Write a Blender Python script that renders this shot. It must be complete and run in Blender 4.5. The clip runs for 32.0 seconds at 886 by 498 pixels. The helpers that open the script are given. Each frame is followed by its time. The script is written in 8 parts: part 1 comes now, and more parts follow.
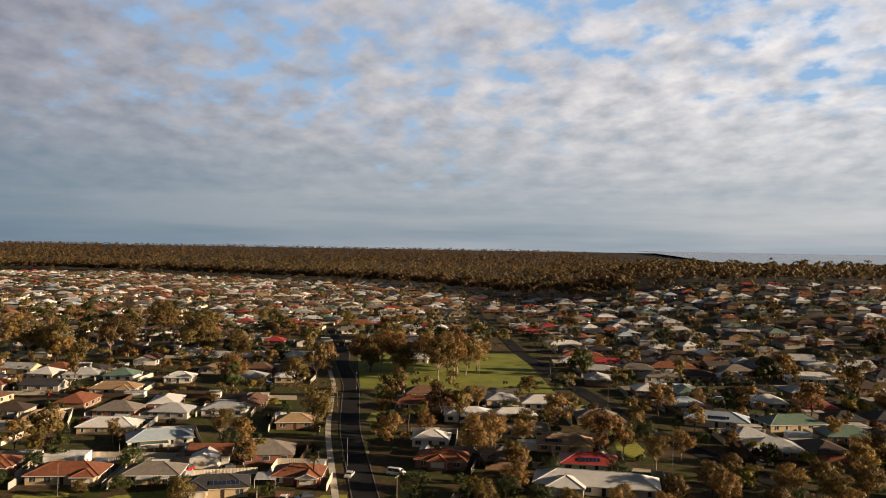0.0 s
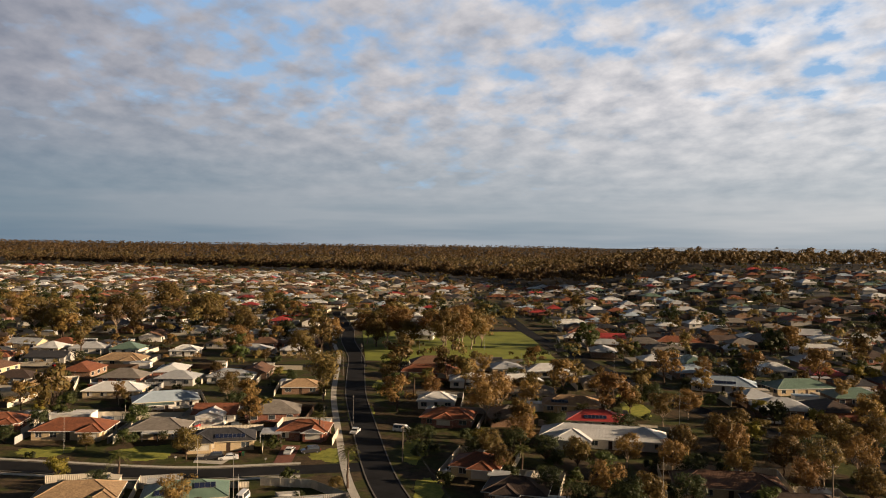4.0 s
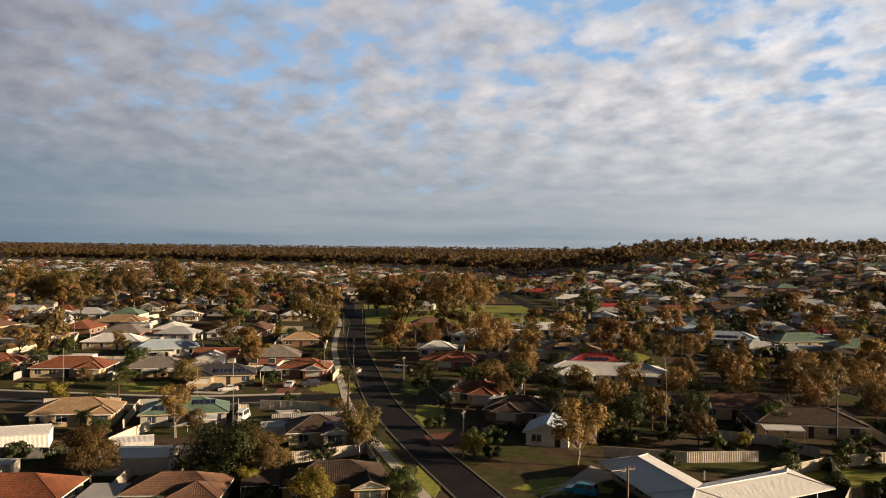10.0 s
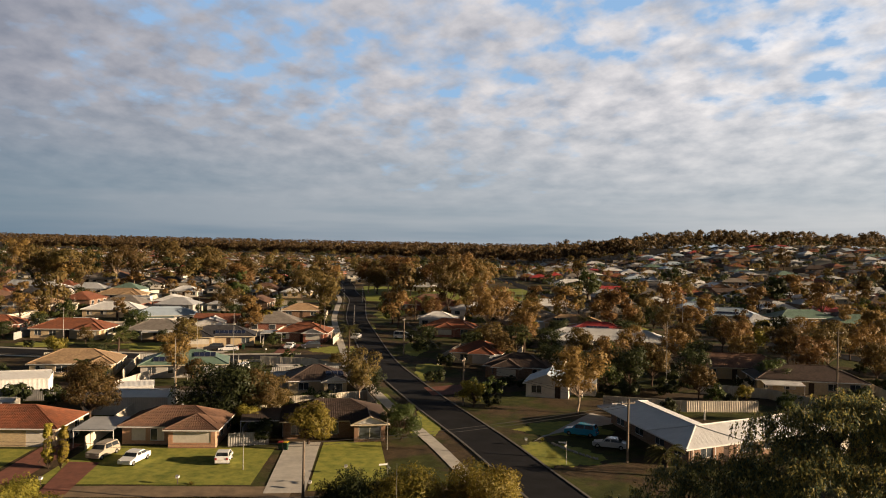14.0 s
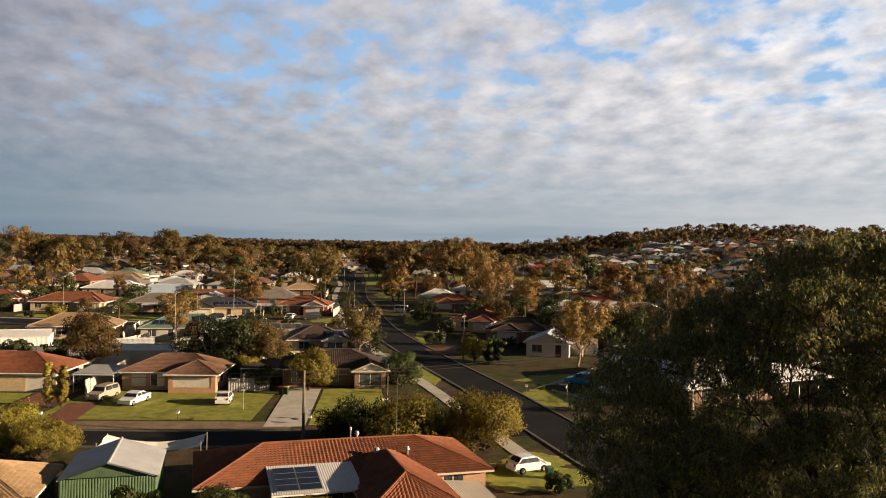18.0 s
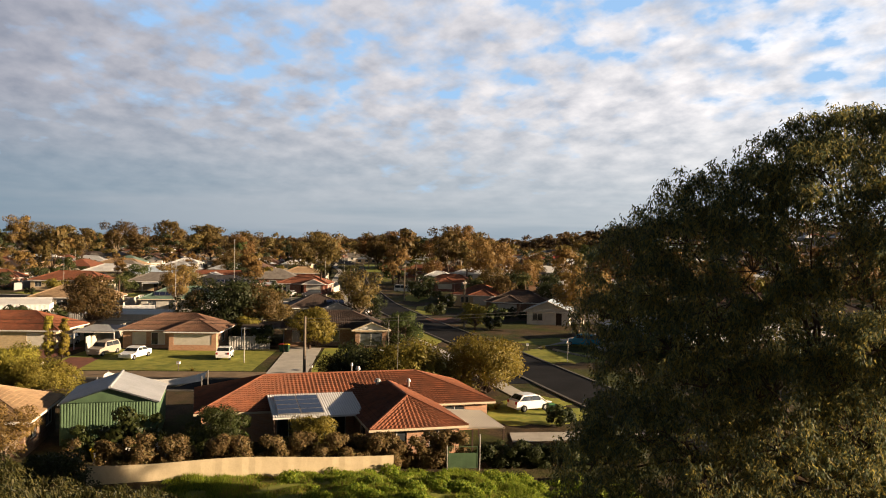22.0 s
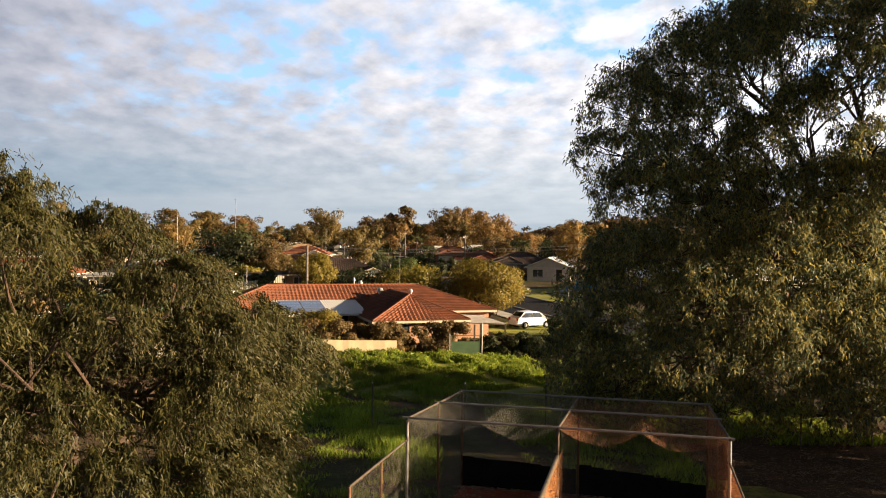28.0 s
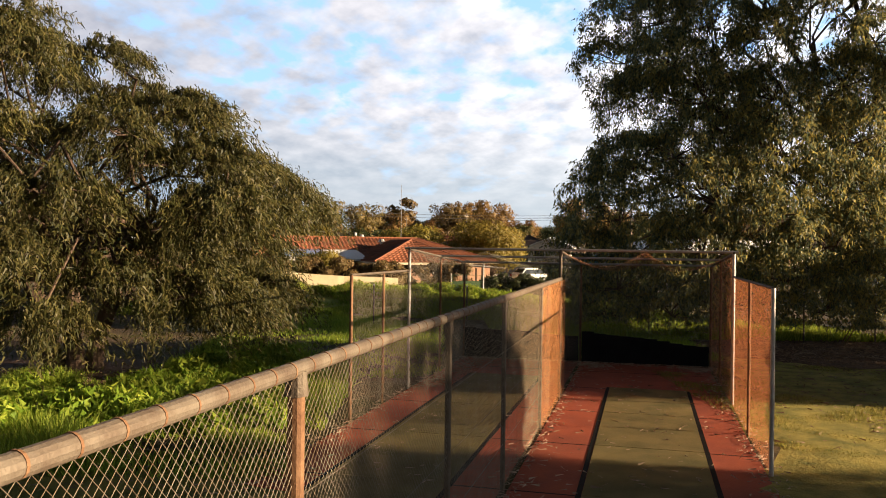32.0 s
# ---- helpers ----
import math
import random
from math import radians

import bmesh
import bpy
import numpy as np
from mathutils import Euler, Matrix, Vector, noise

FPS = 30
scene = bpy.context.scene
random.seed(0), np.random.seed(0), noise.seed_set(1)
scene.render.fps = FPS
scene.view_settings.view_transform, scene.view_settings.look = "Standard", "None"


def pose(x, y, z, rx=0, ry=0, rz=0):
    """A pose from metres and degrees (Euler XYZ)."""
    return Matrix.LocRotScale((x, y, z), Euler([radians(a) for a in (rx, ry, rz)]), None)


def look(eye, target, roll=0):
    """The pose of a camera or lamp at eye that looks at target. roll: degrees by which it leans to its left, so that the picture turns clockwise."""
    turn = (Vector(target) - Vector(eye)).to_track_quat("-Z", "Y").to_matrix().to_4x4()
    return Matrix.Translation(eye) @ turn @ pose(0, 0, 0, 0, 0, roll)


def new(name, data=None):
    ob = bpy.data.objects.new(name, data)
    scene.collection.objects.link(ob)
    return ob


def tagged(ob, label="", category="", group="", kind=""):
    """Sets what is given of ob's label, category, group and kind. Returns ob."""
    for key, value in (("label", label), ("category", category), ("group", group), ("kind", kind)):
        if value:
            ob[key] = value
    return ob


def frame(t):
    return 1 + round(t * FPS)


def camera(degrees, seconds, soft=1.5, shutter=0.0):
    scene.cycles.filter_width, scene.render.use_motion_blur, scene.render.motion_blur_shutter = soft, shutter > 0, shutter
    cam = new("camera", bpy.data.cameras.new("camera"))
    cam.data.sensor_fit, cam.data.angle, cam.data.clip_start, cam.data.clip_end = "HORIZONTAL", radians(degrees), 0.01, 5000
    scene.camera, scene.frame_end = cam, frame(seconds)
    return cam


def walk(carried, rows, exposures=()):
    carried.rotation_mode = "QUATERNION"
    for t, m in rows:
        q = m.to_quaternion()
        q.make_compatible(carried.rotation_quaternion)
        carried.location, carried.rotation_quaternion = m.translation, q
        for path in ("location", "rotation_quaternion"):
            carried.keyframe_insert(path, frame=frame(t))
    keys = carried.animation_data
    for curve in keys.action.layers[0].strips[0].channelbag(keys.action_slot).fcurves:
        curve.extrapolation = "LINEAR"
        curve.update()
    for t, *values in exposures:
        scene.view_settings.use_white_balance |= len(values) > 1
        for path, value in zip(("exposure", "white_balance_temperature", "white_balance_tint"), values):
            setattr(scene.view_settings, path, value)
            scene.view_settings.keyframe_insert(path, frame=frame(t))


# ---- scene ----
import itertools

cam = camera(58.0, 32.0, soft=1.0)
# seconds, x, y, z, yaw, pitch, roll
ROWS = [
    (0.0, -0.19, -1.07, 64.791, -0.36, -0.33, -0.96),
    (1.0, -0.10, -1.18, 62.083, -0.28, -0.36, -0.90),
    (2.0, -0.04, -1.22, 59.205, -0.22, -0.37, -0.84),
    (3.0, -0.07, -1.06, 56.039, -0.13, -0.43, -0.75),
    (3.5, -0.09, -0.86, 54.632, -0.07, -0.44, -0.71),
    (5.5, -0.05, 0.17, 49.414, 0.05, -0.33, -0.60),
    (6.0, -0.01, 0.33, 47.934, 0.05, -0.32, -0.58),
    (7.0, 0.04, 0.38, 44.719, 0.03, -0.31, -0.56),
    (8.0, 0.05, 0.29, 41.601, 0.03, -0.23, -0.52),
    (9.0, 0.07, 0.20, 38.643, 0.01, -0.13, -0.50),
    (10.0, 0.04, 0.16, 35.793, 0.02, -0.06, -0.56),
    (11.0, -0.00, 0.20, 33.438, 0.02, -0.06, -0.67),
    (12.0, -0.06, 0.25, 31.291, 0.02, -0.10, -0.81),
    (13.0, -0.10, 0.26, 29.374, 0.02, -0.17, -0.99),
    (14.0, -0.11, 0.26, 27.547, 0.03, -0.25, -1.13),
    (14.5, -0.09, 0.27, 26.590, 0.04, -0.27, -1.15),
    (16.5, 0.05, 0.31, 22.616, 0.06, -0.22, -1.02),
    (17.0, 0.06, 0.31, 21.736, 0.07, -0.19, -1.00),
    (18.0, 0.04, 0.32, 20.204, 0.05, -0.16, -1.04),
    (19.0, -0.01, 0.35, 18.804, 0.05, -0.20, -1.12),
    (20.0, 0.01, 0.37, 17.429, 0.04, -0.21, -1.14),
    (21.0, 0.01, 0.37, 16.050, 0.03, -0.17, -1.07),
    (22.0, 0.04, 0.34, 14.686, 0.04, -0.15, -0.96),
    (23.0, 0.10, 0.34, 13.454, 0.03, -0.18, -0.81),
    (24.0, 0.12, 0.35, 12.216, 0.04, -0.24, -0.64),
    (25.0, 0.09, 0.30, 10.966, 0.03, -0.26, -0.52),
    (25.5, 0.07, 0.23, 10.345, 0.02, -0.26, -0.50),
    (27.5, 0.02, -0.16, 8.140, 0.02, -0.28, -0.59),
    (28.0, 0.01, -0.22, 7.576, 0.02, -0.29, -0.62),
    (29.0, -0.01, -0.29, 6.398, 0.03, -0.29, -0.67),
    (30.0, -0.00, -0.27, 5.212, 0.06, -0.23, -0.73),
    (31.0, 0.00, -0.18, 4.098, 0.09, -0.12, -0.75),
    (32.0, 0.02, -0.17, 3.284, 0.09, 0.02, -0.75),
]
EXPOSURES = [(0.0, 0.10), (14.0, 0.14), (20.0, 0.32), (24.0, 0.55), (28.0, 0.78), (32.0, 0.88)]
walk(cam, [(t, pose(x, y, z, 90 + pitch, roll, yaw)) for t, x, y, z, yaw, pitch, roll in ROWS], EXPOSURES)

# ---- world, sun ----
SUN_AZ, SUN_EL = -9.0, 12.5   # degrees from +x towards +y, and above the ground
sun_dir = Vector((math.cos(radians(SUN_EL)) * math.cos(radians(SUN_AZ)), math.cos(radians(SUN_EL)) * math.sin(radians(SUN_AZ)), math.sin(radians(SUN_EL))))
sun_data = bpy.data.lights.new("sun", "SUN")
sun_data.energy, sun_data.angle, sun_data.color = 10.0, radians(0.6), (1.0, 0.74, 0.48)
sun = new("sun", sun_data)
sun.matrix_world = look(sun_dir * 100, (0, 0, 0))


class Nodes:
    """Small helper to wire node trees."""
    def __init__(self, tree):
        self.tree = tree
        self.n = tree.nodes

    def add(self, kind, **values):
        node = self.n.new(kind)
        for key, value in values.items():
            if key in node.inputs:
                node.inputs[key].default_value = value
        return node

    def link(self, a, b):
        self.tree.links.new(a, b)

    def math(self, op, a, b=None, clamp=False):
        node = self.n.new("ShaderNodeMath")
        node.operation, node.use_clamp = op, clamp
        for i, v in enumerate((a, b)):
            if v is None:
                continue
            if isinstance(v, (int, float)):
                node.inputs[i].default_value = v
            else:
                self.link(v, node.inputs[i])
        return node.outputs[0]

    def mix(self, fac, a, b):
        node = self.n.new("ShaderNodeMix")
        node.data_type = "RGBA"
        for socket, v in ((node.inputs[0], fac), (node.inputs[6], a), (node.inputs[7], b)):
            if isinstance(v, (int, float)):
                socket.default_value = v
            elif isinstance(v, tuple):
                socket.default_value = (*v, 1.0) if len(v) == 3 else v
            else:
                self.link(v, socket)
        return node.outputs[2]

    def ramp(self, fac, stops):
        node = self.n.new("ShaderNodeValToRGB")
        while len(node.color_ramp.elements) < len(stops):
            node.color_ramp.elements.new(0.5)
        for e, (p, c) in zip(node.color_ramp.elements, stops):
            e.position = p
            e.color = (c, c, c, 1) if isinstance(c, (int, float)) else (*c, 1)
        self.link(fac, node.inputs[0])
        return node.outputs[0]

    def noise(self, vec, scale, detail=4.0, rough=0.55, dist=0.0):
        node = self.n.new("ShaderNodeTexNoise")
        node.inputs["Scale"].default_value, node.inputs["Detail"].default_value = scale, detail
        node.inputs["Roughness"].default_value, node.inputs["Distortion"].default_value = rough, dist
        if vec is not None:
            self.link(vec, node.inputs["Vector"])
        return node.outputs["Fac"]


def make_world():
    world = bpy.data.worlds.new("evening_sky")
    scene.world = world
    world.use_nodes = True
    world.node_tree.nodes.clear()
    k = Nodes(world.node_tree)
    sky = k.add("ShaderNodeTexSky")
    sky.sky_type, sky.sun_disc = "NISHITA", False
    sky.sun_elevation, sky.sun_rotation = radians(SUN_EL), radians(90 - SUN_AZ)
    sky.air_density, sky.dust_density = 1.0, 0.6
    coord = k.add("ShaderNodeTexCoord").outputs["Generated"]
    sep = k.add("ShaderNodeSeparateXYZ")
    k.link(coord, sep.inputs[0])
    x, y, z = sep.outputs
    # the cloud sheet lies flat overhead, so it is drawn together towards the horizon
    up = k.math("ADD", k.math("MAXIMUM", z, 0.0), 0.26)
    flat = k.add("ShaderNodeCombineXYZ")
    k.link(k.math("DIVIDE", x, up), flat.inputs[0])
    k.link(k.math("DIVIDE", y, up), flat.inputs[1])
    turn = k.add("ShaderNodeMapping")
    turn.inputs["Rotation"].default_value = (0, 0, radians(38))
    turn.inputs["Scale"].default_value = (1.0, 0.85, 1.0)
    turn.inputs["Location"].default_value = (3.1, 0.4, 0)
    k.link(flat.outputs[0], turn.inputs["Vector"])
    big = k.noise(turn.outputs[0], 1.5, 3, 0.5)
    small = k.noise(turn.outputs[0], 10.0, 5, 0.5, 0.05)
    amount = k.math("ADD", k.math("MULTIPLY", big, 0.55), k.math("MULTIPLY", small, 0.62))
    amount = k.math("ADD", amount, k.ramp(z, [(0.0, 0.30), (0.11, 0.16), (0.19, 0.02), (0.30, -0.02)]))
    mask = k.ramp(amount, [(0.50, 0.0), (0.57, 0.65), (0.66, 1.0)])
    shade = k.noise(turn.outputs[0], 9.0, 5, 0.54, 0.05)
    west = k.math("ADD", k.math("MULTIPLY", x, 0.95), 0.45, clamp=True)      # brighter towards the low sun
    dark = k.mix(west, (0.205, 0.215, 0.265), (0.47, 0.48, 0.52))
    light = k.mix(west, (0.34, 0.335, 0.375), (0.98, 0.92, 0.89))
    cloud = k.mix(k.ramp(shade, [(0.30, 0.0), (0.70, 1.0)]), dark, light)
    streak = k.add("ShaderNodeMapping")
    streak.inputs["Scale"].default_value = (1.2, 1.2, 14.0)
    k.link(coord, streak.inputs["Vector"])
    band = k.noise(streak.outputs[0], 1.6, 4, 0.55)
    haze = k.mix(k.ramp(band, [(0.38, 0.0), (0.62, 1.0)]), k.mix(west, (0.115, 0.185, 0.26), (0.32, 0.37, 0.42)), k.mix(west, (0.185, 0.235, 0.30), (0.52, 0.53, 0.55)))
    cloud = k.mix(k.ramp(z, [(0.03, 1.0), (0.17, 0.0)]), cloud, haze)
    blue = k.mix(k.ramp(z, [(0.0, 0.0), (0.25, 1.0)]), (0.31, 0.47, 0.64), (0.25, 0.42, 0.66))
    col = k.mix(mask, blue, cloud)
    # the unseen sky overhead and behind is dimmed to deepen shadows; west stays brighter
    roof = k.ramp(z, [(0.0, 1.0), (0.30, 1.0), (0.50, 0.06), (1.0, 0.03)])
    east = k.ramp(k.math("ADD", k.math("MULTIPLY", y, 0.5), 0.5), [(0.0, 0.16), (0.35, 0.18), (0.64, 1.0)])
    level = k.math("MULTIPLY", roof, k.math("MAXIMUM", east, k.math("MULTIPLY", west, 0.8)))
    bg_cloud = k.add("ShaderNodeBackground")
    k.link(level, bg_cloud.inputs["Strength"])
    k.link(col, bg_cloud.inputs["Color"])
    bg_sky = k.add("ShaderNodeBackground", Strength=0.008)
    k.link(sky.outputs[0], bg_sky.inputs["Color"])
    both = k.add("ShaderNodeAddShader")
    k.link(bg_cloud.outputs[0], both.inputs[0])
    k.link(bg_sky.outputs[0], both.inputs[1])
    k.link(both.outputs[0], k.add("ShaderNodeOutputWorld").inputs["Surface"])


make_world()

# ---- materials ----
def material(name):
    m = bpy.data.materials.new(name)
    m.use_nodes = True
    m.node_tree.nodes.clear()
    k = Nodes(m.node_tree)
    bsdf = k.add("ShaderNodeBsdfPrincipled")
    out = k.add("ShaderNodeOutputMaterial")
    k.link(bsdf.outputs[0], out.inputs["Surface"])
    return m, k, bsdf, out


def surface(name, color, other=None, rough=0.7, metal=0.0, scale=1.5, fine=14.0, bump=0.3, bump_scale=None, vary=0.12, spec=0.15):
    """A plain surface with stains at one scale and grain at another, in metres; each object a little lighter or darker."""
    m, k, bsdf, out = material(name)
    geo = k.add("ShaderNodeTexCoord").outputs["Object"]
    other = other or tuple(c * 0.7 for c in color)
    stain = k.ramp(k.noise(geo, scale, 4, 0.6), [(0.35, 0.0), (0.7, 1.0)])
    grain = k.noise(geo, fine, 3, 0.6)
    col = k.mix(stain, color, other)
    hsv = k.add("ShaderNodeHueSaturation")
    rand = k.add("ShaderNodeObjectInfo").outputs["Random"]
    value = k.math("ADD", k.math("MULTIPLY", grain, 0.35), k.math("ADD", k.math("MULTIPLY", rand, 2 * vary), 0.825 - vary))
    k.link(value, hsv.inputs["Value"])
    k.link(col, hsv.inputs["Color"])
    k.link(hsv.outputs[0], bsdf.inputs["Base Color"])
    bsdf.inputs["Roughness"].default_value, bsdf.inputs["Metallic"].default_value = rough, metal
    bsdf.inputs["Specular IOR Level"].default_value = spec
    if bump:
        b = k.add("ShaderNodeBump", Strength=bump, Distance=0.02)
        k.link(k.noise(geo, bump_scale or fine, 3, 0.6), b.inputs["Height"])
        k.link(b.outputs[0], bsdf.inputs["Normal"])
    return m


def tile_roof(name, color, other):
    """Roof tiles or ribs along the slope, from the roof's own metres: u along the eave, v up the slope."""
    m, k, bsdf, out = material(name)
    uv = k.add("ShaderNodeTexCoord").outputs["UV"]
    sep = k.add("ShaderNodeSeparateXYZ")
    k.link(uv, sep.inputs[0])
    u, v = sep.outputs[0], sep.outputs[1]
    geo = k.add("ShaderNodeTexCoord").outputs["Object"]
    course = k.math("FRACT", k.math("DIVIDE", v, 0.32))
    rib = k.math("ABSOLUTE", k.math("SUBTRACT", k.math("FRACT", k.math("DIVIDE", u, 0.30)), 0.5))
    cell = k.add("ShaderNodeCombineXYZ")
    k.link(k.math("FLOOR", k.math("DIVIDE", u, 0.30)), cell.inputs[0])
    k.link(k.math("FLOOR", k.math("DIVIDE", v, 0.32)), cell.inputs[1])
    white = k.n.new("ShaderNodeTexWhiteNoise")
    k.link(cell.outputs[0], white.inputs["Vector"])
    stain = k.ramp(k.noise(geo, 0.7, 4, 0.65), [(0.35, 0.0), (0.68, 1.0)])
    col = k.mix(stain, color, other)
    hsv = k.add("ShaderNodeHueSaturation")
    rand = k.add("ShaderNodeObjectInfo").outputs["Random"]
    k.link(k.math("ADD", k.math("MULTIPLY", white.outputs["Value"], 0.30), k.math("ADD", 0.72, k.math("MULTIPLY", rand, 0.26))), hsv.inputs["Value"])
    k.link(col, hsv.inputs["Color"])
    k.link(hsv.outputs[0], bsdf.inputs["Base Color"])
    bsdf.inputs["Roughness"].default_value = 0.75
    bsdf.inputs["Specular IOR Level"].default_value = 0.2
    b = k.add("ShaderNodeBump", Strength=0.8, Distance=0.05)
    k.link(k.math("ADD", k.math("MULTIPLY", rib, 0.8), k.math("MULTIPLY", course, -0.5)), b.inputs["Height"])
    k.link(b.outputs[0], bsdf.inputs["Normal"])
    return m


def metal_roof(name, color, other):
    """Corrugated painted steel: ribs run up the slope."""
    m, k, bsdf, out = material(name)
    uv = k.add("ShaderNodeTexCoord").outputs["UV"]
    sep = k.add("ShaderNodeSeparateXYZ")
    k.link(uv, sep.inputs[0])
    geo = k.add("ShaderNodeTexCoord").outputs["Object"]
    rib = k.math("SINE", k.math("MULTIPLY", sep.outputs[0], 2 * math.pi / 0.19))
    sheet = k.math("FRACT", k.math("DIVIDE", sep.outputs[0], 0.76))
    stain = k.ramp(k.noise(geo, 0.6, 4, 0.65), [(0.35, 0.0), (0.7, 1.0)])
    col = k.mix(stain, color, other)
    col = k.mix(k.ramp(sheet, [(0.0, 0.35), (0.05, 0.0)]), col, tuple(c * 0.6 for c in color))
    k.link(col, bsdf.inputs["Base Color"])
    bsdf.inputs["Roughness"].default_value, bsdf.inputs["Metallic"].default_value = 0.5, 0.0
    b = k.add("ShaderNodeBump", Strength=0.5, Distance=0.02)
    k.link(rib, b.inputs["Height"])
    k.link(b.outputs[0], bsdf.inputs["Normal"])
    return m


def brick_wall(name, color, mortar):
    m, k, bsdf, out = material(name)
    geo = k.add("ShaderNodeTexCoord").outputs["UV"]
    br = k.add("ShaderNodeTexBrick", Scale=1.0)
    br.inputs["Brick Width"].default_value, br.inputs["Row Height"].default_value, br.inputs["Mortar Size"].default_value = 0.24, 0.086, 0.008
    br.inputs["Color1"].default_value, br.inputs["Color2"].default_value = (*color, 1), (*[c * 0.72 for c in color], 1)
    br.inputs["Mortar"].default_value = (*mortar, 1)
    k.link(geo, br.inputs["Vector"])
    obj = k.add("ShaderNodeTexCoord").outputs["Object"]
    stain = k.ramp(k.noise(obj, 0.9, 4, 0.6), [(0.3, 0.0), (0.75, 1.0)])
    k.link(k.mix(k.math("MULTIPLY", stain, 0.35), br.outputs["Color"], tuple(c * 0.6 for c in color)), bsdf.inputs["Base Color"])
    bsdf.inputs["Roughness"].default_value = 0.85
    bsdf.inputs["Specular IOR Level"].default_value = 0.15
    b = k.add("ShaderNodeBump", Strength=0.5, Distance=0.01)
    b.invert = True
    k.link(br.outputs["Fac"], b.inputs["Height"])
    k.link(b.outputs[0], bsdf.inputs["Normal"])
    return m


def leaf_material(name, colors, rough=0.5, thin=0.35, spec=0.2, even=0.55):
    """Leaves: each one its own shade, and some light comes through."""
    m, k, bsdf, out = material(name)
    rand = k.add("ShaderNodeNewGeometry").outputs["Random Per Island"]
    n = len(colors) - 1
    mean = [sum(c[i] for c in colors) / len(colors) for i in range(3)]
    colors = [tuple(mean[i] + (c[i] - mean[i]) * even for i in range(3)) for c in colors]
    col = k.ramp(rand, [(i / n, c) for i, c in enumerate(colors)])
    hsv = k.add("ShaderNodeHueSaturation")
    per = k.add("ShaderNodeObjectInfo").outputs["Random"]
    bough = k.noise(k.add("ShaderNodeTexCoord").outputs["Object"], 0.55, 3, 0.6)
    shade = k.math("ADD", 0.78, k.math("MULTIPLY", per, 0.44))
    k.link(k.math("MULTIPLY", k.math("MULTIPLY", shade, 1.18), k.ramp(bough, [(0.30, 0.66), (0.70, 1.0)])), hsv.inputs["Value"])
    k.link(k.math("ADD", 0.488, k.math("MULTIPLY", per, 0.024)), hsv.inputs["Hue"])
    k.link(col, hsv.inputs["Color"])
    k.link(hsv.outputs[0], bsdf.inputs["Base Color"])
    bsdf.inputs["Roughness"].default_value = rough
    bsdf.inputs["Specular IOR Level"].default_value = spec
    tr = k.add("ShaderNodeBsdfTranslucent")
    k.link(hsv.outputs[0], tr.inputs["Color"])
    mixer = k.add("ShaderNodeMixShader", Fac=thin)
    k.link(bsdf.outputs[0], mixer.inputs[1])
    k.link(tr.outputs[0], mixer.inputs[2])
    k.link(mixer.outputs[0], out.inputs["Surface"])
    return m


def ground_material():
    """Grass, dry patches and bare sand of gardens and verges."""
    m, k, bsdf, out = material("lawn_and_sand")
    geo = k.add("ShaderNodeTexCoord").outputs["Object"]
    patch = k.noise(geo, 0.09, 5, 0.65)
    mid = k.noise(geo, 0.55, 4, 0.6)
    fine = k.noise(geo, 9.0, 4, 0.7)
    green = k.mix(k.ramp(mid, [(0.36, 0.0), (0.66, 1.0)]), (0.085, 0.092, 0.025), (0.042, 0.052, 0.015))
    dry = k.mix(k.ramp(mid, [(0.4, 0.0), (0.65, 1.0)]), (0.115, 0.078, 0.046), (0.062, 0.045, 0.028))
    col = k.mix(k.ramp(patch, [(0.44, 0.0), (0.54, 1.0)]), green, dry)
    col = k.mix(k.ramp(fine, [(0.35, 0.75), (0.6, 0.0)]), col, (0.026, 0.026, 0.012))
    k.link(col, bsdf.inputs["Base Color"])
    bsdf.inputs["Roughness"].default_value = 0.95
    bsdf.inputs["Specular IOR Level"].default_value = 0.1
    b = k.add("ShaderNodeBump", Strength=0.8, Distance=0.06)
    k.link(fine, b.inputs["Height"])
    k.link(b.outputs[0], bsdf.inputs["Normal"])
    return m


def glass_material(name, tint=(0.03, 0.035, 0.04)):
    m, k, bsdf, out = material(name)
    geo = k.add("ShaderNodeTexCoord").outputs["Object"]
    k.link(k.mix(k.ramp(k.noise(geo, 0.8, 2), [(0.4, 0.0), (0.6, 1.0)]), tint, tuple(c * 2.2 for c in tint)), bsdf.inputs["Base Color"])
    bsdf.inputs["Roughness"].default_value = 0.06
    bsdf.inputs["Specular IOR Level"].default_value = 0.8
    return m


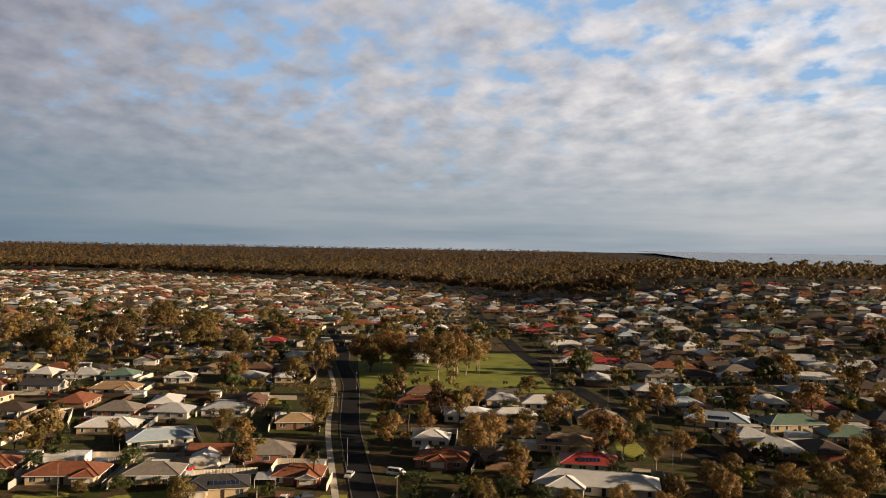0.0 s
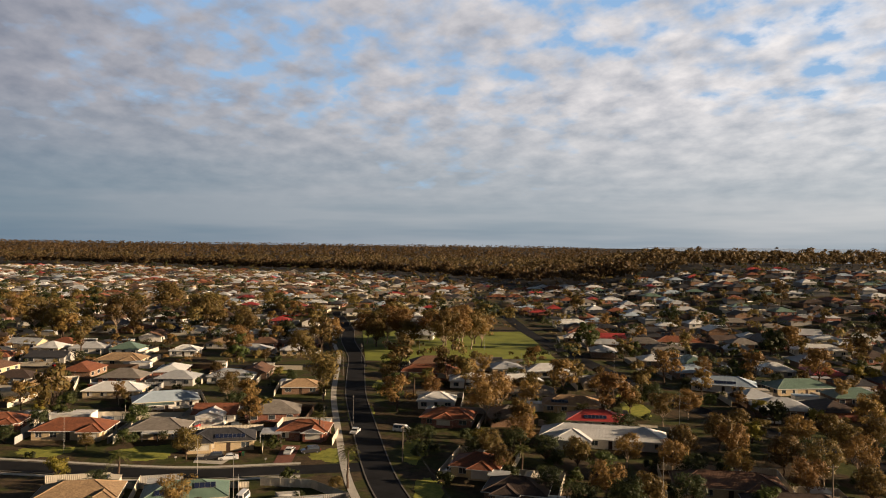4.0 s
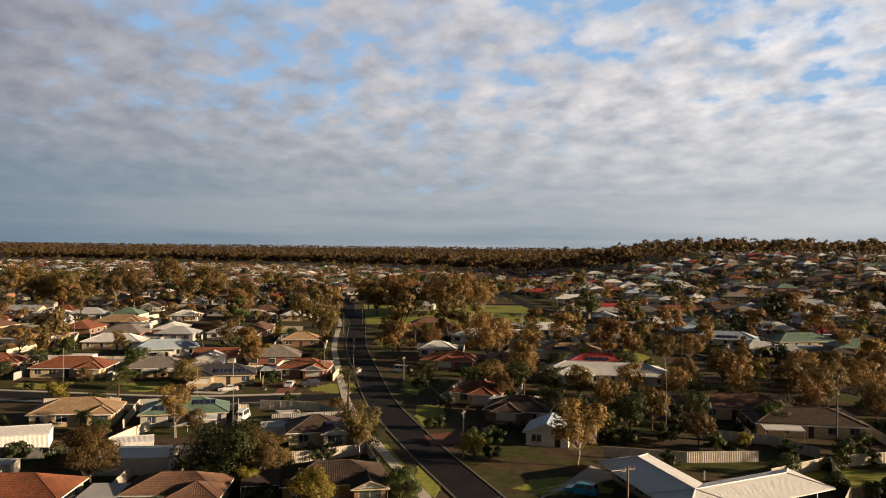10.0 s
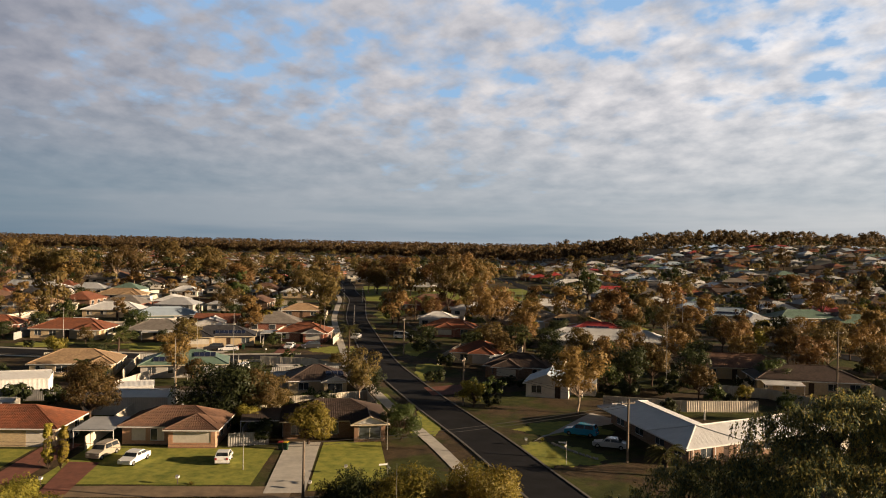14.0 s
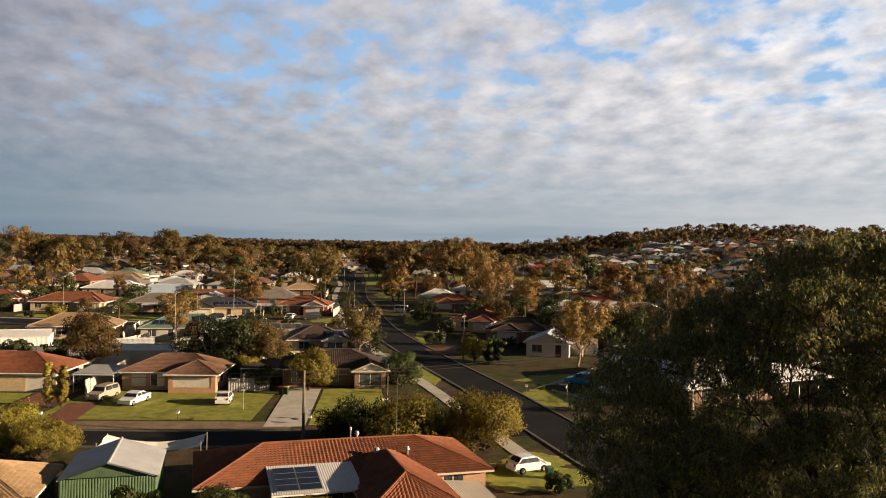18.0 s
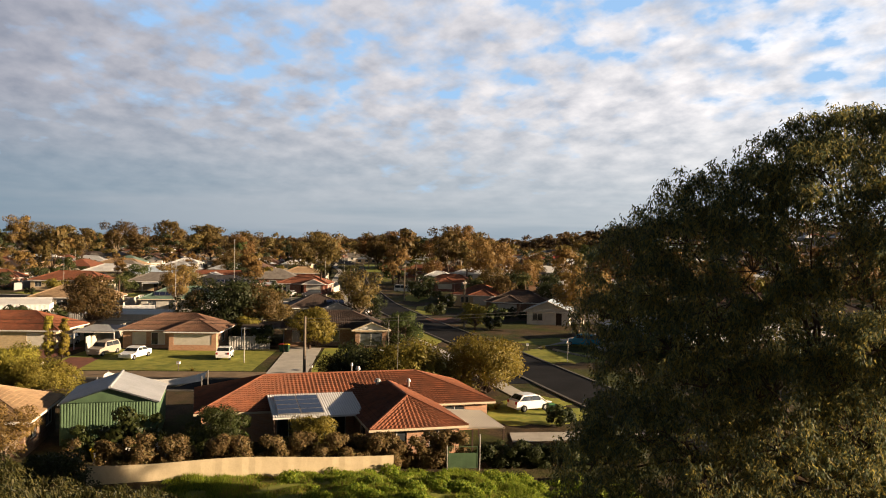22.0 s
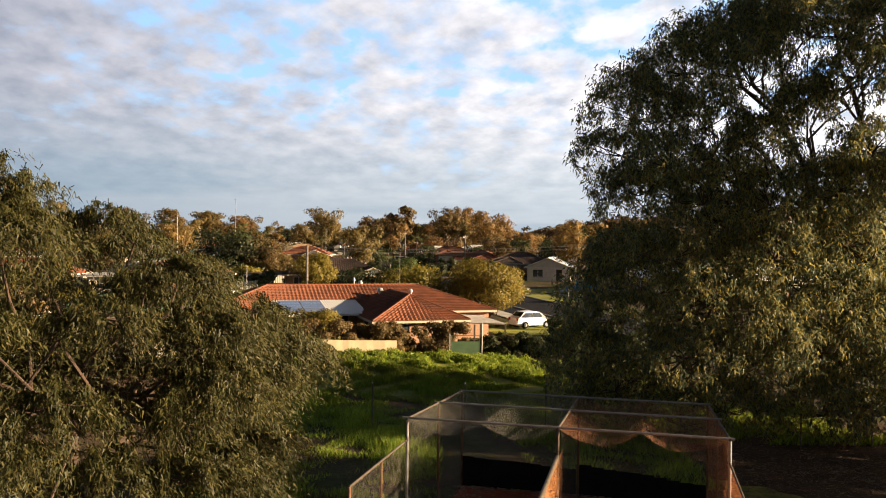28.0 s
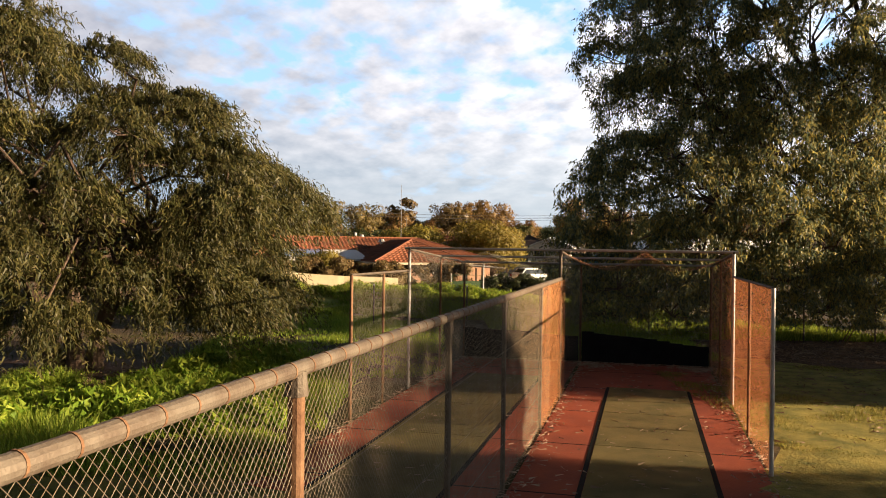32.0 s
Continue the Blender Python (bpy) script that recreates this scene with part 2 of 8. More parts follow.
def net_material(name, color, pitch, fill):
    """Knotted netting: threads cross on the slant; the gaps are open."""
    m, k, bsdf, out = material(name)
    uv = k.add("ShaderNodeTexCoord").outputs["UV"]
    sep = k.add("ShaderNodeSeparateXYZ")
    k.link(uv, sep.inputs[0])
    u, v = sep.outputs[0], sep.outputs[1]
    lines = []
    for op in ("ADD", "SUBTRACT"):
        s = k.math("FRACT", k.math("DIVIDE", k.math(op, u, v), pitch))
        lines.append(k.math("LESS_THAN", s, fill))
    solid = k.math("MAXIMUM", *lines)
    geo = k.add("ShaderNodeTexCoord").outputs["Object"]
    k.link(k.mix(k.ramp(k.noise(geo, 1.8, 4), [(0.35, 0.0), (0.7, 1.0)]), color, tuple(c * 0.55 for c in color)), bsdf.inputs["Base Color"])
    bsdf.inputs["Roughness"].default_value = 0.8
    tr = k.add("ShaderNodeBsdfTranslucent", Color=(*color, 1))
    body = k.add("ShaderNodeMixShader", Fac=0.35)
    k.link(bsdf.outputs[0], body.inputs[1])
    k.link(tr.outputs[0], body.inputs[2])
    clear = k.add("ShaderNodeBsdfTransparent")
    mixer = k.add("ShaderNodeMixShader")
    k.link(solid, mixer.inputs[0])
    k.link(clear.outputs[0], mixer.inputs[1])
    k.link(body.outputs[0], mixer.inputs[2])
    k.link(mixer.outputs[0], out.inputs["Surface"])
    return m


GROUND = ground_material()
LAWN = surface("garden_lawn", (0.31, 0.30, 0.06), (0.15, 0.18, 0.035), 0.95, scale=0.9, fine=5, bump=1.0, vary=0.1)
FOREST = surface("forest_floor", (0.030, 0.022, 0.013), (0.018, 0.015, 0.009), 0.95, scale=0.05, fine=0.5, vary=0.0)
GARDEN = surface("garden_bed", (0.085, 0.058, 0.036), (0.045, 0.036, 0.022), 0.95, scale=0.7, fine=5, bump=0.9, vary=0.15)
ASPHALT = surface("asphalt", (0.024, 0.024, 0.026), (0.015, 0.015, 0.016), 0.95, scale=0.25, fine=30, bump=0.25, vary=0.0, spec=0.05)
CONCRETE = surface("concrete", (0.48, 0.45, 0.40), (0.36, 0.34, 0.30), 0.85, scale=0.8, vary=0.05)
KERB = surface("kerb_concrete", (0.15, 0.14, 0.125), None, 0.85)
PAVING = surface("red_brick_paving", (0.20, 0.085, 0.06), (0.13, 0.06, 0.045), 0.85, scale=1.0)
SAND = surface("bare_sand", (0.26, 0.19, 0.12), (0.16, 0.12, 0.08), 0.95, scale=0.7, fine=10, bump=0.6)
PARK = surface("park_grass", (0.22, 0.24, 0.045), (0.12, 0.145, 0.03), 0.95, scale=0.08, fine=3, vary=0.0)
WATER = surface("sea_water", (0.10, 0.13, 0.16), (0.08, 0.11, 0.14), 0.25, scale=0.01, fine=0.3, bump=0, vary=0.0, spec=0.7)

ROOFS = {
    "terracotta": tile_roof("terracotta_tiles", (0.25, 0.090, 0.046), (0.155, 0.066, 0.040)),
    "brown": tile_roof("brown_tiles", (0.17, 0.095, 0.062), (0.11, 0.066, 0.048)),
    "darkbrown": tile_roof("dark_brown_tiles", (0.075, 0.052, 0.042), (0.05, 0.038, 0.032)),
    "tan": tile_roof("tan_tiles", (0.36, 0.25, 0.145), (0.26, 0.175, 0.105)),
    "charcoal": tile_roof("charcoal_tiles", (0.05, 0.05, 0.055), (0.035, 0.035, 0.04)),
    "grey": tile_roof("grey_tiles", (0.20, 0.18, 0.16), (0.14, 0.125, 0.11)),
    "white": metal_roof("white_steel_roof", (0.66, 0.66, 0.65), (0.55, 0.55, 0.54)),
    "blue": metal_roof("pale_blue_steel_roof", (0.36, 0.44, 0.52), (0.30, 0.37, 0.44)),
    "cream": metal_roof("cream_steel_roof", (0.52, 0.46, 0.36), (0.44, 0.39, 0.31)),
    "green": metal_roof("green_steel_roof", (0.13, 0.20, 0.15), (0.10, 0.15, 0.12)),
    "redmetal": metal_roof("red_steel_roof", (0.36, 0.045, 0.04), (0.26, 0.035, 0.032)),
    "zinc": metal_roof("zinc_steel_roof", (0.42, 0.43, 0.44), (0.33, 0.34, 0.35)),
}
WALLS = {
    "salmon": brick_wall("salmon_brick", (0.50, 0.28, 0.17), (0.42, 0.36, 0.30)),
    "cream": brick_wall("cream_brick", (0.56, 0.43, 0.26), (0.45, 0.40, 0.32)),
    "red": brick_wall("red_brick", (0.26, 0.10, 0.065), (0.35, 0.31, 0.27)),
    "brown": brick_wall("brown_brick", (0.24, 0.14, 0.085), (0.33, 0.29, 0.25)),
    "white": surface("white_render", (0.66, 0.62, 0.55), (0.55, 0.51, 0.45), 0.8),
    "grey": surface("grey_render", (0.36, 0.34, 0.31), (0.28, 0.27, 0.25), 0.8),
}
WHITE_PAINT = surface("white_paint", (0.74, 0.72, 0.68), (0.62, 0.60, 0.56), 0.5, vary=0.05)
CREAM_PAINT = surface("cream_paint", (0.58, 0.50, 0.36), (0.48, 0.41, 0.30), 0.55, vary=0.05)
BROWN_PAINT = surface("brown_paint", (0.10, 0.065, 0.045), None, 0.55)
GLASS = glass_material("window_glass")
BLIND = surface("pale_blind", (0.60, 0.55, 0.46), (0.50, 0.46, 0.38), 0.8)
ROLLER = surface("roller_shutter", (0.62, 0.58, 0.50), (0.52, 0.48, 0.41), 0.6)
FENCE_CREAM = surface("cream_steel_fence", (0.60, 0.54, 0.44), (0.48, 0.43, 0.35), 0.55, vary=0.1)
FENCE_GREY = surface("grey_fibre_fence", (0.34, 0.33, 0.31), (0.25, 0.24, 0.23), 0.85, vary=0.12)
DOOR_DARK = surface("dark_door", (0.06, 0.04, 0.03), None, 0.5)
GALV = surface("galvanised_steel", (0.42, 0.42, 0.41), (0.30, 0.27, 0.24), 0.45, metal=0.7, scale=3, fine=40, bump=0.15)
RUST = surface("rusty_steel", (0.13, 0.065, 0.035), (0.22, 0.13, 0.07), 0.75, metal=0.2, scale=5, fine=40)
PIPE = surface("weathered_pipe", (0.14, 0.118, 0.09), (0.085, 0.062, 0.045), 0.6, metal=0.3, scale=6, fine=50)
POLE_WOOD = surface("grey_pole_wood", (0.20, 0.16, 0.12), (0.12, 0.10, 0.08), 0.9, scale=2, fine=25)
CABLE = surface("cable_black", (0.05, 0.05, 0.05), None, 0.6, bump=0)
SOLAR = surface("solar_cell", (0.012, 0.018, 0.045), (0.02, 0.028, 0.06), 0.12, scale=2, bump=0, spec=0.7)
BARK = surface("tree_bark", (0.10, 0.068, 0.048), (0.05, 0.036, 0.027), 0.95, scale=3, fine=20, bump=0.9)
BARK_PALE = surface("pale_gum_bark", (0.38, 0.30, 0.22), (0.22, 0.16, 0.11), 0.85, scale=2, fine=15, bump=0.5)
LEAF = {
    "gum": leaf_material("gum_leaves", [(0.060, 0.054, 0.019), (0.125, 0.092, 0.029), (0.205, 0.124, 0.040), (0.082, 0.068, 0.023)]),
    "rust": leaf_material("rusty_gum_leaves", [(0.115, 0.072, 0.025), (0.21, 0.125, 0.040), (0.275, 0.162, 0.054), (0.148, 0.096, 0.032)]),
    "green": leaf_material("green_leaves", [(0.030, 0.050, 0.014), (0.055, 0.075, 0.020), (0.10, 0.105, 0.028), (0.04, 0.06, 0.018)]),
    "yellow": leaf_material("golden_green_leaves", [(0.12, 0.115, 0.022), (0.23, 0.20, 0.034), (0.30, 0.22, 0.038), (0.16, 0.15, 0.028)]),
    "dark": leaf_material("dark_leaves", [(0.022, 0.032, 0.012), (0.040, 0.052, 0.018), (0.065, 0.068, 0.024), (0.03, 0.04, 0.015)]),
    # the gold tone among the blue-greens paints leaves caught by the sun
    "bluegum": leaf_material("blue_gum_leaves", [(0.060, 0.078, 0.044), (0.098, 0.118, 0.062), (0.33, 0.26, 0.070), (0.078, 0.094, 0.050)], rough=0.5, thin=0.5, spec=0.22, even=1.0),
    "pepper": leaf_material("peppermint_leaves", [(0.034, 0.042, 0.014), (0.062, 0.070, 0.020), (0.135, 0.125, 0.034), (0.050, 0.046, 0.020)], even=0.95),
    "gold": leaf_material("golden_conifer", [(0.22, 0.18, 0.03), (0.34, 0.27, 0.045), (0.40, 0.30, 0.05), (0.26, 0.22, 0.035)]),
    "forest": leaf_material("forest_leaves", [(0.055, 0.040, 0.018), (0.10, 0.066, 0.028), (0.16, 0.10, 0.042), (0.066, 0.052, 0.022)], even=1.0),
    "grass": leaf_material("grass_blades", [(0.12, 0.19, 0.018), (0.20, 0.29, 0.028), (0.34, 0.38, 0.05), (0.15, 0.22, 0.025)], rough=0.6, thin=0.45, even=1.0),
    "hedge": leaf_material("hedge_leaves", [(0.13, 0.11, 0.04), (0.22, 0.15, 0.06), (0.31, 0.20, 0.085), (0.12, 0.14, 0.04)]),
    "turf": leaf_material("mown_turf", [(0.15, 0.15, 0.03), (0.23, 0.21, 0.045), (0.30, 0.24, 0.07), (0.17, 0.18, 0.035)], rough=0.7, even=1.0),
    "weed": leaf_material("dry_weeds", [(0.26, 0.18, 0.06), (0.40, 0.27, 0.10), (0.20, 0.21, 0.05), (0.32, 0.21, 0.08)], rough=0.7),
}

# ---- building blocks ----
def ground_z(x, y):
    """Height of the ground: level by the nets, a gentle rise through the suburb, a hill to the west, far downs."""
    g = -0.15 * min(max((60 - y) / 20, 0), 1) + 5.3 * (1 - math.exp(-max(y - 62, 0) / 250.0))
    hx, hy = min(max((x - 60) / 260.0, 0), 1), min(max((y - 250) / 520.0, 0), 1)
    g += 25 * hx * hx * (3 - 2 * hx) * hy * hy * (3 - 2 * hy) * (1 - min(max((y - 1150) / 500.0, 0), 1))
    r = min(max((math.hypot(x, y) - 1500) / 3200, 0), 1)
    g += 26 * r * r * (3 - 2 * r)
    bank = math.exp(-((y - 46) / 5.0) ** 2) * min(max((7 - x) / 6, 0), 1) * 0.9
    return g + bank


def wood_edge(x):
    """How far off the gum woods begin, across the plan."""
    return float(np.interp(x, (-700, -467, -66, 40, 128, 160), (1450, 1372, 1146, 985, 835, 790)))


class Shape:
    """Collects faces for one mesh; uv in metres where given."""
    def __init__(self):
        self.v, self.f, self.uv, self.has_uv = [], [], [], False

    def face(self, points, uvs=None):
        i = len(self.v)
        self.v.extend([tuple(p) for p in points])
        self.f.append(tuple(range(i, i + len(points))))
        if uvs is None:
            uvs = [(0, 0)] * len(points)
        else:
            self.has_uv = True
        self.uv.extend(uvs)
        return self

    def box(self, x0, x1, y0, y1, z0, z1, m=None):
        c = [Vector((x, y, z)) for z in (z0, z1) for y in (y0, y1) for x in (x0, x1)]
        if m is not None:
            c = [m @ p for p in c]
        dx, dy, dz = x1 - x0, y1 - y0, z1 - z0
        for idx, a, b, o in (((0, 1, 5, 4), dx, dz, x0), ((3, 2, 6, 7), dx, dz, x0), ((2, 0, 4, 6), dy, dz, y0), ((1, 3, 7, 5), dy, dz, y0), ((4, 5, 7, 6), dx, dy, 0), ((2, 3, 1, 0), dx, dy, 0)):
            self.face([c[i] for i in idx], [(o, z0), (o + a, z0), (o + a, z0 + b), (o, z0 + b)])
        return self

    def tube(self, a, b, r0, r1=None, n=8, caps=True):
        a, b = Vector(a), Vector(b)
        r1 = r0 if r1 is None else r1
        d = b - a
        if d.length < 1e-6:
            return self
        q = d.to_track_quat("Z", "Y")
        ring = [(math.cos(2 * math.pi * i / n), math.sin(2 * math.pi * i / n)) for i in range(n)]
        lo = [a + q @ Vector((c * r0, s * r0, 0)) for c, s in ring]
        hi = [b + q @ Vector((c * r1, s * r1, 0)) for c, s in ring]
        for i in range(n):
            j = (i + 1) % n
            self.face([lo[i], lo[j], hi[j], hi[i]])
        if caps:
            self.face(hi)
            self.face(lo[::-1])
        return self

    def path(self, points, r, n=6):
        for a, b in zip(points, points[1:]):
            self.tube(a, b, r, r, n, False)
        return self

    def mesh(self, name, mat, smooth=False):
        me = bpy.data.meshes.new(name)
        me.from_pydata(self.v, [], self.f)
        if self.has_uv:
            layer = me.uv_layers.new(name="UVMap")
            layer.data.foreach_set("uv", np.array(self.uv, dtype=np.float32).ravel())
        if mat is not None:
            me.materials.append(mat)
        if smooth:
            me.polygons.foreach_set("use_smooth", np.ones(len(me.polygons), dtype=bool))
        me.update()
        return me


def thing(name, label, category, m=None, group="", kind=""):
    ob = new(name)
    ob.empty_display_size = 0.3
    if m is not None:
        ob.matrix_basis = m
    return tagged(ob, label, category, group, kind)


def part(name, shape, mat, parent, label="", smooth=False, kind=""):
    me = shape.mesh(name, mat, smooth) if isinstance(shape, Shape) else shape
    ob = new(name, me)
    ob.parent = parent
    return tagged(ob, label, kind=kind)


def solo(name, shape, mat, label, category, m=None, group="", kind="", smooth=False):
    me = shape.mesh(name, mat, smooth) if isinstance(shape, Shape) else shape
    ob = new(name, me)
    if m is not None:
        ob.matrix_basis = m
    return tagged(ob, label, category, group, kind)


def on_ground(x, y, yaw=0.0, lift=0.0):
    return pose(x, y, ground_z(x, y) + lift, 0, 0, yaw)


# ---- leaves and trees ----
def leaf_mesh(name, centers, axes, length, width, mat, rng, out=None, puff=0.6, shell=False):
    """Many small leaves, each a slim pointed blade. out: the way out of the bough at each leaf, which rounds its shading."""
    n = len(centers)
    axes = axes / np.linalg.norm(axes, axis=1, keepdims=True)
    side = np.cross(axes, out + rng.normal(size=(n, 3)) * 0.35 if shell else rng.normal(size=(n, 3)))
    side /= np.linalg.norm(side, axis=1, keepdims=True) + 1e-9
    ln = (length * rng.uniform(0.6, 1.35, n))[:, None]
    wd = (width * rng.uniform(0.6, 1.35, n))[:, None]
    v = np.empty((n, 3, 3), dtype=np.float32)
    v[:, 0] = centers - axes * ln * 0.5 + side * wd * 0.5
    v[:, 1] = centers - axes * ln * 0.5 - side * wd * 0.5
    v[:, 2] = centers + axes * ln * 0.5
    if out is not None:
        face = np.cross(v[:, 1] - v[:, 0], v[:, 2] - v[:, 0])
        face /= np.linalg.norm(face, axis=1, keepdims=True) + 1e-9
        turned = (face * out).sum(axis=1) < 0
        v[turned] = v[turned][:, [1, 0, 2]]
        face[turned] *= -1
    me = bpy.data.meshes.new(name)
    me.vertices.add(n * 3)
    me.vertices.foreach_set("co", v.ravel())
    me.loops.add(n * 3)
    me.loops.foreach_set("vertex_index", np.arange(n * 3, dtype=np.int32))
    me.polygons.add(n)
    me.polygons.foreach_set("loop_start", np.arange(0, n * 3, 3, dtype=np.int32))
    me.polygons.foreach_set("loop_total", np.full(n, 3, dtype=np.int32))
    me.materials.append(mat)
    me.update(calc_edges=True)
    if out is not None:
        normal = out / (np.linalg.norm(out, axis=1, keepdims=True) + 1e-9) * puff + face * (1 - puff)
        normal /= np.linalg.norm(normal, axis=1, keepdims=True) + 1e-9
        me.attributes.new("custom_normal", "FLOAT_VECTOR", "CORNER").data.foreach_set("vector", np.repeat(normal, 3, axis=0).astype(np.float32).ravel())
    return me


def clump_points(rng, clumps, n, hollow=0.55):
    """Points in the outer part of many uneven clumps (centre, radii)."""
    c = np.array([k[0] for k in clumps], dtype=float)
    r = np.array([k[1] for k in clumps], dtype=float)
    weight = (r[:, 0] * r[:, 1] * r[:, 2]) ** 0.75
    pick = rng.choice(len(c), n, p=weight / weight.sum())
    d = rng.normal(size=(n, 3))
    d /= np.linalg.norm(d, axis=1, keepdims=True)
    rad = hollow + (1 - hollow) * rng.random(n) ** 0.6
    rough = 1 + 0.18 * np.sin(d[:, 0] * 7 + pick) * np.cos(d[:, 1] * 6 + pick * 2)
    return c[pick] + d * r[pick] * (rad * rough)[:, None], d, pick


def make_clumps(rng, n, height, spread, base, shape="dome"):
    out = []
    for i in range(n):
        a = rng.uniform(0, 2 * math.pi)
        h = rng.random()
        if shape == "dome":
            reach = spread * math.sqrt(max(0.05, 1 - (h * 1.02 - 0.25) ** 2)) * rng.uniform(0.35, 0.95)
        elif shape == "spread":
            reach = spread * (0.45 + 0.55 * h) * rng.uniform(0.3, 1.0)
        else:
            reach = spread * (1 - 0.6 * h) * rng.uniform(0.1, 0.6)
        z = base + (height - base) * (0.12 + 0.80 * h)
        s = spread * rng.uniform(0.22, 0.42)
        out.append(((reach * math.cos(a), reach * math.sin(a), z), (s, s, s * rng.uniform(0.55, 0.85))))
    return out


def limb(shape, rng, a, b, r0, r1, bend=0.12, steps=4, n=6):
    """A crooked tapering limb."""
    a, b = Vector(a), Vector(b)
    prev, pr = a, r0
    for i in range(1, steps + 1):
        t = i / steps
        p = a.lerp(b, t)
        if i < steps:
            p += Vector(rng.normal(size=3)) * (b - a).length * bend * 0.5
        r = r0 + (r1 - r0) * t
        shape.tube(prev, p, pr, r, n, False)
        prev, pr = p, r
    return prev


def tree_parts(seed, height, spread, base, n_clumps, n_leaves, leaf, leaf_w, foliage, bark, shape="dome", droop=0.35, trunk_r=0.22, hollow=0.55):
    rng = np.random.default_rng(seed)
    clumps = make_clumps(rng, n_clumps, height, spread, base, shape)
    pts, d, _ = clump_points(rng, clumps, n_leaves, hollow)
    axes = rng.normal(size=pts.shape) + d * 0.5
    axes[:, 2] -= droop * 2.2
    whole = pts - np.array((0, 0, base + (height - base) * 0.4))
    whole /= np.linalg.norm(whole, axis=1, keepdims=True) + 1e-9
    far = n_leaves < 4500
    if far:
        axes -= d * (axes * d).sum(axis=1, keepdims=True) * 0.8
    crown = leaf_mesh("crown", pts, axes, leaf, leaf_w * (1.3 if far else 1.0), foliage, rng, d * 0.75 + whole * 0.4, 0.6, far)
    wood = Shape()
    fork = Vector((rng.normal() * 0.2, rng.normal() * 0.2, base * 0.75))
    limb(wood, rng, (0, 0, -0.2), fork, trunk_r, trunk_r * 0.75, 0.06, 4, 8)
    coarse = n_leaves < 4500
    for c, r in clumps[::2 if coarse else 1]:
        limb(wood, rng, fork, Vector(c) - Vector((0, 0, r[2] * 0.3)), trunk_r * 0.45, trunk_r * 0.08, 0.14, 2 if coarse else 4, 4 if coarse else 5)
    return crown, wood.mesh("trunk", bark, True)


class Mass:
    """Many far things in one mesh, face by face with their own material."""
    def __init__(self):
        self.by = {}

    def of(self, mat):
        return self.by.setdefault(mat.name, (mat, Shape()))[1]

    def link(self, name, label, category):
        v, f, uv, idx = [], [], [], []
        me = bpy.data.meshes.new(name)
        for i, (mat, s) in enumerate(self.by.values()):
            me.materials.append(mat)
            base = len(v)
            v += s.v
            f += [tuple(base + k for k in q) for q in s.f]
            uv += s.uv
            idx += [i] * len(s.f)
        me.from_pydata(v, [], f)
        me.uv_layers.new(name="UVMap").data.foreach_set("uv", np.array(uv, dtype=np.float32).ravel())
        me.polygons.foreach_set("material_index", np.array(idx, dtype=np.int32))
        me.update()
        tagged(new(name, me), label, category, kind="stuff")


# ---- houses ----
def roof_planes(x0, x1, y0, y1, ze, pitch, style, axis=None):
    """Each plane: its eave from a to b, then the ridge points, as a list of corners; the eave lies first."""
    w, d = x1 - x0, y1 - y0
    s = math.tan(radians(pitch))
    axis = axis or ("x" if w >= d else "y")
    if style == "flat":
        rise = 0.05 * d
        return [[(x0, y0, ze), (x1, y0, ze), (x1, y1, ze + rise), (x0, y1, ze + rise)]], []
    if axis == "x":
        h = d / 2 * s
        ym = (y0 + y1) / 2
        inset = min(d / 2, w / 2) if style == "hip" else 0.0
        r0, r1 = (x0 + inset, ym, ze + h), (x1 - inset, ym, ze + h)
        planes = [[(x0, y0, ze), (x1, y0, ze), r1, r0], [(x1, y1, ze), (x0, y1, ze), r0, r1]]
        ends = [[(x0, y1, ze), (x0, y0, ze), r0], [(x1, y0, ze), (x1, y1, ze), r1]]
    else:
        h = w / 2 * s
        xm = (x0 + x1) / 2
        inset = min(w / 2, d / 2) if style == "hip" else 0.0
        r0, r1 = (xm, y0 + inset, ze + h), (xm, y1 - inset, ze + h)
        planes = [[(x0, y1, ze), (x0, y0, ze), r0, r1], [(x1, y0, ze), (x1, y1, ze), r1, r0]]
        ends = [[(x0, y0, ze), (x1, y0, ze), r0], [(x1, y1, ze), (x0, y1, ze), r1]]
    return (planes + ends, []) if style == "hip" else (planes, ends)


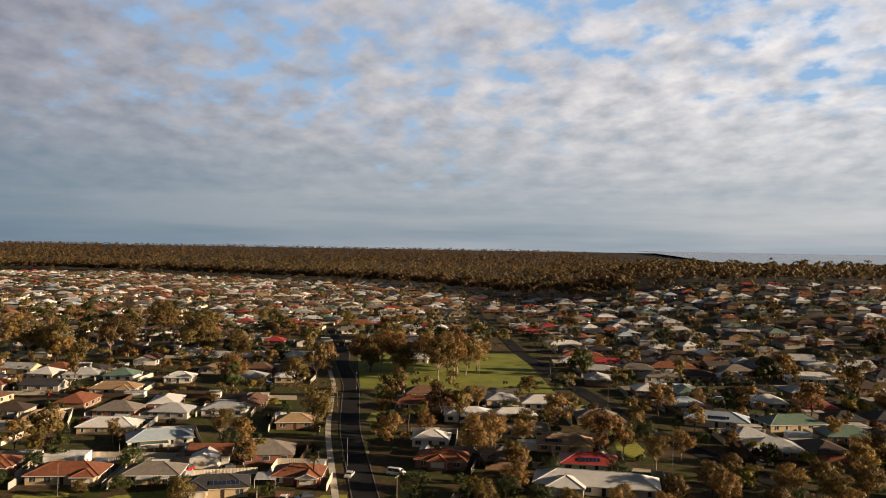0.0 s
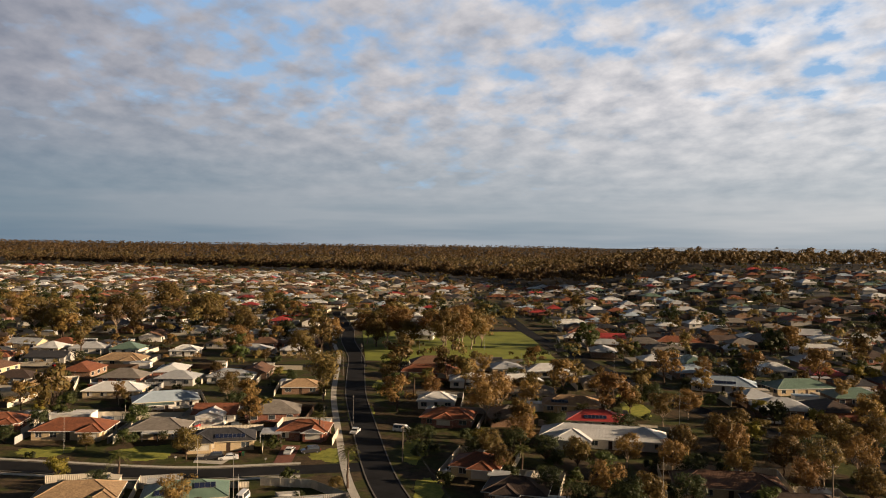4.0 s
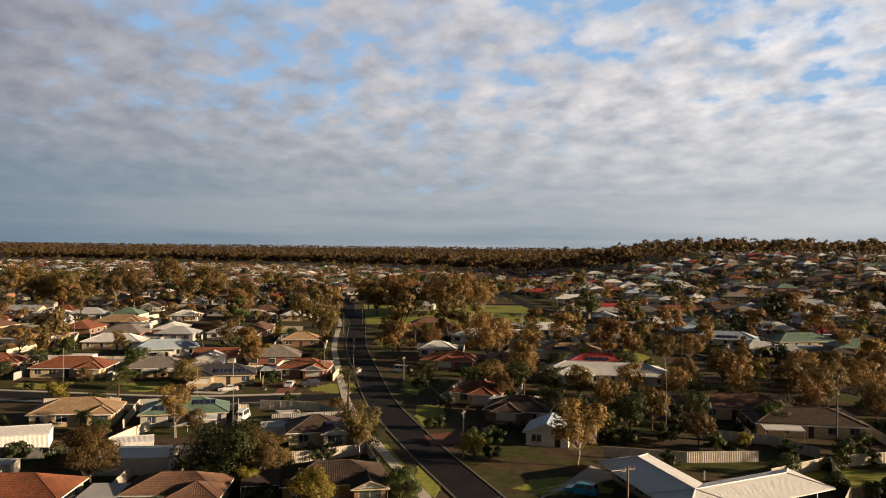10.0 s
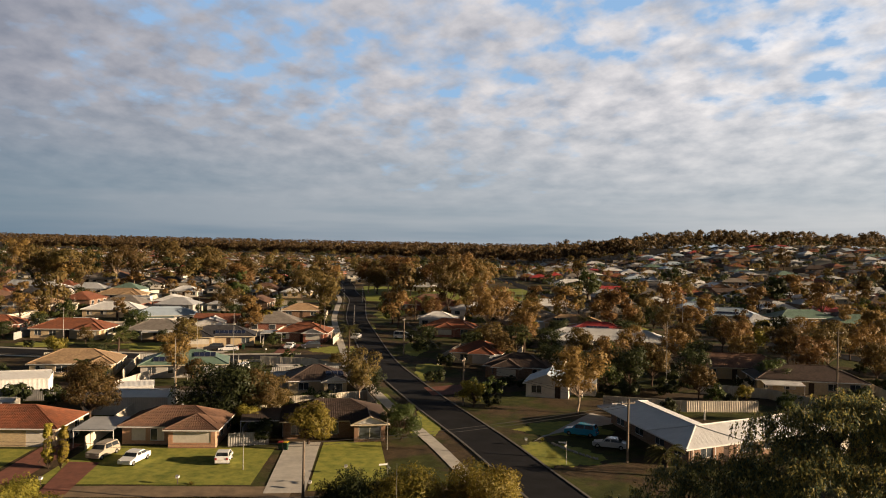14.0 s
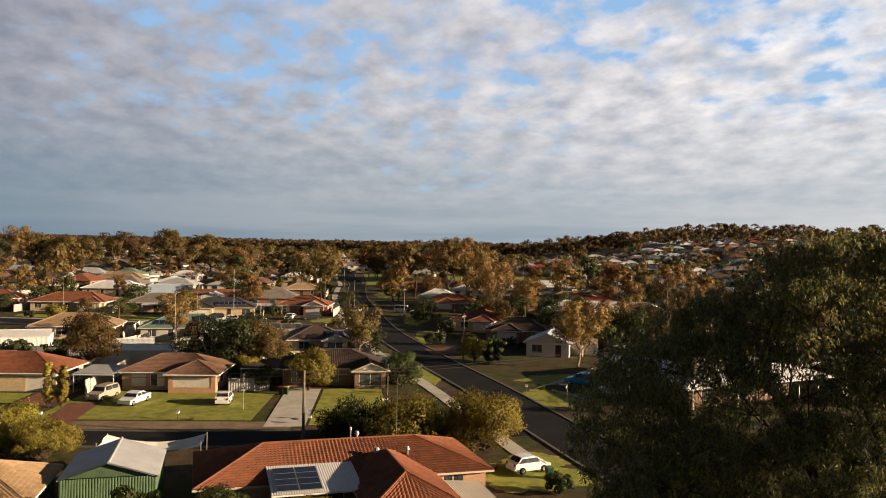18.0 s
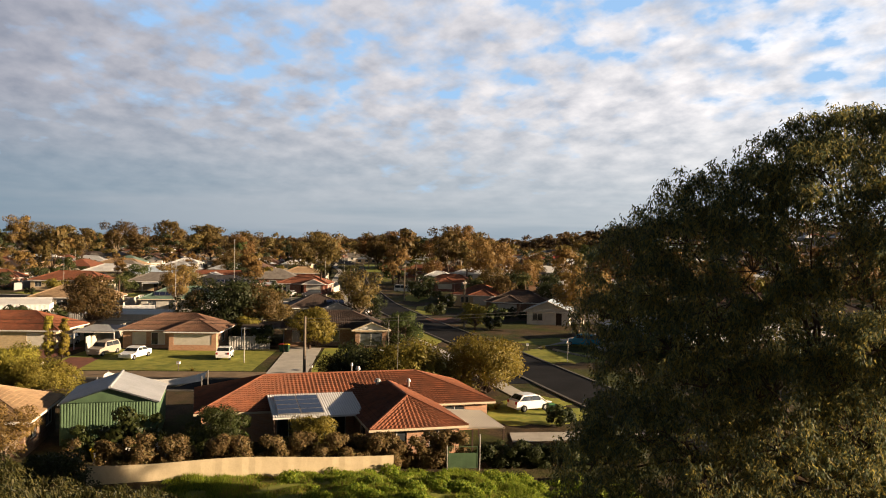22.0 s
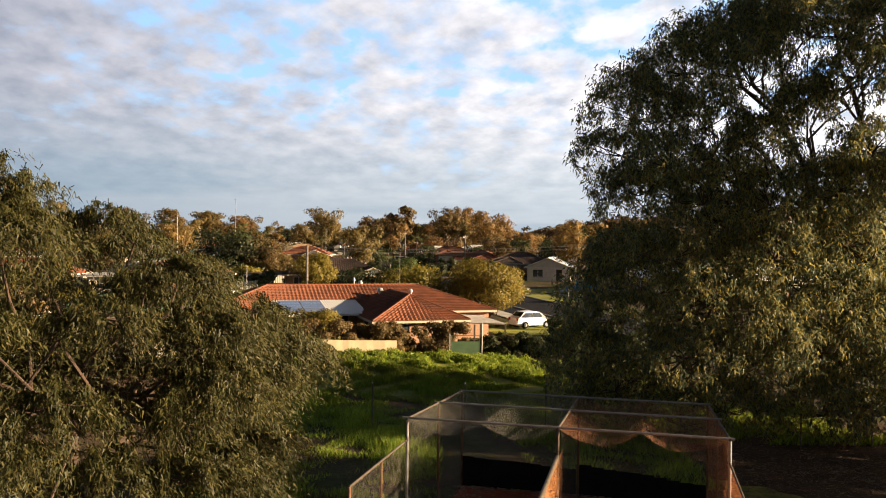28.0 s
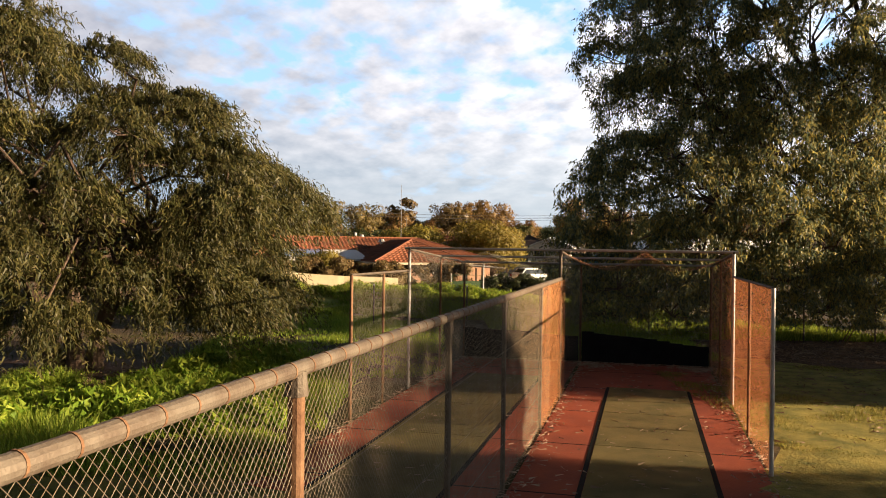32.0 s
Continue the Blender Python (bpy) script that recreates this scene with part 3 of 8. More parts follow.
def add_roof(owner, x0, x1, y0, y1, ze, pitch, style, mat, wall_mat=None, tiles=False, axis=None, trim=None, caps=True):
    planes, gables = roof_planes(x0, x1, y0, y1, ze, pitch, style, axis)
    skin, lap = Shape(), Shape()
    ridges = set()
    for pl in planes:
        a, b = Vector(pl[0]), Vector(pl[1])
        u = (b - a).normalized()
        nrm = u.cross(Vector(pl[2]) - a).normalized()
        v = nrm.cross(u)
        uv = [((Vector(p) - a).dot(u), (Vector(p) - a).dot(v)) for p in pl]
        skin.face(pl, uv)
        skin.face([Vector(p) - Vector((0, 0, 0.09)) for p in pl][::-1], uv[::-1])
        skin.face([pl[0], Vector(pl[0]) - Vector((0, 0, 0.09)), Vector(pl[1]) - Vector((0, 0, 0.09)), pl[1]], [uv[0], uv[0], uv[1], uv[1]])
        if tiles:
            # courses of tiles, each lapping the one below, with a rib per tile
            top = max(q[1] for q in uv)
            left = [uv[0], uv[-1]]
            right = [uv[1], uv[2]]
            rows = max(1, int(top / 0.33))
            step = top / rows

            def edge(e, w):
                return e[0][0] + (e[1][0] - e[0][0]) * (w - e[0][1]) / max(1e-6, e[1][1] - e[0][1])
            for i in range(rows):
                v0, v1 = i * step - 0.03, (i + 1) * step
                l0, r0_ = edge(left, max(0, v0)), edge(right, max(0, v0))
                if r0_ - l0 < 0.2:
                    continue
                count = max(1, int((r0_ - l0) / 0.31))
                l1, r1_ = edge(left, v1), edge(right, v1)
                for j in range(count):
                    f0, f1, fm = j / count, (j + 1) / count, (j + 0.62) / count
                    quad = []
                    for fr, hh in ((f0, 0.0), (fm, 0.05), (f1, 0.0)):
                        quad.append((a + u * (l0 + (r0_ - l0) * fr) + v * v0 + nrm * (0.055 + hh), a + u * (l1 + (r1_ - l1) * fr) + v * v1 + nrm * (0.012 + hh)))
                    for (p0, p1), (q0, q1) in zip(quad, quad[1:]):
                        lap.face([p0, q0, q1, p1], [(j * 0.3 + 0.1, i * 0.32 + 0.1)] * 4)
                        lap.face([p0, q0, q0 - nrm * 0.06, p0 - nrm * 0.06], [(j * 0.3 + 0.1, i * 0.32 + 0.1)] * 4)
        n = len(pl)
        for i in range(1, n):
            p, q = tuple(pl[i]), tuple(pl[(i + 1) % n])
            ridges.add((min(p, q), max(p, q)))
    ob = part("roof", skin, mat, owner)
    if lap.f:
        part("roof_tiles", lap, mat, ob, kind="stuff")
    if caps and style != "flat":
        cap = Shape()
        for p, q in ridges:
            p, q = Vector(p), Vector(q)
            if style == "gable" and abs(p.z - q.z) > 0.05:
                continue
            cap.tube(p + Vector((0, 0, 0.02)), q + Vector((0, 0, 0.02)), 0.10, 0.10, 6)
        if cap.f:
            part("ridge_cap", cap, mat, ob)
    for gb in gables:
        s = Shape()
        k = 0.88
        base = [Vector(gb[0]), Vector(gb[1]), Vector(gb[2])]
        mid = (base[0] + base[1]) / 2
        out = (base[1] - base[0]).cross(Vector((0, 0, 1))).normalized()
        tri = [mid + (p - mid) * k - out * 0.35 for p in base]
        s.face(tri, [(0, 0), (4, 0), (2, 1.5)])
        s.face([p - out * 0.1 for p in tri][::-1], [(2, 1.5), (4, 0), (0, 0)])
        part("gable_end", s, wall_mat or mat, owner)
        if trim is not None:
            bar = Shape()
            for p in (base[0], base[1]):
                bar.tube(p + Vector((0, 0, -0.05)), base[2] + Vector((0, 0, -0.05)), 0.09, 0.09, 4)
            part("barge_board", bar, trim, owner)
    if trim is not None:
        g = Shape()
        t = 0.06
        g.box(x0 - t, x1 + t, y0 - t, y0 + t, ze - 0.16, ze - 0.01)
        g.box(x0 - t, x1 + t, y1 - t, y1 + t, ze - 0.16, ze - 0.01)
        g.box(x0 - t, x0 + t, y0 + t, y1 - t, ze - 0.16, ze - 0.01)
        g.box(x1 - t, x1 + t, y0 + t, y1 - t, ze - 0.16, ze - 0.01)
        part("gutter", g, trim, owner)
    return ob


def add_wall(owner, a, b, z0, z1, openings, mat, thick=0.22):
    """A wall from a to b (plan points) with openings (from, to, sill, head, kind) cut through it; the outer side lies to the right of a to b."""
    a, b = Vector((*a, 0)), Vector((*b, 0))
    u = (b - a).normalized()
    n = Vector((u.y, -u.x, 0))
    m = Matrix(((u.x, -n.x, 0, a.x), (u.y, -n.y, 0, a.y), (0, 0, 1, 0), (0, 0, 0, 1)))
    length = (b - a).length
    s = Shape()
    x = 0.0
    for o0, o1, h0, h1, kind in sorted(openings):
        if o0 > x:
            s.box(x, o0, 0, thick, z0, z1, m)
        if h0 > z0:
            s.box(o0, o1, 0, thick, z0, h0, m)
        if h1 < z1:
            s.box(o0, o1, 0, thick, h1, z1, m)
        x = o1
    if x < length:
        s.box(x, length, 0, thick, z0, z1, m)
    part("wall", s, mat, owner)
    for o0, o1, h0, h1, kind in openings:
        fr = Shape()
        t = 0.055
        if kind in ("window", "blind", "slider"):
            fr.box(o0, o1, 0.03, 0.10, h1 - t, h1, m)
            fr.box(o0, o1, 0.03, 0.10, h0, h0 + t, m)
            fr.box(o0, o0 + t, 0.03, 0.10, h0 + t, h1 - t, m)
            fr.box(o1 - t, o1, 0.03, 0.10, h0 + t, h1 - t, m)
            mid = (o0 + o1) / 2
            fr.box(mid - t / 2, mid + t / 2, 0.03, 0.10, h0 + t, h1 - t, m)
            win = part("window", fr, WHITE_PAINT, owner)
            part("pane", Shape().box(o0 + t, mid - t / 2, 0.055, 0.075, h0 + t, h1 - t, m), GLASS, win)
            part("pane", Shape().box(mid + t / 2, o1 - t, 0.055, 0.075, h0 + t, h1 - t, m), GLASS if kind != "blind" else BLIND, win)
            part("sill", Shape().box(o0 - 0.06, o1 + 0.06, -0.06, 0.03, h0 - 0.07, h0, m), WALLS["brown"], win)
        elif kind == "shutter":
            slats = int((h1 - h0) / 0.12)
            for i in range(slats):
                za, zb = h0 + (h1 - h0) * i / slats, h0 + (h1 - h0) * (i + 1) / slats
                zm = za + (zb - za) * 0.75
                for p, q, s0, s1 in ((za, zm, 0.05, 0.035), (zm, zb, 0.035, 0.05)):
                    fr.face([m @ Vector((o0, s0, p)), m @ Vector((o1, s0, p)), m @ Vector((o1, s1, q)), m @ Vector((o0, s1, q))])
            part("roller_shutter", fr, ROLLER, owner, "closed cream roller shutter")
        elif kind == "door":
            fr.box(o0, o1, 0.05, 0.10, h0, h1, m)
            fr.box(o0 + 0.12, o1 - 0.12, 0.03, 0.05, h0 + 0.2, h0 + 0.9, m)
            fr.box(o0 + 0.12, o1 - 0.12, 0.03, 0.05, h0 + 1.05, h1 - 0.15, m)
            door = part("door", fr, DOOR_DARK, owner)
            part("door_handle", Shape().box(o1 - 0.12, o1 - 0.08, 0.0, 0.03, h0 + 0.98, h0 + 1.03, m), GALV, door)


def spaced(length, rng, door=True, kinds=("window", "blind", "window")):
    """Openings along a facade of that length."""
    out = []
    n = max(1, int(length / 3.6))
    for i in range(n):
        c = length * (i + 0.5) / n
        if door and i == n // 2 and n > 1:
            out.append((c - 0.5, c + 0.5, 0.0, 2.08, "door"))
        else:
            w = rng.uniform(0.75, 1.05)
            out.append((c - w, c + w, 0.75, 2.05, rng.choice(kinds)))
    return out


def build_house(x, y, yaw, w, d, roof, wall, style="hip", pitch=22, eave=2.45, wing=None, tiles=False, patio=None, label="", rng=None, detail=2, front=None, right=None, left=None, trim=None, lift=0.0, over=0.5, solar=False, vent=True, group="houses of the suburb", category="house"):
    """A single-storey house: its origin lies at the middle of the front wall; the front looks to -y before the turn.
    wing: (from x, to x, how far forward, style). patio: (from x, to x, depth, roof) in front of the wall."""
    rng = rng or random.Random(int(abs(x) * 13 + abs(y) * 7))
    h = thing("house", label, category, on_ground(x, y, yaw, lift), group)
    x0, x1 = -w / 2, w / 2
    wm = WALLS[wall]
    trim = trim or (WHITE_PAINT if rng.random() < 0.6 else CREAM_PAINT)
    if detail >= 1:
        add_wall(h, (x0, 0), (x1, 0), -0.6, eave, front if front is not None else spaced(w, rng), wm)
        add_wall(h, (x1, 0.22), (x1, d), -0.6, eave, right if right is not None else spaced(d, rng, False), wm)
        add_wall(h, (x1, d), (x0, d), -0.6, eave, [], wm)
        add_wall(h, (x0, d), (x0, 0.22), -0.6, eave, left if left is not None else spaced(d, rng, False), wm)
    else:
        part("wall", Shape().box(x0, x1, 0, d, -0.8, eave), wm, h)
        for i in range(max(2, int(w / 4))):
            c = x0 + w * (i + 0.5) / max(2, int(w / 4))
            win = part("window", Shape().box(c - 0.95, c + 0.95, -0.05, 0.02, 0.7, 2.1), WHITE_PAINT, h)
            part("pane", Shape().box(c - 0.86, c + 0.86, -0.07, -0.05, 0.79, 2.01), GLASS, win)
    o = over
    add_roof(h, x0 - o, x1 + o, -o, d + o, eave, pitch, style, ROOFS[roof], wm, tiles, None, trim if detail >= 1 else None, caps=detail >= 1)
    if wing:
        a, b, fwd, wstyle = wing
        if detail >= 1:
            add_wall(h, (a, -fwd), (b, -fwd), -0.6, eave, [(0.6, b - a - 0.6, 0.35 if b - a < 5 else 0.7, 2.1, "shutter" if b - a > 4.5 else "window")], wm)
            add_wall(h, (b, -fwd + 0.22), (b, 0), -0.6, eave, [], wm)
            add_wall(h, (a, 0), (a, -fwd + 0.22), -0.6, eave, [], wm)
        else:
            part("wall", Shape().box(a, b, -fwd, 0, -0.8, eave), wm, h)
        run = (b - a) / 2 + o
        add_roof(h, a - o, b + o, -fwd - o, max(d * 0.5, run - fwd), eave + 0.004, pitch, wstyle, ROOFS[roof], wm if wstyle == "hip" else WHITE_PAINT, tiles, "y", trim if detail >= 1 else None, caps=detail >= 1)
    if patio:
        a, b, deep, pr = patio
        pz = eave - 0.15
        sk = Shape()
        pl = [(a, -o - deep, pz - 0.25), (b, -o - deep, pz - 0.25), (b, -o + 0.2, pz), (a, -o + 0.2, pz)]
        sk.face(pl, [(0, 0), (b - a, 0), (b - a, deep), (0, deep)])
        sk.face([(p[0], p[1], p[2] - 0.06) for p in pl][::-1], [(0, 0)] * 4)
        pt = part("patio_roof", sk, ROOFS[pr], h)
        for px_ in (a + 0.15, (a + b) / 2, b - 0.15):
            part("post", Shape().box(px_ - 0.05, px_ + 0.05, -o - deep + 0.1, -o - deep + 0.2, -0.3, pz - 0.3), WHITE_PAINT, h)
        part("patio_beam", Shape().box(a, b, -o - deep - 0.03, -o - deep + 0.05, pz - 0.42, pz - 0.27), WHITE_PAINT, h)
    if vent and detail >= 1:
        rise = math.tan(radians(pitch)) * d * 0.28
        v = Shape()
        vx, vy = x0 + w * rng.uniform(0.3, 0.7), d * 0.72
        v.tube((vx, vy, eave + rise * 0.6), (vx, vy, eave + rise + 0.7), 0.09, 0.09, 8)
        v.tube((vx, vy, eave + rise + 0.7), (vx, vy, eave + rise + 0.85), 0.17, 0.12, 8)
        part("flue", v, GALV, h)
    if solar:
        panel_row(h, -1.5 if solar is True else solar, -o + 0.9, eave + 0.45, pitch, 5, 1)
    return h


def panel_row(owner, x, y, z, pitch, cols, rows, wide=1.0, tall=1.65):
    """Solar panels on a slope that rises towards +y."""
    t = Matrix.Translation((x, y, z)) @ Matrix.Rotation(radians(pitch), 4, "X")
    for i in range(cols):
        for j in range(rows):
            a, b = i * (wide + 0.03), j * (tall + 0.03)
            p = part("solar_panel", Shape().box(a, a + wide, b, b + tall, 0.03, 0.07, t), GALV, owner, "framed dark blue solar panel")
            cells = Shape().box(a + 0.035, a + wide - 0.035, b + 0.035, b + tall - 0.035, 0.072, 0.078, t)
            part("glass_face", cells, SOLAR, p)


def build_shed(x, y, yaw, w, d, h, roof, wall_mat, pitch=10, door=True, label="", axis=None, lift=0.0, ribs=True):
    s = thing("shed", label, "shed", on_ground(x, y, yaw, lift), "sheds")
    body = Shape()
    step = 0.19 if w < 10 else 0.3
    for (ax, ay), (bx, by) in (((-w / 2, 0), (w / 2, 0)), ((w / 2, 0), (w / 2, d)), ((w / 2, d), (-w / 2, d)), ((-w / 2, d), (-w / 2, 0))):
        a, b = Vector((ax, ay, 0)), Vector((bx, by, 0))
        n = max(2, int((b - a).length / step))
        u = (b - a) / n
        out = Vector((u.y, -u.x, 0)).normalized() * (0.035 if ribs else 0.0)
        for i in range(n):
            p, q = a + u * i, a + u * (i + 1)
            mid0, mid1 = p + u * 0.3 + out, p + u * 0.7 + out
            for e, f in ((p, mid0), (mid0, mid1), (mid1, q)):
                body.face([e + Vector((0, 0, -0.3)), f + Vector((0, 0, -0.3)), f + Vector((0, 0, h)), e + Vector((0, 0, h))])
    part("wall", body, wall_mat, s)
    add_roof(s, -w / 2 - 0.15, w / 2 + 0.15, -0.15, d + 0.15, h, pitch, "gable", ROOFS[roof], wall_mat, False, axis, None, caps=True)
    if door:
        dr = Shape()
        top = min(h - 0.4, 2.4)
        rows = int(top / 0.16)
        for i in range(rows):
            za, zb = top * i / rows, top * (i + 1) / rows
            for p, q, s0, s1 in ((za, (za + zb) / 2, -0.05, -0.075), ((za + zb) / 2, zb, -0.075, -0.05)):
                dr.face([(-w * 0.3, s0, p), (w * 0.02, s0, p), (w * 0.02, s1, q), (-w * 0.3, s1, q)])
        part("roller_door", dr, ROLLER, s, "closed roller door")
    return s


def build_fence(points, mat, height=1.8, label="", bay=2.4, ribs=True):
    """Steel or fibre sheet fence along plan points: each bay a panel with ribs, a cap rail and posts."""
    f = thing("fence", label, "fence", None, "garden fences")
    for (ax, ay), (bx, by) in zip(points, points[1:]):
        length = math.hypot(bx - ax, by - ay)
        n = max(1, round(length / bay))
        for i in range(n):
            p = Vector((ax + (bx - ax) * i / n, ay + (by - ay) * i / n, 0))
            q = Vector((ax + (bx - ax) * (i + 1) / n, ay + (by - ay) * (i + 1) / n, 0))
            zp, zq = ground_z(p.x, p.y), ground_z(q.x, q.y)
            z = (zp + zq) / 2
            u = (q - p)
            out = Vector((u.y, -u.x, 0)).normalized()
            s = Shape()
            m = 8
            for j in range(m):
                e, g = p + u * (j / m), p + u * ((j + 0.5) / m)
                k = p + u * ((j + 1) / m)
                for c0, c1, o0, o1 in ((e, g, 0.03, -0.03), (g, k, -0.03, 0.03)):
                    s.face([c0 + out * o0 + Vector((0, 0, z - 0.25)), c1 + out * o1 + Vector((0, 0, z - 0.25)), c1 + out * o1 + Vector((0, 0, z + height)), c0 + out * o0 + Vector((0, 0, z + height))])
            part("panel", s, mat, f)
            rail = Shape().tube((p.x, p.y, z + height), (q.x, q.y, z + height), 0.045, 0.045, 4)
            part("rail", rail, mat, f)
            part("post", Shape().box(p.x - 0.05, p.x + 0.05, p.y - 0.05, p.y + 0.05, zp - 0.3, z + height + 0.03), mat, f)
    return f


# ---- vehicles ----
TYRE = surface("tyre_rubber", (0.02, 0.02, 0.02), None, 0.85, bump=0)
RIM = surface("alloy_rim", (0.5, 0.5, 0.5), None, 0.3, metal=0.8, bump=0)
LAMP_RED = surface("red_lamp", (0.35, 0.02, 0.02), None, 0.2, bump=0)
LAMP_CLEAR = surface("clear_lamp", (0.7, 0.7, 0.68), None, 0.15, bump=0)
CAR_PAINTS = {}


def car_paint(key, color):
    if key not in CAR_PAINTS:
        CAR_PAINTS[key] = surface("car_paint_" + key, color, tuple(c * 0.92 for c in color), 0.22, bump=0, vary=0.03, spec=0.6)
    return CAR_PAINTS[key]


PROFILES = {
    "hatch": (3.75, 1.66, [(0, 0.35), (0.05, 0.72), (0.75, 0.92), (1.35, 1.38), (1.75, 1.48), (3.0, 1.46), (3.45, 1.02), (3.68, 0.92), (3.75, 0.40)]),
    "sedan": (4.6, 1.76, [(0, 0.35), (0.05, 0.68), (1.15, 0.88), (1.75, 1.30), (2.2, 1.42), (3.1, 1.40), (3.85, 0.98), (4.5, 0.92), (4.6, 0.40)]),
    "suv": (4.6, 1.82, [(0, 0.45), (0.05, 0.90), (1.1, 1.05), (1.6, 1.60), (2.0, 1.72), (4.2, 1.70), (4.5, 1.15), (4.6, 0.50)]),
    "van": (4.9, 1.85, [(0, 0.45), (0.05, 0.95), (0.6, 1.15), (1.1, 1.75), (1.5, 1.95), (4.75, 1.95), (4.88, 1.1), (4.9, 0.5)]),
}


def build_car(kind, x, y, yaw, paint, color, label):
    """Front looks to -x before the turn."""
    length, width, prof = PROFILES[kind]
    c = thing("car", label, "car", on_ground(x, y, yaw, 0.02), "parked cars")
    pm = car_paint(paint, color)

    def half(z):
        return width / 2 * (1.0 if z < 0.95 else 1.0 - 0.20 * (z - 0.95) / 0.6) * (0.94 if z < 0.45 else 1.0)
    pts = [(0.12, 0.24)] + prof + [(length - 0.12, 0.26)]
    body = Shape()
    lx = length / 2
    n = len(pts)
    for i in range(n):
        (xa, za), (xb, zb) = pts[i], pts[(i + 1) % n]
        body.face([(xa - lx, -half(za), za), (xb - lx, -half(zb), zb), (xb - lx, half(zb), zb), (xa - lx, half(za), za)][::-1])
    belt = 0.98 if kind not in ("suv", "van") else 1.12
    lows = [p for p in pts]
    for sgn in (-1, 1):
        poly = [(px_ - lx, sgn * half(z), z) for px_, z in lows]
        body.face(poly if sgn < 0 else poly[::-1])
    part("body", body, pm, c)
    roof_z = max(z for _, z in prof)
    glass = [p for p in prof if p[1] > belt - 0.12]
    xa, xb = min(p[0] for p in glass) + 0.18, max(p[0] for p in glass) - 0.15
    xt0 = min(p[0] for p in prof if p[1] > roof_z - 0.14) + 0.05
    xt1 = max(p[0] for p in prof if p[1] > roof_z - 0.14) - 0.05
    for sgn in (-1, 1):
        mid = (xt0 + xt1) / 2
        for a0, a1, b0, b1 in ((xa + 0.25, mid - 0.04, xt0, mid - 0.04), (mid + 0.04, xb - 0.1, mid + 0.04, xt1)):
            zt = roof_z - 0.12
            s = Shape()
            q = [(a0 - lx, sgn * (half(belt) + 0.012), belt), (a1 - lx, sgn * (half(belt) + 0.012), belt), (b1 - lx, sgn * (half(zt) + 0.012), zt), (b0 - lx, sgn * (half(zt) + 0.012), zt)]
            s.face(q if sgn < 0 else q[::-1])
            part("side_window", s, GLASS, c)
    for i in range(len(prof) - 1):
        (x0, z0), (x1, z1) = prof[i], prof[i + 1]
        if abs(z1 - z0) > 0.3 and min(z0, z1) > 0.8:
            d = Vector((x1 - x0, 0, z1 - z0)).normalized()
            nrm = Vector((-d.z, 0, d.x)) * 0.012
            s = Shape()
            e = 0.10
            pa = Vector((x0 - lx, 0, z0)).lerp(Vector((x1 - lx, 0, z1)), e) + nrm
            pb = Vector((x0 - lx, 0, z0)).lerp(Vector((x1 - lx, 0, z1)), 1 - e) + nrm
            ha, hb = half(pa.z) * 0.90, half(pb.z) * 0.90
            s.face([(pa.x, ha, pa.z), (pb.x, hb, pb.z), (pb.x, -hb, pb.z), (pa.x, -ha, pa.z)][::-1])
            s.face([(pa.x, ha, pa.z), (pb.x, hb, pb.z), (pb.x, -hb, pb.z), (pa.x, -ha, pa.z)])
            part("windscreen" if x0 < lx else "rear_window", s, GLASS, c)
    for wx in (0.72, length - 0.78):
        for sgn in (-1, 1):
            wy = sgn * (width / 2 - 0.10)
            wheel = part("wheel", Shape().tube((wx - lx, wy - 0.10 * sgn, 0.30), (wx - lx, wy + 0.11 * sgn, 0.30), 0.31, 0.31, 14), TYRE, c)
            part("rim", Shape().tube((wx - lx, wy + 0.10 * sgn, 0.30), (wx - lx, wy + 0.125 * sgn, 0.30), 0.19, 0.16, 10), RIM, wheel)
    for sgn in (-1, 1):
        part("headlight", Shape().box(-lx - 0.01, -lx + 0.12, sgn * width * 0.36 - 0.17, sgn * width * 0.36 + 0.17, 0.60, 0.74), LAMP_CLEAR, c)
        part("tail_light", Shape().box(lx - 0.10, lx + 0.012, sgn * width * 0.40 - 0.12, sgn * width * 0.40 + 0.10, 0.70, 0.92), LAMP_RED, c)
    part("bumper", Shape().box(-lx - 0.03, -lx + 0.15, -width * 0.46, width * 0.46, 0.30, 0.50), pm, c)
    part("bumper", Shape().box(lx - 0.15, lx + 0.03, -width * 0.46, width * 0.46, 0.32, 0.52), pm, c)
    part("number_plate", Shape().box(lx + 0.03, lx + 0.04, -0.18, 0.18, 0.60, 0.71), WHITE_PAINT, c)
    return c

# ---- the ground, roads and the far country ----
def spread_axis(lo, hi, fine, grow, first):
    out = [first]
    step = fine
    while out[-1] < hi:
        out.append(out[-1] + step)
        step *= grow
    back = [first]
    step = fine
    while back[-1] > lo:
        back.append(back[-1] - step)
        step *= grow
    return sorted(set(back[1:] + out))


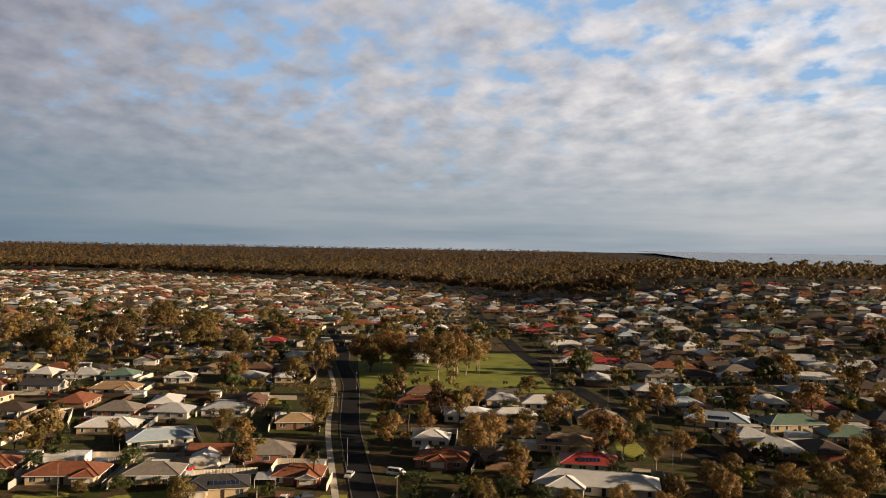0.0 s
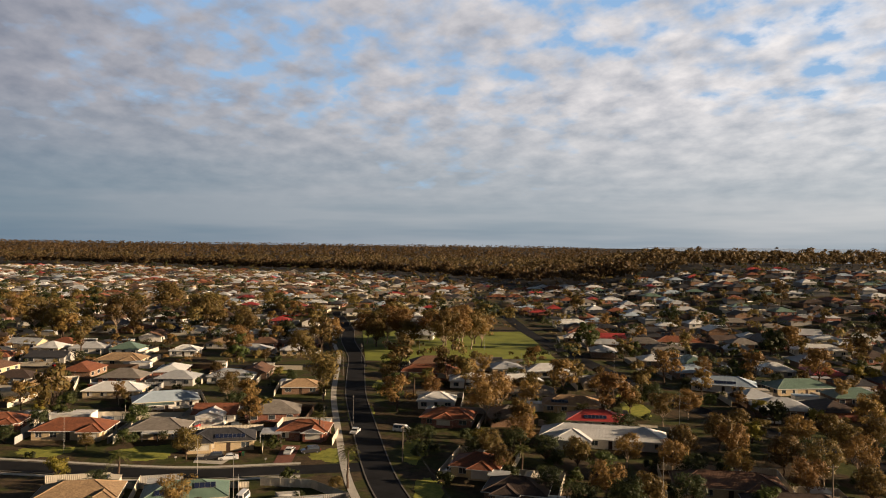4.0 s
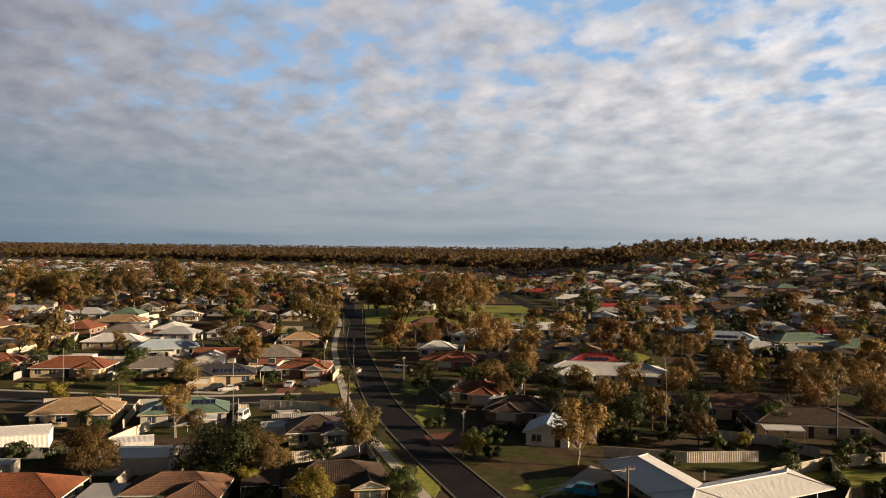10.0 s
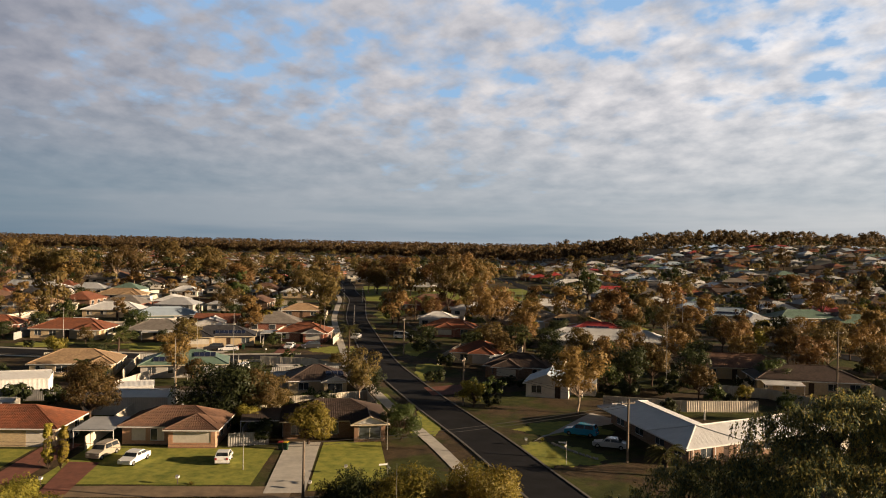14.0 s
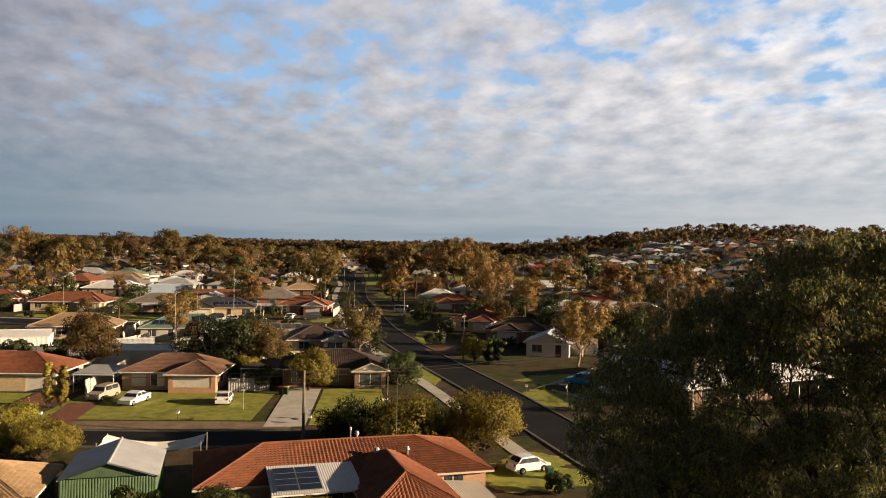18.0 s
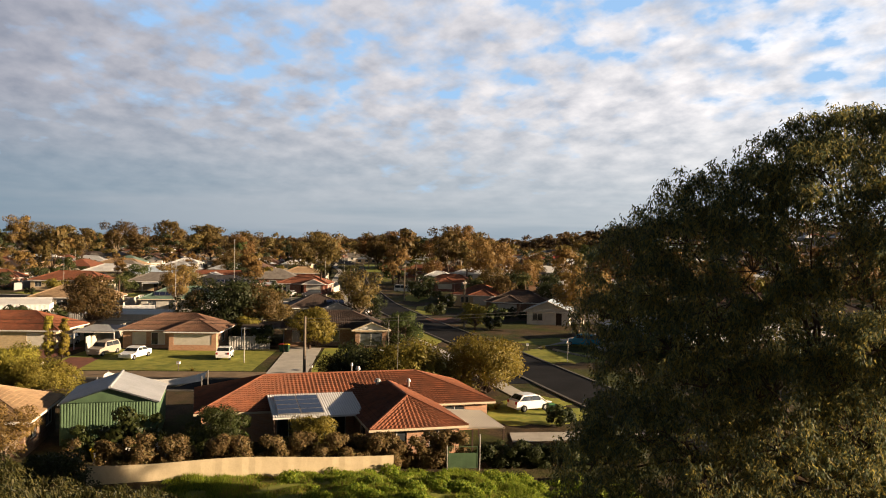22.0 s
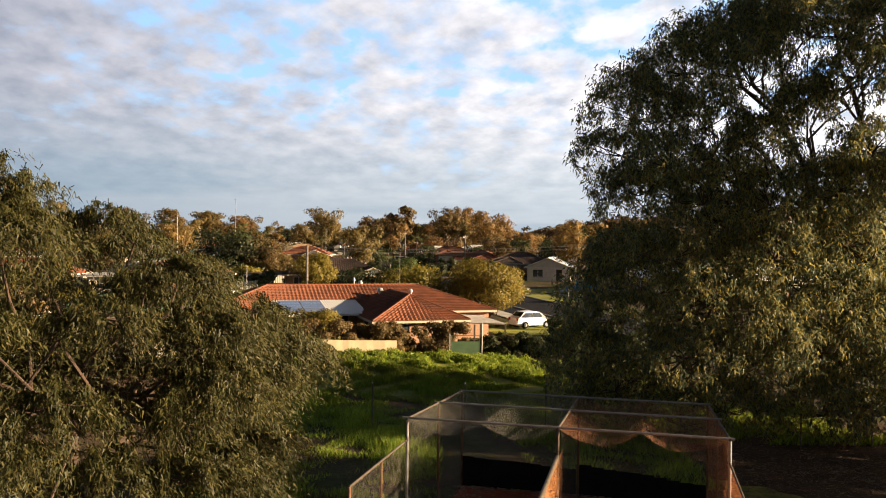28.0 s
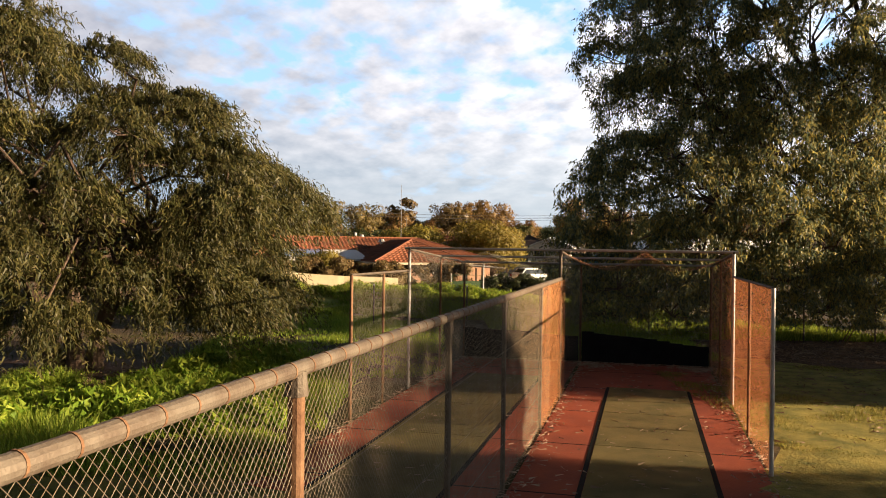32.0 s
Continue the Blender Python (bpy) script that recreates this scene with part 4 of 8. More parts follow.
def make_ground():
    xs, ys = spread_axis(-4800, 4800, 1.2, 1.035, 0.0), spread_axis(-400, 4850, 1.2, 1.03, 20.0)
    verts = [(x, y, ground_z(x, y)) for y in ys for x in xs]
    n = len(xs)
    faces = [(j * n + i, j * n + i + 1, (j + 1) * n + i + 1, (j + 1) * n + i) for j in range(len(ys) - 1) for i in range(n - 1)]
    me = bpy.data.meshes.new("ground")
    me.from_pydata(verts, [], faces)
    me.materials.append(GROUND)
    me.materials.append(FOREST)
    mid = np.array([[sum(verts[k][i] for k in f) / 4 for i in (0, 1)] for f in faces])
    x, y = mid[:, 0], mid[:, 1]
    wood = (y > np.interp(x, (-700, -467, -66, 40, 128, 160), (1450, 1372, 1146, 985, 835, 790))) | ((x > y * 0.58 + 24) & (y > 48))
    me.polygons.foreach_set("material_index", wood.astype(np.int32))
    me.polygons.foreach_set("use_smooth", np.ones(len(faces), dtype=bool))
    tagged(new("ground", me), "lawns, dry grass and sand between the houses", "ground", kind="structure")


make_ground()


def smooth_line(points, step=4.0):
    """A rounded line through plan points."""
    out = []
    p = [Vector((*q, 0)) for q in points]
    p = [p[0] * 2 - p[1]] + p + [p[-1] * 2 - p[-2]]
    for i in range(1, len(p) - 2):
        n = max(2, int((p[i + 1] - p[i]).length / step))
        for j in range(n):
            t = j / n
            out.append(0.5 * ((2 * p[i]) + (p[i + 1] - p[i - 1]) * t + (2 * p[i - 1] - 5 * p[i] + 4 * p[i + 1] - p[i + 2]) * t * t + (3 * p[i] - p[i - 1] - 3 * p[i + 1] + p[i + 2]) * t ** 3))
    out.append(p[-2])
    return out


def ribbon(line, left, right, lift, thick=0.0):
    """A strip along a line, from left to right of it in metres."""
    s = Shape()
    rows = []
    for i, c in enumerate(line):
        d = (line[min(i + 1, len(line) - 1)] - line[max(i - 1, 0)]).normalized()
        n = Vector((d.y, -d.x, 0))
        row = []
        for k in range(4):
            w = left + (right - left) * k / 3
            q = c + n * w
            row.append(Vector((q.x, q.y, ground_z(q.x, q.y) + lift)))
        rows.append(row)
    for a, b in zip(rows, rows[1:]):
        for k in range(3):
            s.face([a[k], a[k + 1], b[k + 1], b[k]])
        if thick:
            for k, f in ((0, 1), (3, -1)):
                q = [a[k], b[k], b[k] - Vector((0, 0, thick)), a[k] - Vector((0, 0, thick))]
                s.face(q if f > 0 else q[::-1])
    return s


MAIN = smooth_line([(40, 12), (31, 35), (22.5, 58), (17.2, 72), (11.2, 92), (6.0, 110), (-1.2, 132), (-8.0, 155), (-13.8, 178), (-21, 219), (-28, 262), (-32.5, 303), (-37, 345), (-47, 400), (-54, 455), (-75, 560)])
CROSS = smooth_line([(-95, 81), (-60, 80), (-30, 80.3), (-10, 82.5), (2, 85.5), (12, 88)])
NORTH = smooth_line([(-150, 186), (-95, 178.5), (-60, 174.5), (-36, 178), (-14, 182)])
FARST = smooth_line([(-260, 318), (-150, 310), (-90, 316), (-30, 322)])
PARKST = smooth_line([(-250, 470), (-120, 452), (-40, 448), (40, 452), (90, 470)])
EASTST = smooth_line([(30, 790), (38, 620), (44, 520), (48, 440), (55, 380), (64, 320), (72, 270), (90, 215), (115, 160)])
for name, line, half in (("road_main", MAIN, 3.2), ("road_cross", CROSS, 2.9), ("road_north", NORTH, 3.4), ("road_far", FARST, 3.2), ("road_park", PARKST, 3.0), ("road_east", EASTST, 3.6)):
    near = name in ("road_main", "road_cross", "road_north")
    lift = 0.05 if near else 0.12
    if name in ("road_cross", "road_north"):
        lift = 0.042
    solo(name, ribbon(line, -half, half, lift), ASPHALT, "dark worn asphalt street", "road", kind="structure")
    if near:
        for side in (-1, 1):
            a, b = sorted((side * half, side * (half + 0.30)))
            cut = line if name == "road_main" else line[:-4]
            solo("kerb", ribbon(cut, a, b, 0.13, 0.25), KERB, "pale concrete kerb along the street", "kerb", kind="structure")
solo("pavement", ribbon(MAIN[16:-20], -8.2, -6.4, 0.07, 0.2), CONCRETE, "pale concrete footpath beside the street", "pavement", kind="structure")


for side in (-1, 1):
    a, b = sorted((side * 4.4, side * 5.7))
    solo("pavement", ribbon(NORTH[:-4], a, b, 0.07, 0.2), CONCRETE, "pale concrete footpath beside the street", "pavement", kind="structure")


def patch(name, corners, mat, label, category, lift=0.06, kind="structure", cell=2.0):
    """A paved or planted patch given by four plan corners, draped on the ground."""
    s = Shape()
    a, b, c, d = [Vector((*p, 0)) for p in corners]
    nu, nv = max(1, int((b - a).length / cell)), max(1, int((d - a).length / cell))
    grid = [[a.lerp(b, i / nu).lerp(d.lerp(c, i / nu), j / nv) for i in range(nu + 1)] for j in range(nv + 1)]
    for row in grid:
        for p in row:
            p.z = ground_z(p.x, p.y) + lift
    for j in range(nv):
        for i in range(nu):
            s.face([grid[j][i], grid[j][i + 1], grid[j + 1][i + 1], grid[j + 1][i]])
    return solo(name, s, mat, label, category, kind=kind)


patch("park_lawn", [(-32, 335), (50, 330), (46, 445), (-44, 442)], PARK, "sunlit green lawn of a park", "lawn", 0.10, cell=6)
patch("driveway", [(-19.0, 86), (-14.6, 86.5), (-16.0, 107), (-20.5, 107)], CONCRETE, "worn concrete driveway", "driveway")
patch("driveway", [(-50, 84.3), (-46.5, 84.3), (-46.5, 104), (-51, 104)], PAVING, "red paved driveway", "driveway")
patch("driveway", [(-42.5, 84.3), (-39.5, 84.3), (-40.8, 96), (-44.5, 96)], PAVING, "red paved driveway", "driveway")
patch("verge", [(-40, 83.6), (-16, 85.0), (-16, 88.5), (-40, 87.2)], SAND, "bare sandy verge", "verge", 0.045)
patch("driveway", [(12.5, 109), (14.5, 113), (28, 122), (24, 128)], CONCRETE, "concrete driveway across the lawn", "driveway")
patch("driveway", [(-3.2, 146), (-1.5, 139), (6, 142), (4, 150)], PAVING, "red paved driveway", "driveway")
patch("driveway", [(-57, 183), (-50, 182), (-48.5, 190), (-58, 190)], CONCRETE, "grey paved driveway", "driveway")
patch("driveway", [(-38.5, 183), (-34.5, 183.5), (-35, 199), (-39.5, 199)], PAVING, "red paved driveway", "driveway")
patch("driveway", [(5.5, 60.5), (17, 63), (18, 65), (5.5, 63.5)], CONCRETE, "plain grey concrete driveway", "driveway")
DRY_LAWN = surface("dry_mown_grass", (0.30, 0.255, 0.065), (0.10, 0.105, 0.028), 0.95, scale=1.6, fine=16, bump=1.2, vary=0.0)
SOIL = surface("leafy_brown_soil", (0.10, 0.058, 0.034), (0.055, 0.033, 0.02), 0.95, scale=1.2, fine=10, bump=0.9, vary=0.0)

# green and straw weeds, with sunlight put into the lighter colour
BANK = surface("bank_weeds_painted_lit", (0.28, 0.25, 0.070), (0.16, 0.22, 0.04), 0.95, scale=0.8, fine=10, bump=1.2, vary=0.0)


def blob(name, cx, cy, rx, ry, mat, label, category, lift, seed):
    """A patch with a wavering edge, draped on the ground."""
    rn = random.Random(seed)
    ph = [rn.uniform(0, 6.28) for _ in range(4)]
    s = Shape()
    n, rings = 72, 9

    def at(i, j):
        a = 2 * math.pi * i / n
        w = 1 + 0.10 * math.sin(3 * a + ph[0]) + 0.07 * math.sin(7 * a + ph[1]) + 0.05 * math.sin(13 * a + ph[2]) + 0.04 * math.sin(29 * a + ph[3])
        x, y = cx + rx * w * math.cos(a) * j / rings, cy + ry * w * math.sin(a) * j / rings
        return (x, y, ground_z(x, y) + lift * (1 if j < rings else -1))
    for j in range(rings):
        for i in range(n):
            s.face([at(i, j), at(i, j + 1), at(i + 1, j + 1), at(i + 1, j)] if j else [at(i, 0), at(i, 1), at(i + 1, 1)])
    solo(name, s, mat, label, category, kind="structure", smooth=True)


blob("mown_grass", 20, 10, 16, 17, DRY_LAWN, "dry mown grass beside the nets", "lawn", 0.025, 1)
blob("mown_grass", -13, 6.0, 13, 9.5, DRY_LAWN, "dry mown grass beside the nets", "lawn", 0.025, 2)
blob("bare_soil", 16, 29.5, 8.5, 6.0, SOIL, "brown soil and litter under the gum", "soil", 0.035, 3)
blob("weedy_bank", -2.5, 44.5, 10.5, 6.2, BANK, "bank of green and straw-coloured weeds below the hedge, coloured lighter as if sunlit", "bank", 0.03, 5)
blob("bare_soil", -11, 20.5, 4.6, 4.2, SOIL, "brown soil under the weeping tree", "soil", 0.035, 4)


for corners in ([(-45, 87.6), (-21, 88.8), (-21.4, 104), (-45, 103)], [(-14.4, 87.2), (-5.4, 88.6), (-8.2, 109), (-15.6, 107)], [(-64, 86), (-51, 86), (-51.4, 101), (-64, 101)], [(-4.0, 112), (-1.6, 113), (-9.5, 140), (-11.6, 139)]):
    patch("front_lawn", corners, LAWN, "mown green lawn before a house", "lawn", 0.032)
for k, (cx, cy, rx, ry) in enumerate(((8.2, 70.5, 5.0, 4.6), (9.0, 75.5, 3.2, 2.6), (13.2, 104, 2.4, 6.5), (-72, 92, 5, 6), (18, 117, 7, 4.5), (17, 103, 4, 5), (-2.5, 164, 3.2, 11), (-6.5, 196, 3.2, 12), (-71, 191, 8, 7), (-25.5, 191, 6, 6.5), (-95, 191, 7, 5), (63, 123, 9, 5.5), (-1.5, 121, 2.6, 9), (-24, 238, 4, 12), (-20, 280, 4, 14), (60, 250, 4, 18), (50, 215, 3, 14), (-62, 210, 3, 4), (55, 290, 4, 20), (-100, 300, 10, 5), (-70, 304, 12, 5), (110, 250, 12, 8), (135, 330, 14, 9))):
    blob("front_lawn", cx, cy, rx, ry, LAWN, "mown green lawn before a house", "lawn", 0.028, 60 + k)
for k, (cx, cy, rx, ry) in enumerate(((-35, 115, 6, 5), (-18, 124, 6, 4), (-58, 116, 6, 6), (-48, 140, 7, 4), (-68, 140, 6, 5), (-28, 152, 8, 8), (12, 148, 5, 5), (26, 150, 6, 7), (45, 140, 9, 6), (60, 140, 6, 5), (22, 168, 6, 8), (30, 182, 7, 8), (-84, 214, 10, 7), (-52, 212, 9, 6), (-35, 220, 7, 5))):
    blob("garden_bed", cx, cy, rx, ry, GARDEN, "brown earth and litter of a back garden", "soil", 0.022, 90 + k)


def make_sea():
    s = Shape()
    n = 24
    for i in range(n):
        for j in range(8):
            q = []
            for a, b in ((i, j), (i + 1, j), (i + 1, j + 1), (i, j + 1)):
                y = 2100 + 2700 * b / 8
                shore = y * 0.235 + 0.15 * (4800 - y)
                x = shore + (4700 - shore) * a / n
                r = min(max((math.hypot(x, y) - 1500) / 3200, 0), 1)
                q.append((x, y, 2 + 42 * r * r * (3 - 2 * r)))
            s.face(q)
    solo("water", s, WATER, "pale grey sea on the horizon", "sea", kind="structure")


make_sea()

# ---- the practice nets ----
NET_TURN = -14.1
CHAIN = surface("chain_wire", (0.21, 0.18, 0.135), (0.13, 0.09, 0.055), 0.5, metal=0.5, scale=4, bump=0)
MAT_GREEN = surface("worn_synthetic_turf", (0.19, 0.15, 0.06), (0.105, 0.095, 0.038), 0.95, scale=1.2, fine=40, bump=0.4)
RED_COURT = surface("red_court", (0.33, 0.085, 0.045), (0.22, 0.062, 0.04), 0.85, scale=0.9, fine=25)
SHEET_BLACK = surface("black_rubber_sheet", (0.006, 0.006, 0.007), (0.012, 0.012, 0.012), 0.8, spec=0.1)
NET_ORANGE = net_material("orange_netting", (0.64, 0.27, 0.09), 0.045, 0.22)
NET_ROOF = net_material("rusty_roof_netting", (0.34, 0.15, 0.07), 0.05, 0.16)
NET_RED = net_material("rust_netting", (0.42, 0.16, 0.07), 0.055, 0.19)
NET_PALE = net_material("pale_netting", (0.26, 0.24, 0.19), 0.045, 0.10)
NET_FINE = net_material("fine_netting", (0.34, 0.30, 0.22), 0.045, 0.055)
NET_BROWN = net_material("worn_brown_netting", (0.44, 0.28, 0.13), 0.045, 0.035)
NET_DARK = net_material("dark_netting", (0.10, 0.09, 0.07), 0.04, 0.16)


def chain_link(shape, a, b, z0, z1, pitch=0.066, r=0.0017):
    """Woven diamond wire between two plan points."""
    a, b = Vector((*a, 0)), Vector((*b, 0))
    u = (b - a)
    length = u.length
    u.normalize()
    n = Vector((u.y, -u.x, 0))
    half = pitch * 0.5
    cols, rows = int(length / half), int((z1 - z0) / half)
    for i in range(cols):
        for k in range(rows):
            flip = (i + k) % 2
            p, q = a + u * ((i + flip) * half), a + u * ((i + 1 - flip) * half)
            p.z, q.z = z0 + (z1 - z0) * k / rows, z0 + (z1 - z0) * (k + 1) / rows
            w = (q - p).normalized().cross(n) * r
            t = n * r
            shape.face([p - w, p + t, q + t, q - w])
            shape.face([p + t, p + w, q + w, q + t])


def make_nets():
    base = pose(2.76, 18.6, 0, 0, 0, NET_TURN)
    gz = ground_z(2, 15)
    nets = thing("practice_net_cage", "cricket practice nets of steel pipe with orange netting", "sports cage", base)
    H, HD, DEEP, LEFT, RIGHT, OUT = 3.28, 2.60, 6.2, -3.70, 3.84, -5.7
    g0 = gz
    # frame
    for x in (LEFT, 0.0, RIGHT):
        part("post", Shape().tube((x, 0, g0 - 0.3), (x, 0, H), 0.038, 0.038, 10), GALV if x != 0 else PIPE, nets)
        part("post", Shape().tube((x, DEEP, g0 - 0.3), (x, DEEP, H - 0.40), 0.035, 0.035, 10), RUST, nets)
        part("top_rail", Shape().tube((x, -0.05, H), (x, DEEP, H - 0.40), 0.03, 0.03, 8), PIPE, nets)
    for y in (0.0, DEEP * 0.5, DEEP):
        part("cross_rail", Shape().tube((LEFT - 0.12, y, H + 0.02 - 0.066 * y), (RIGHT + 0.1, y, H + 0.02 - 0.066 * y), 0.03, 0.03, 8), GALV, nets)
    for x in (LEFT, RIGHT):
        part("post", Shape().tube((x, DEEP * 0.5, g0 - 0.3), (x, DEEP * 0.5, H - 0.20), 0.032, 0.032, 8), RUST, nets)
    # runs of fence towards the bowlers
    for x, far, hh in ((LEFT, -4.0, 2.75), (RIGHT, OUT, 2.75)):
        part("post", Shape().tube((x, far, g0 - 0.3), (x, far, hh), 0.035, 0.035, 10), RUST if x == LEFT else GALV, nets)
        part("post", Shape().tube((x, far * 0.5, g0 - 0.3), (x, far * 0.5, hh), 0.028, 0.028, 8), RUST, nets)
        part("top_rail", Shape().tube((x, 0, hh), (x, far, hh), 0.026, 0.026, 8), PIPE, nets)
    # the dividing fence, long, with a heavy pipe along its top
    for y in (-3.6, -7.7, -11.0, -14.66, -18.2):
        r = 0.034 if y > -12 else 0.05
        post = part("post", Shape().tube((0, y, g0 - 0.3), (0, y, HD - (0.1 if y < -3 else 0)), r, r, 12), PIPE if y > -12 else RUST, nets)
        part("post_cap", Shape().tube((0, y, HD - 0.16), (0, y, HD - 0.02), r * 1.4, r * 1.15, 12), PIPE, post)
    rail = part("top_rail", Shape().tube((0, 0, HD + 0.02), (0, -19.0, HD - 0.02), 0.048, 0.048, 14), PIPE, nets, "weathered pipe bound with tie wire")
    ties = Shape()
    for i in range(64):
        y = -3.0 - i * 0.25
        ties.tube((0, y, HD + 0.02 + 0.002 * y), (0, y - 0.014, HD + 0.02 + 0.002 * y), 0.0505, 0.0505, 14)
    part("tie_wire", ties, RUST, rail, kind="stuff")
    wire = Shape()
    chain_link(wire, (0, -19.0), (0, -2.0), g0 + 0.02, HD - 0.03)
    part("chain_link_mesh", wire, CHAIN, nets, kind="stuff")
    for z in (0.55, 1.2, 1.85):
        part("strain_wire", Shape().tube((0.01, 0, z), (0.01, -19, z), 0.004, 0.004, 4), CHAIN, nets)

    def net(name, pts, mat, sag=0.0, nu=14, nv=6):
        s = Shape()
        a, b, c, d = [Vector(p) for p in pts]
        lu, lv = (b - a).length, (d - a).length
        rng = random.Random(len(name) + int(lu * 10))
        off = [[rng.uniform(-1, 1) * 0.03 for _ in range(nu + 1)] for _ in range(nv + 1)]
        nrm = (b - a).cross(d - a).normalized()

        def at(i, j):
            p = a.lerp(b, i / nu).lerp(d.lerp(c, i / nu), j / nv)
            edge = math.sin(math.pi * j / nv) if sag == 0 else 1
            p = p + nrm * off[j][i] * (0 if i in (0, nu) else edge)
            if sag:
                p.z -= abs(math.sin(math.pi * 2 * i / nu)) * sag * (1 - 0.5 * j / nv)
            return p
        for j in range(nv):
            for i in range(nu):
                s.face([at(i, j), at(i + 1, j), at(i + 1, j + 1), at(i, j + 1)], [(lu * i / nu, lv * j / nv), (lu * (i + 1) / nu, lv * j / nv), (lu * (i + 1) / nu, lv * (j + 1) / nv), (lu * i / nu, lv * (j + 1) / nv)])
        part(name, s, mat, nets)
    net("orange_net", [(0.03, -3.6, g0), (0.03, 0.9, g0), (0.03, 0.9, HD - 0.02), (0.03, -3.6, HD - 0.02)], NET_ORANGE, nu=20)
    net("brown_net", [(0.035, -6.6, g0), (0.035, -3.6, g0), (0.035, -3.6, HD - 0.06), (0.035, -6.6, HD - 0.06)], NET_BROWN, nu=16)
    net("divider_net", [(0, 0.9, g0), (0, DEEP, g0), (0, DEEP, H - 0.44), (0, 0.9, H - 0.1)], NET_DARK)
    net("side_net", [(RIGHT, OUT, g0), (RIGHT, 0, g0), (RIGHT, 0, 2.74), (RIGHT, OUT, 2.74)], NET_RED)
    net("side_net", [(RIGHT, 0, g0), (RIGHT, DEEP, g0), (RIGHT, DEEP, H - 0.40), (RIGHT, 0, H)], NET_RED)
    net("side_net", [(LEFT, -4.0, g0), (LEFT, 0, g0), (LEFT, 0, 2.74), (LEFT, -4.0, 2.74)], NET_FINE)
    net("side_net", [(LEFT, 0, g0), (LEFT, DEEP, g0), (LEFT, DEEP, H - 0.40), (LEFT, 0, H)], NET_DARK)
    net("roof_net", [(LEFT, 0, H), (0, 0, H), (0, DEEP, H - 0.40), (LEFT, DEEP, H - 0.40)], NET_PALE, 0.34)
    net("roof_net", [(0, 0, H), (RIGHT, 0, H), (RIGHT, DEEP, H - 0.40), (0, DEEP, H - 0.40)], NET_ROOF, 0.36)
    net("back_net", [(LEFT, DEEP, g0 + 0.8), (RIGHT, DEEP, g0 + 0.8), (RIGHT, DEEP, H - 0.40), (LEFT, DEEP, H - 0.40)], NET_FINE)
    for a, b in ((LEFT + 0.05, -0.05), (0.05, RIGHT - 0.05)):
        s = Shape()
        for i in range(10):
            x0, x1 = a + (b - a) * i / 10, a + (b - a) * (i + 1) / 10
            s.box(x0, x1, DEEP - 0.10 - 0.02 * (i % 2), DEEP - 0.06, g0, g0 + 0.96 - 0.02 * math.sin(i) - (0.036 if a > 0 else 0.016) * i)
        part("back_sheet", s, SHEET_BLACK, nets, "black rubber sheet along the back")
    for name, a, b in (("left", LEFT, 0.0), ("right", 0.0, RIGHT)):
        lane = solo("net_lane", Shape().box(a + 0.06, b - 0.05, -19.0 if name == "left" else -13.5, DEEP - 0.15, g0 - 0.1, g0 + 0.02), RED_COURT, "red painted concrete strip of the nets", "court surface", base, "net lanes", "structure")
        for q in (-10.6, -7.6, -4.6, -1.6, 1.4, 4.2):
            part("joint", Shape().box(a + 0.07, b - 0.06, q - 0.018, q + 0.018, g0 + 0.0205, g0 + 0.0225), SHEET_BLACK, lane)
        mid = (a + b) / 2 + 0.1
        strip = thing("turf_strip", "worn green synthetic turf strip with dark edges", "mat", base, "turf strips")
        cuts = [-16.0 if name == "left" else -12.5, -10.6, -7.6, -4.6, -1.6, 2.8 if name == "left" else 1.6]
        for q0, q1 in zip(cuts, cuts[1:]):
            part("turf_length", Shape().box(mid - 0.92, mid + 0.92, q0 + 0.012, q1 - 0.012, g0 + 0.024, g0 + 0.036), MAT_GREEN, strip)
        for e in (mid - 0.965, mid + 0.965):
            part("edge_gap", Shape().box(e - 0.04, e + 0.04, cuts[0], cuts[-1], g0 + 0.024, g0 + 0.028), SHEET_BLACK, strip, "dark gap filled with grit")
    # litter of leaves and bark along the edges of the lanes
    rng = np.random.default_rng(5)
    n = 4600
    which = rng.integers(0, 7, n)
    cx = np.choose(which, [np.full(n, RIGHT - 0.05), np.full(n, 0.1), np.full(n, LEFT + 0.1), rng.uniform(LEFT, RIGHT, n), rng.uniform(LEFT, RIGHT, n), LEFT + 0.25 + rng.random(n) * 0.7, np.where(rng.random(n) < 0.6, 0.5, RIGHT - 0.4) + rng.normal(size=n) * 0.25])
    px_ = cx + rng.normal(size=n) * 0.12
    py_ = np.where(which == 3, DEEP - 0.25 + rng.normal(size=n) * 0.2, rng.uniform(-12, DEEP - 0.2, n))
    py_ = np.where(which == 5, rng.uniform(0.2, DEEP - 0.3, n), np.where(which == 6, DEEP - 0.5 - np.abs(rng.normal(size=n)) * 0.45, py_))
    pts = np.stack([px_, np.minimum(py_, DEEP - 0.15), np.full(n, g0 + 0.045)], -1)
    ax = rng.normal(size=(n, 3))
    ax[:, 2] *= 0.12
    solo("leaf_litter", leaf_mesh("leaf_litter", pts, ax, 0.13, 0.022, surface("dead_leaves", (0.42, 0.32, 0.24), (0.26, 0.17, 0.11), 0.8), rng), None, "dry fallen leaves and bark strips", "leaf litter", base, kind="stuff")


make_nets()


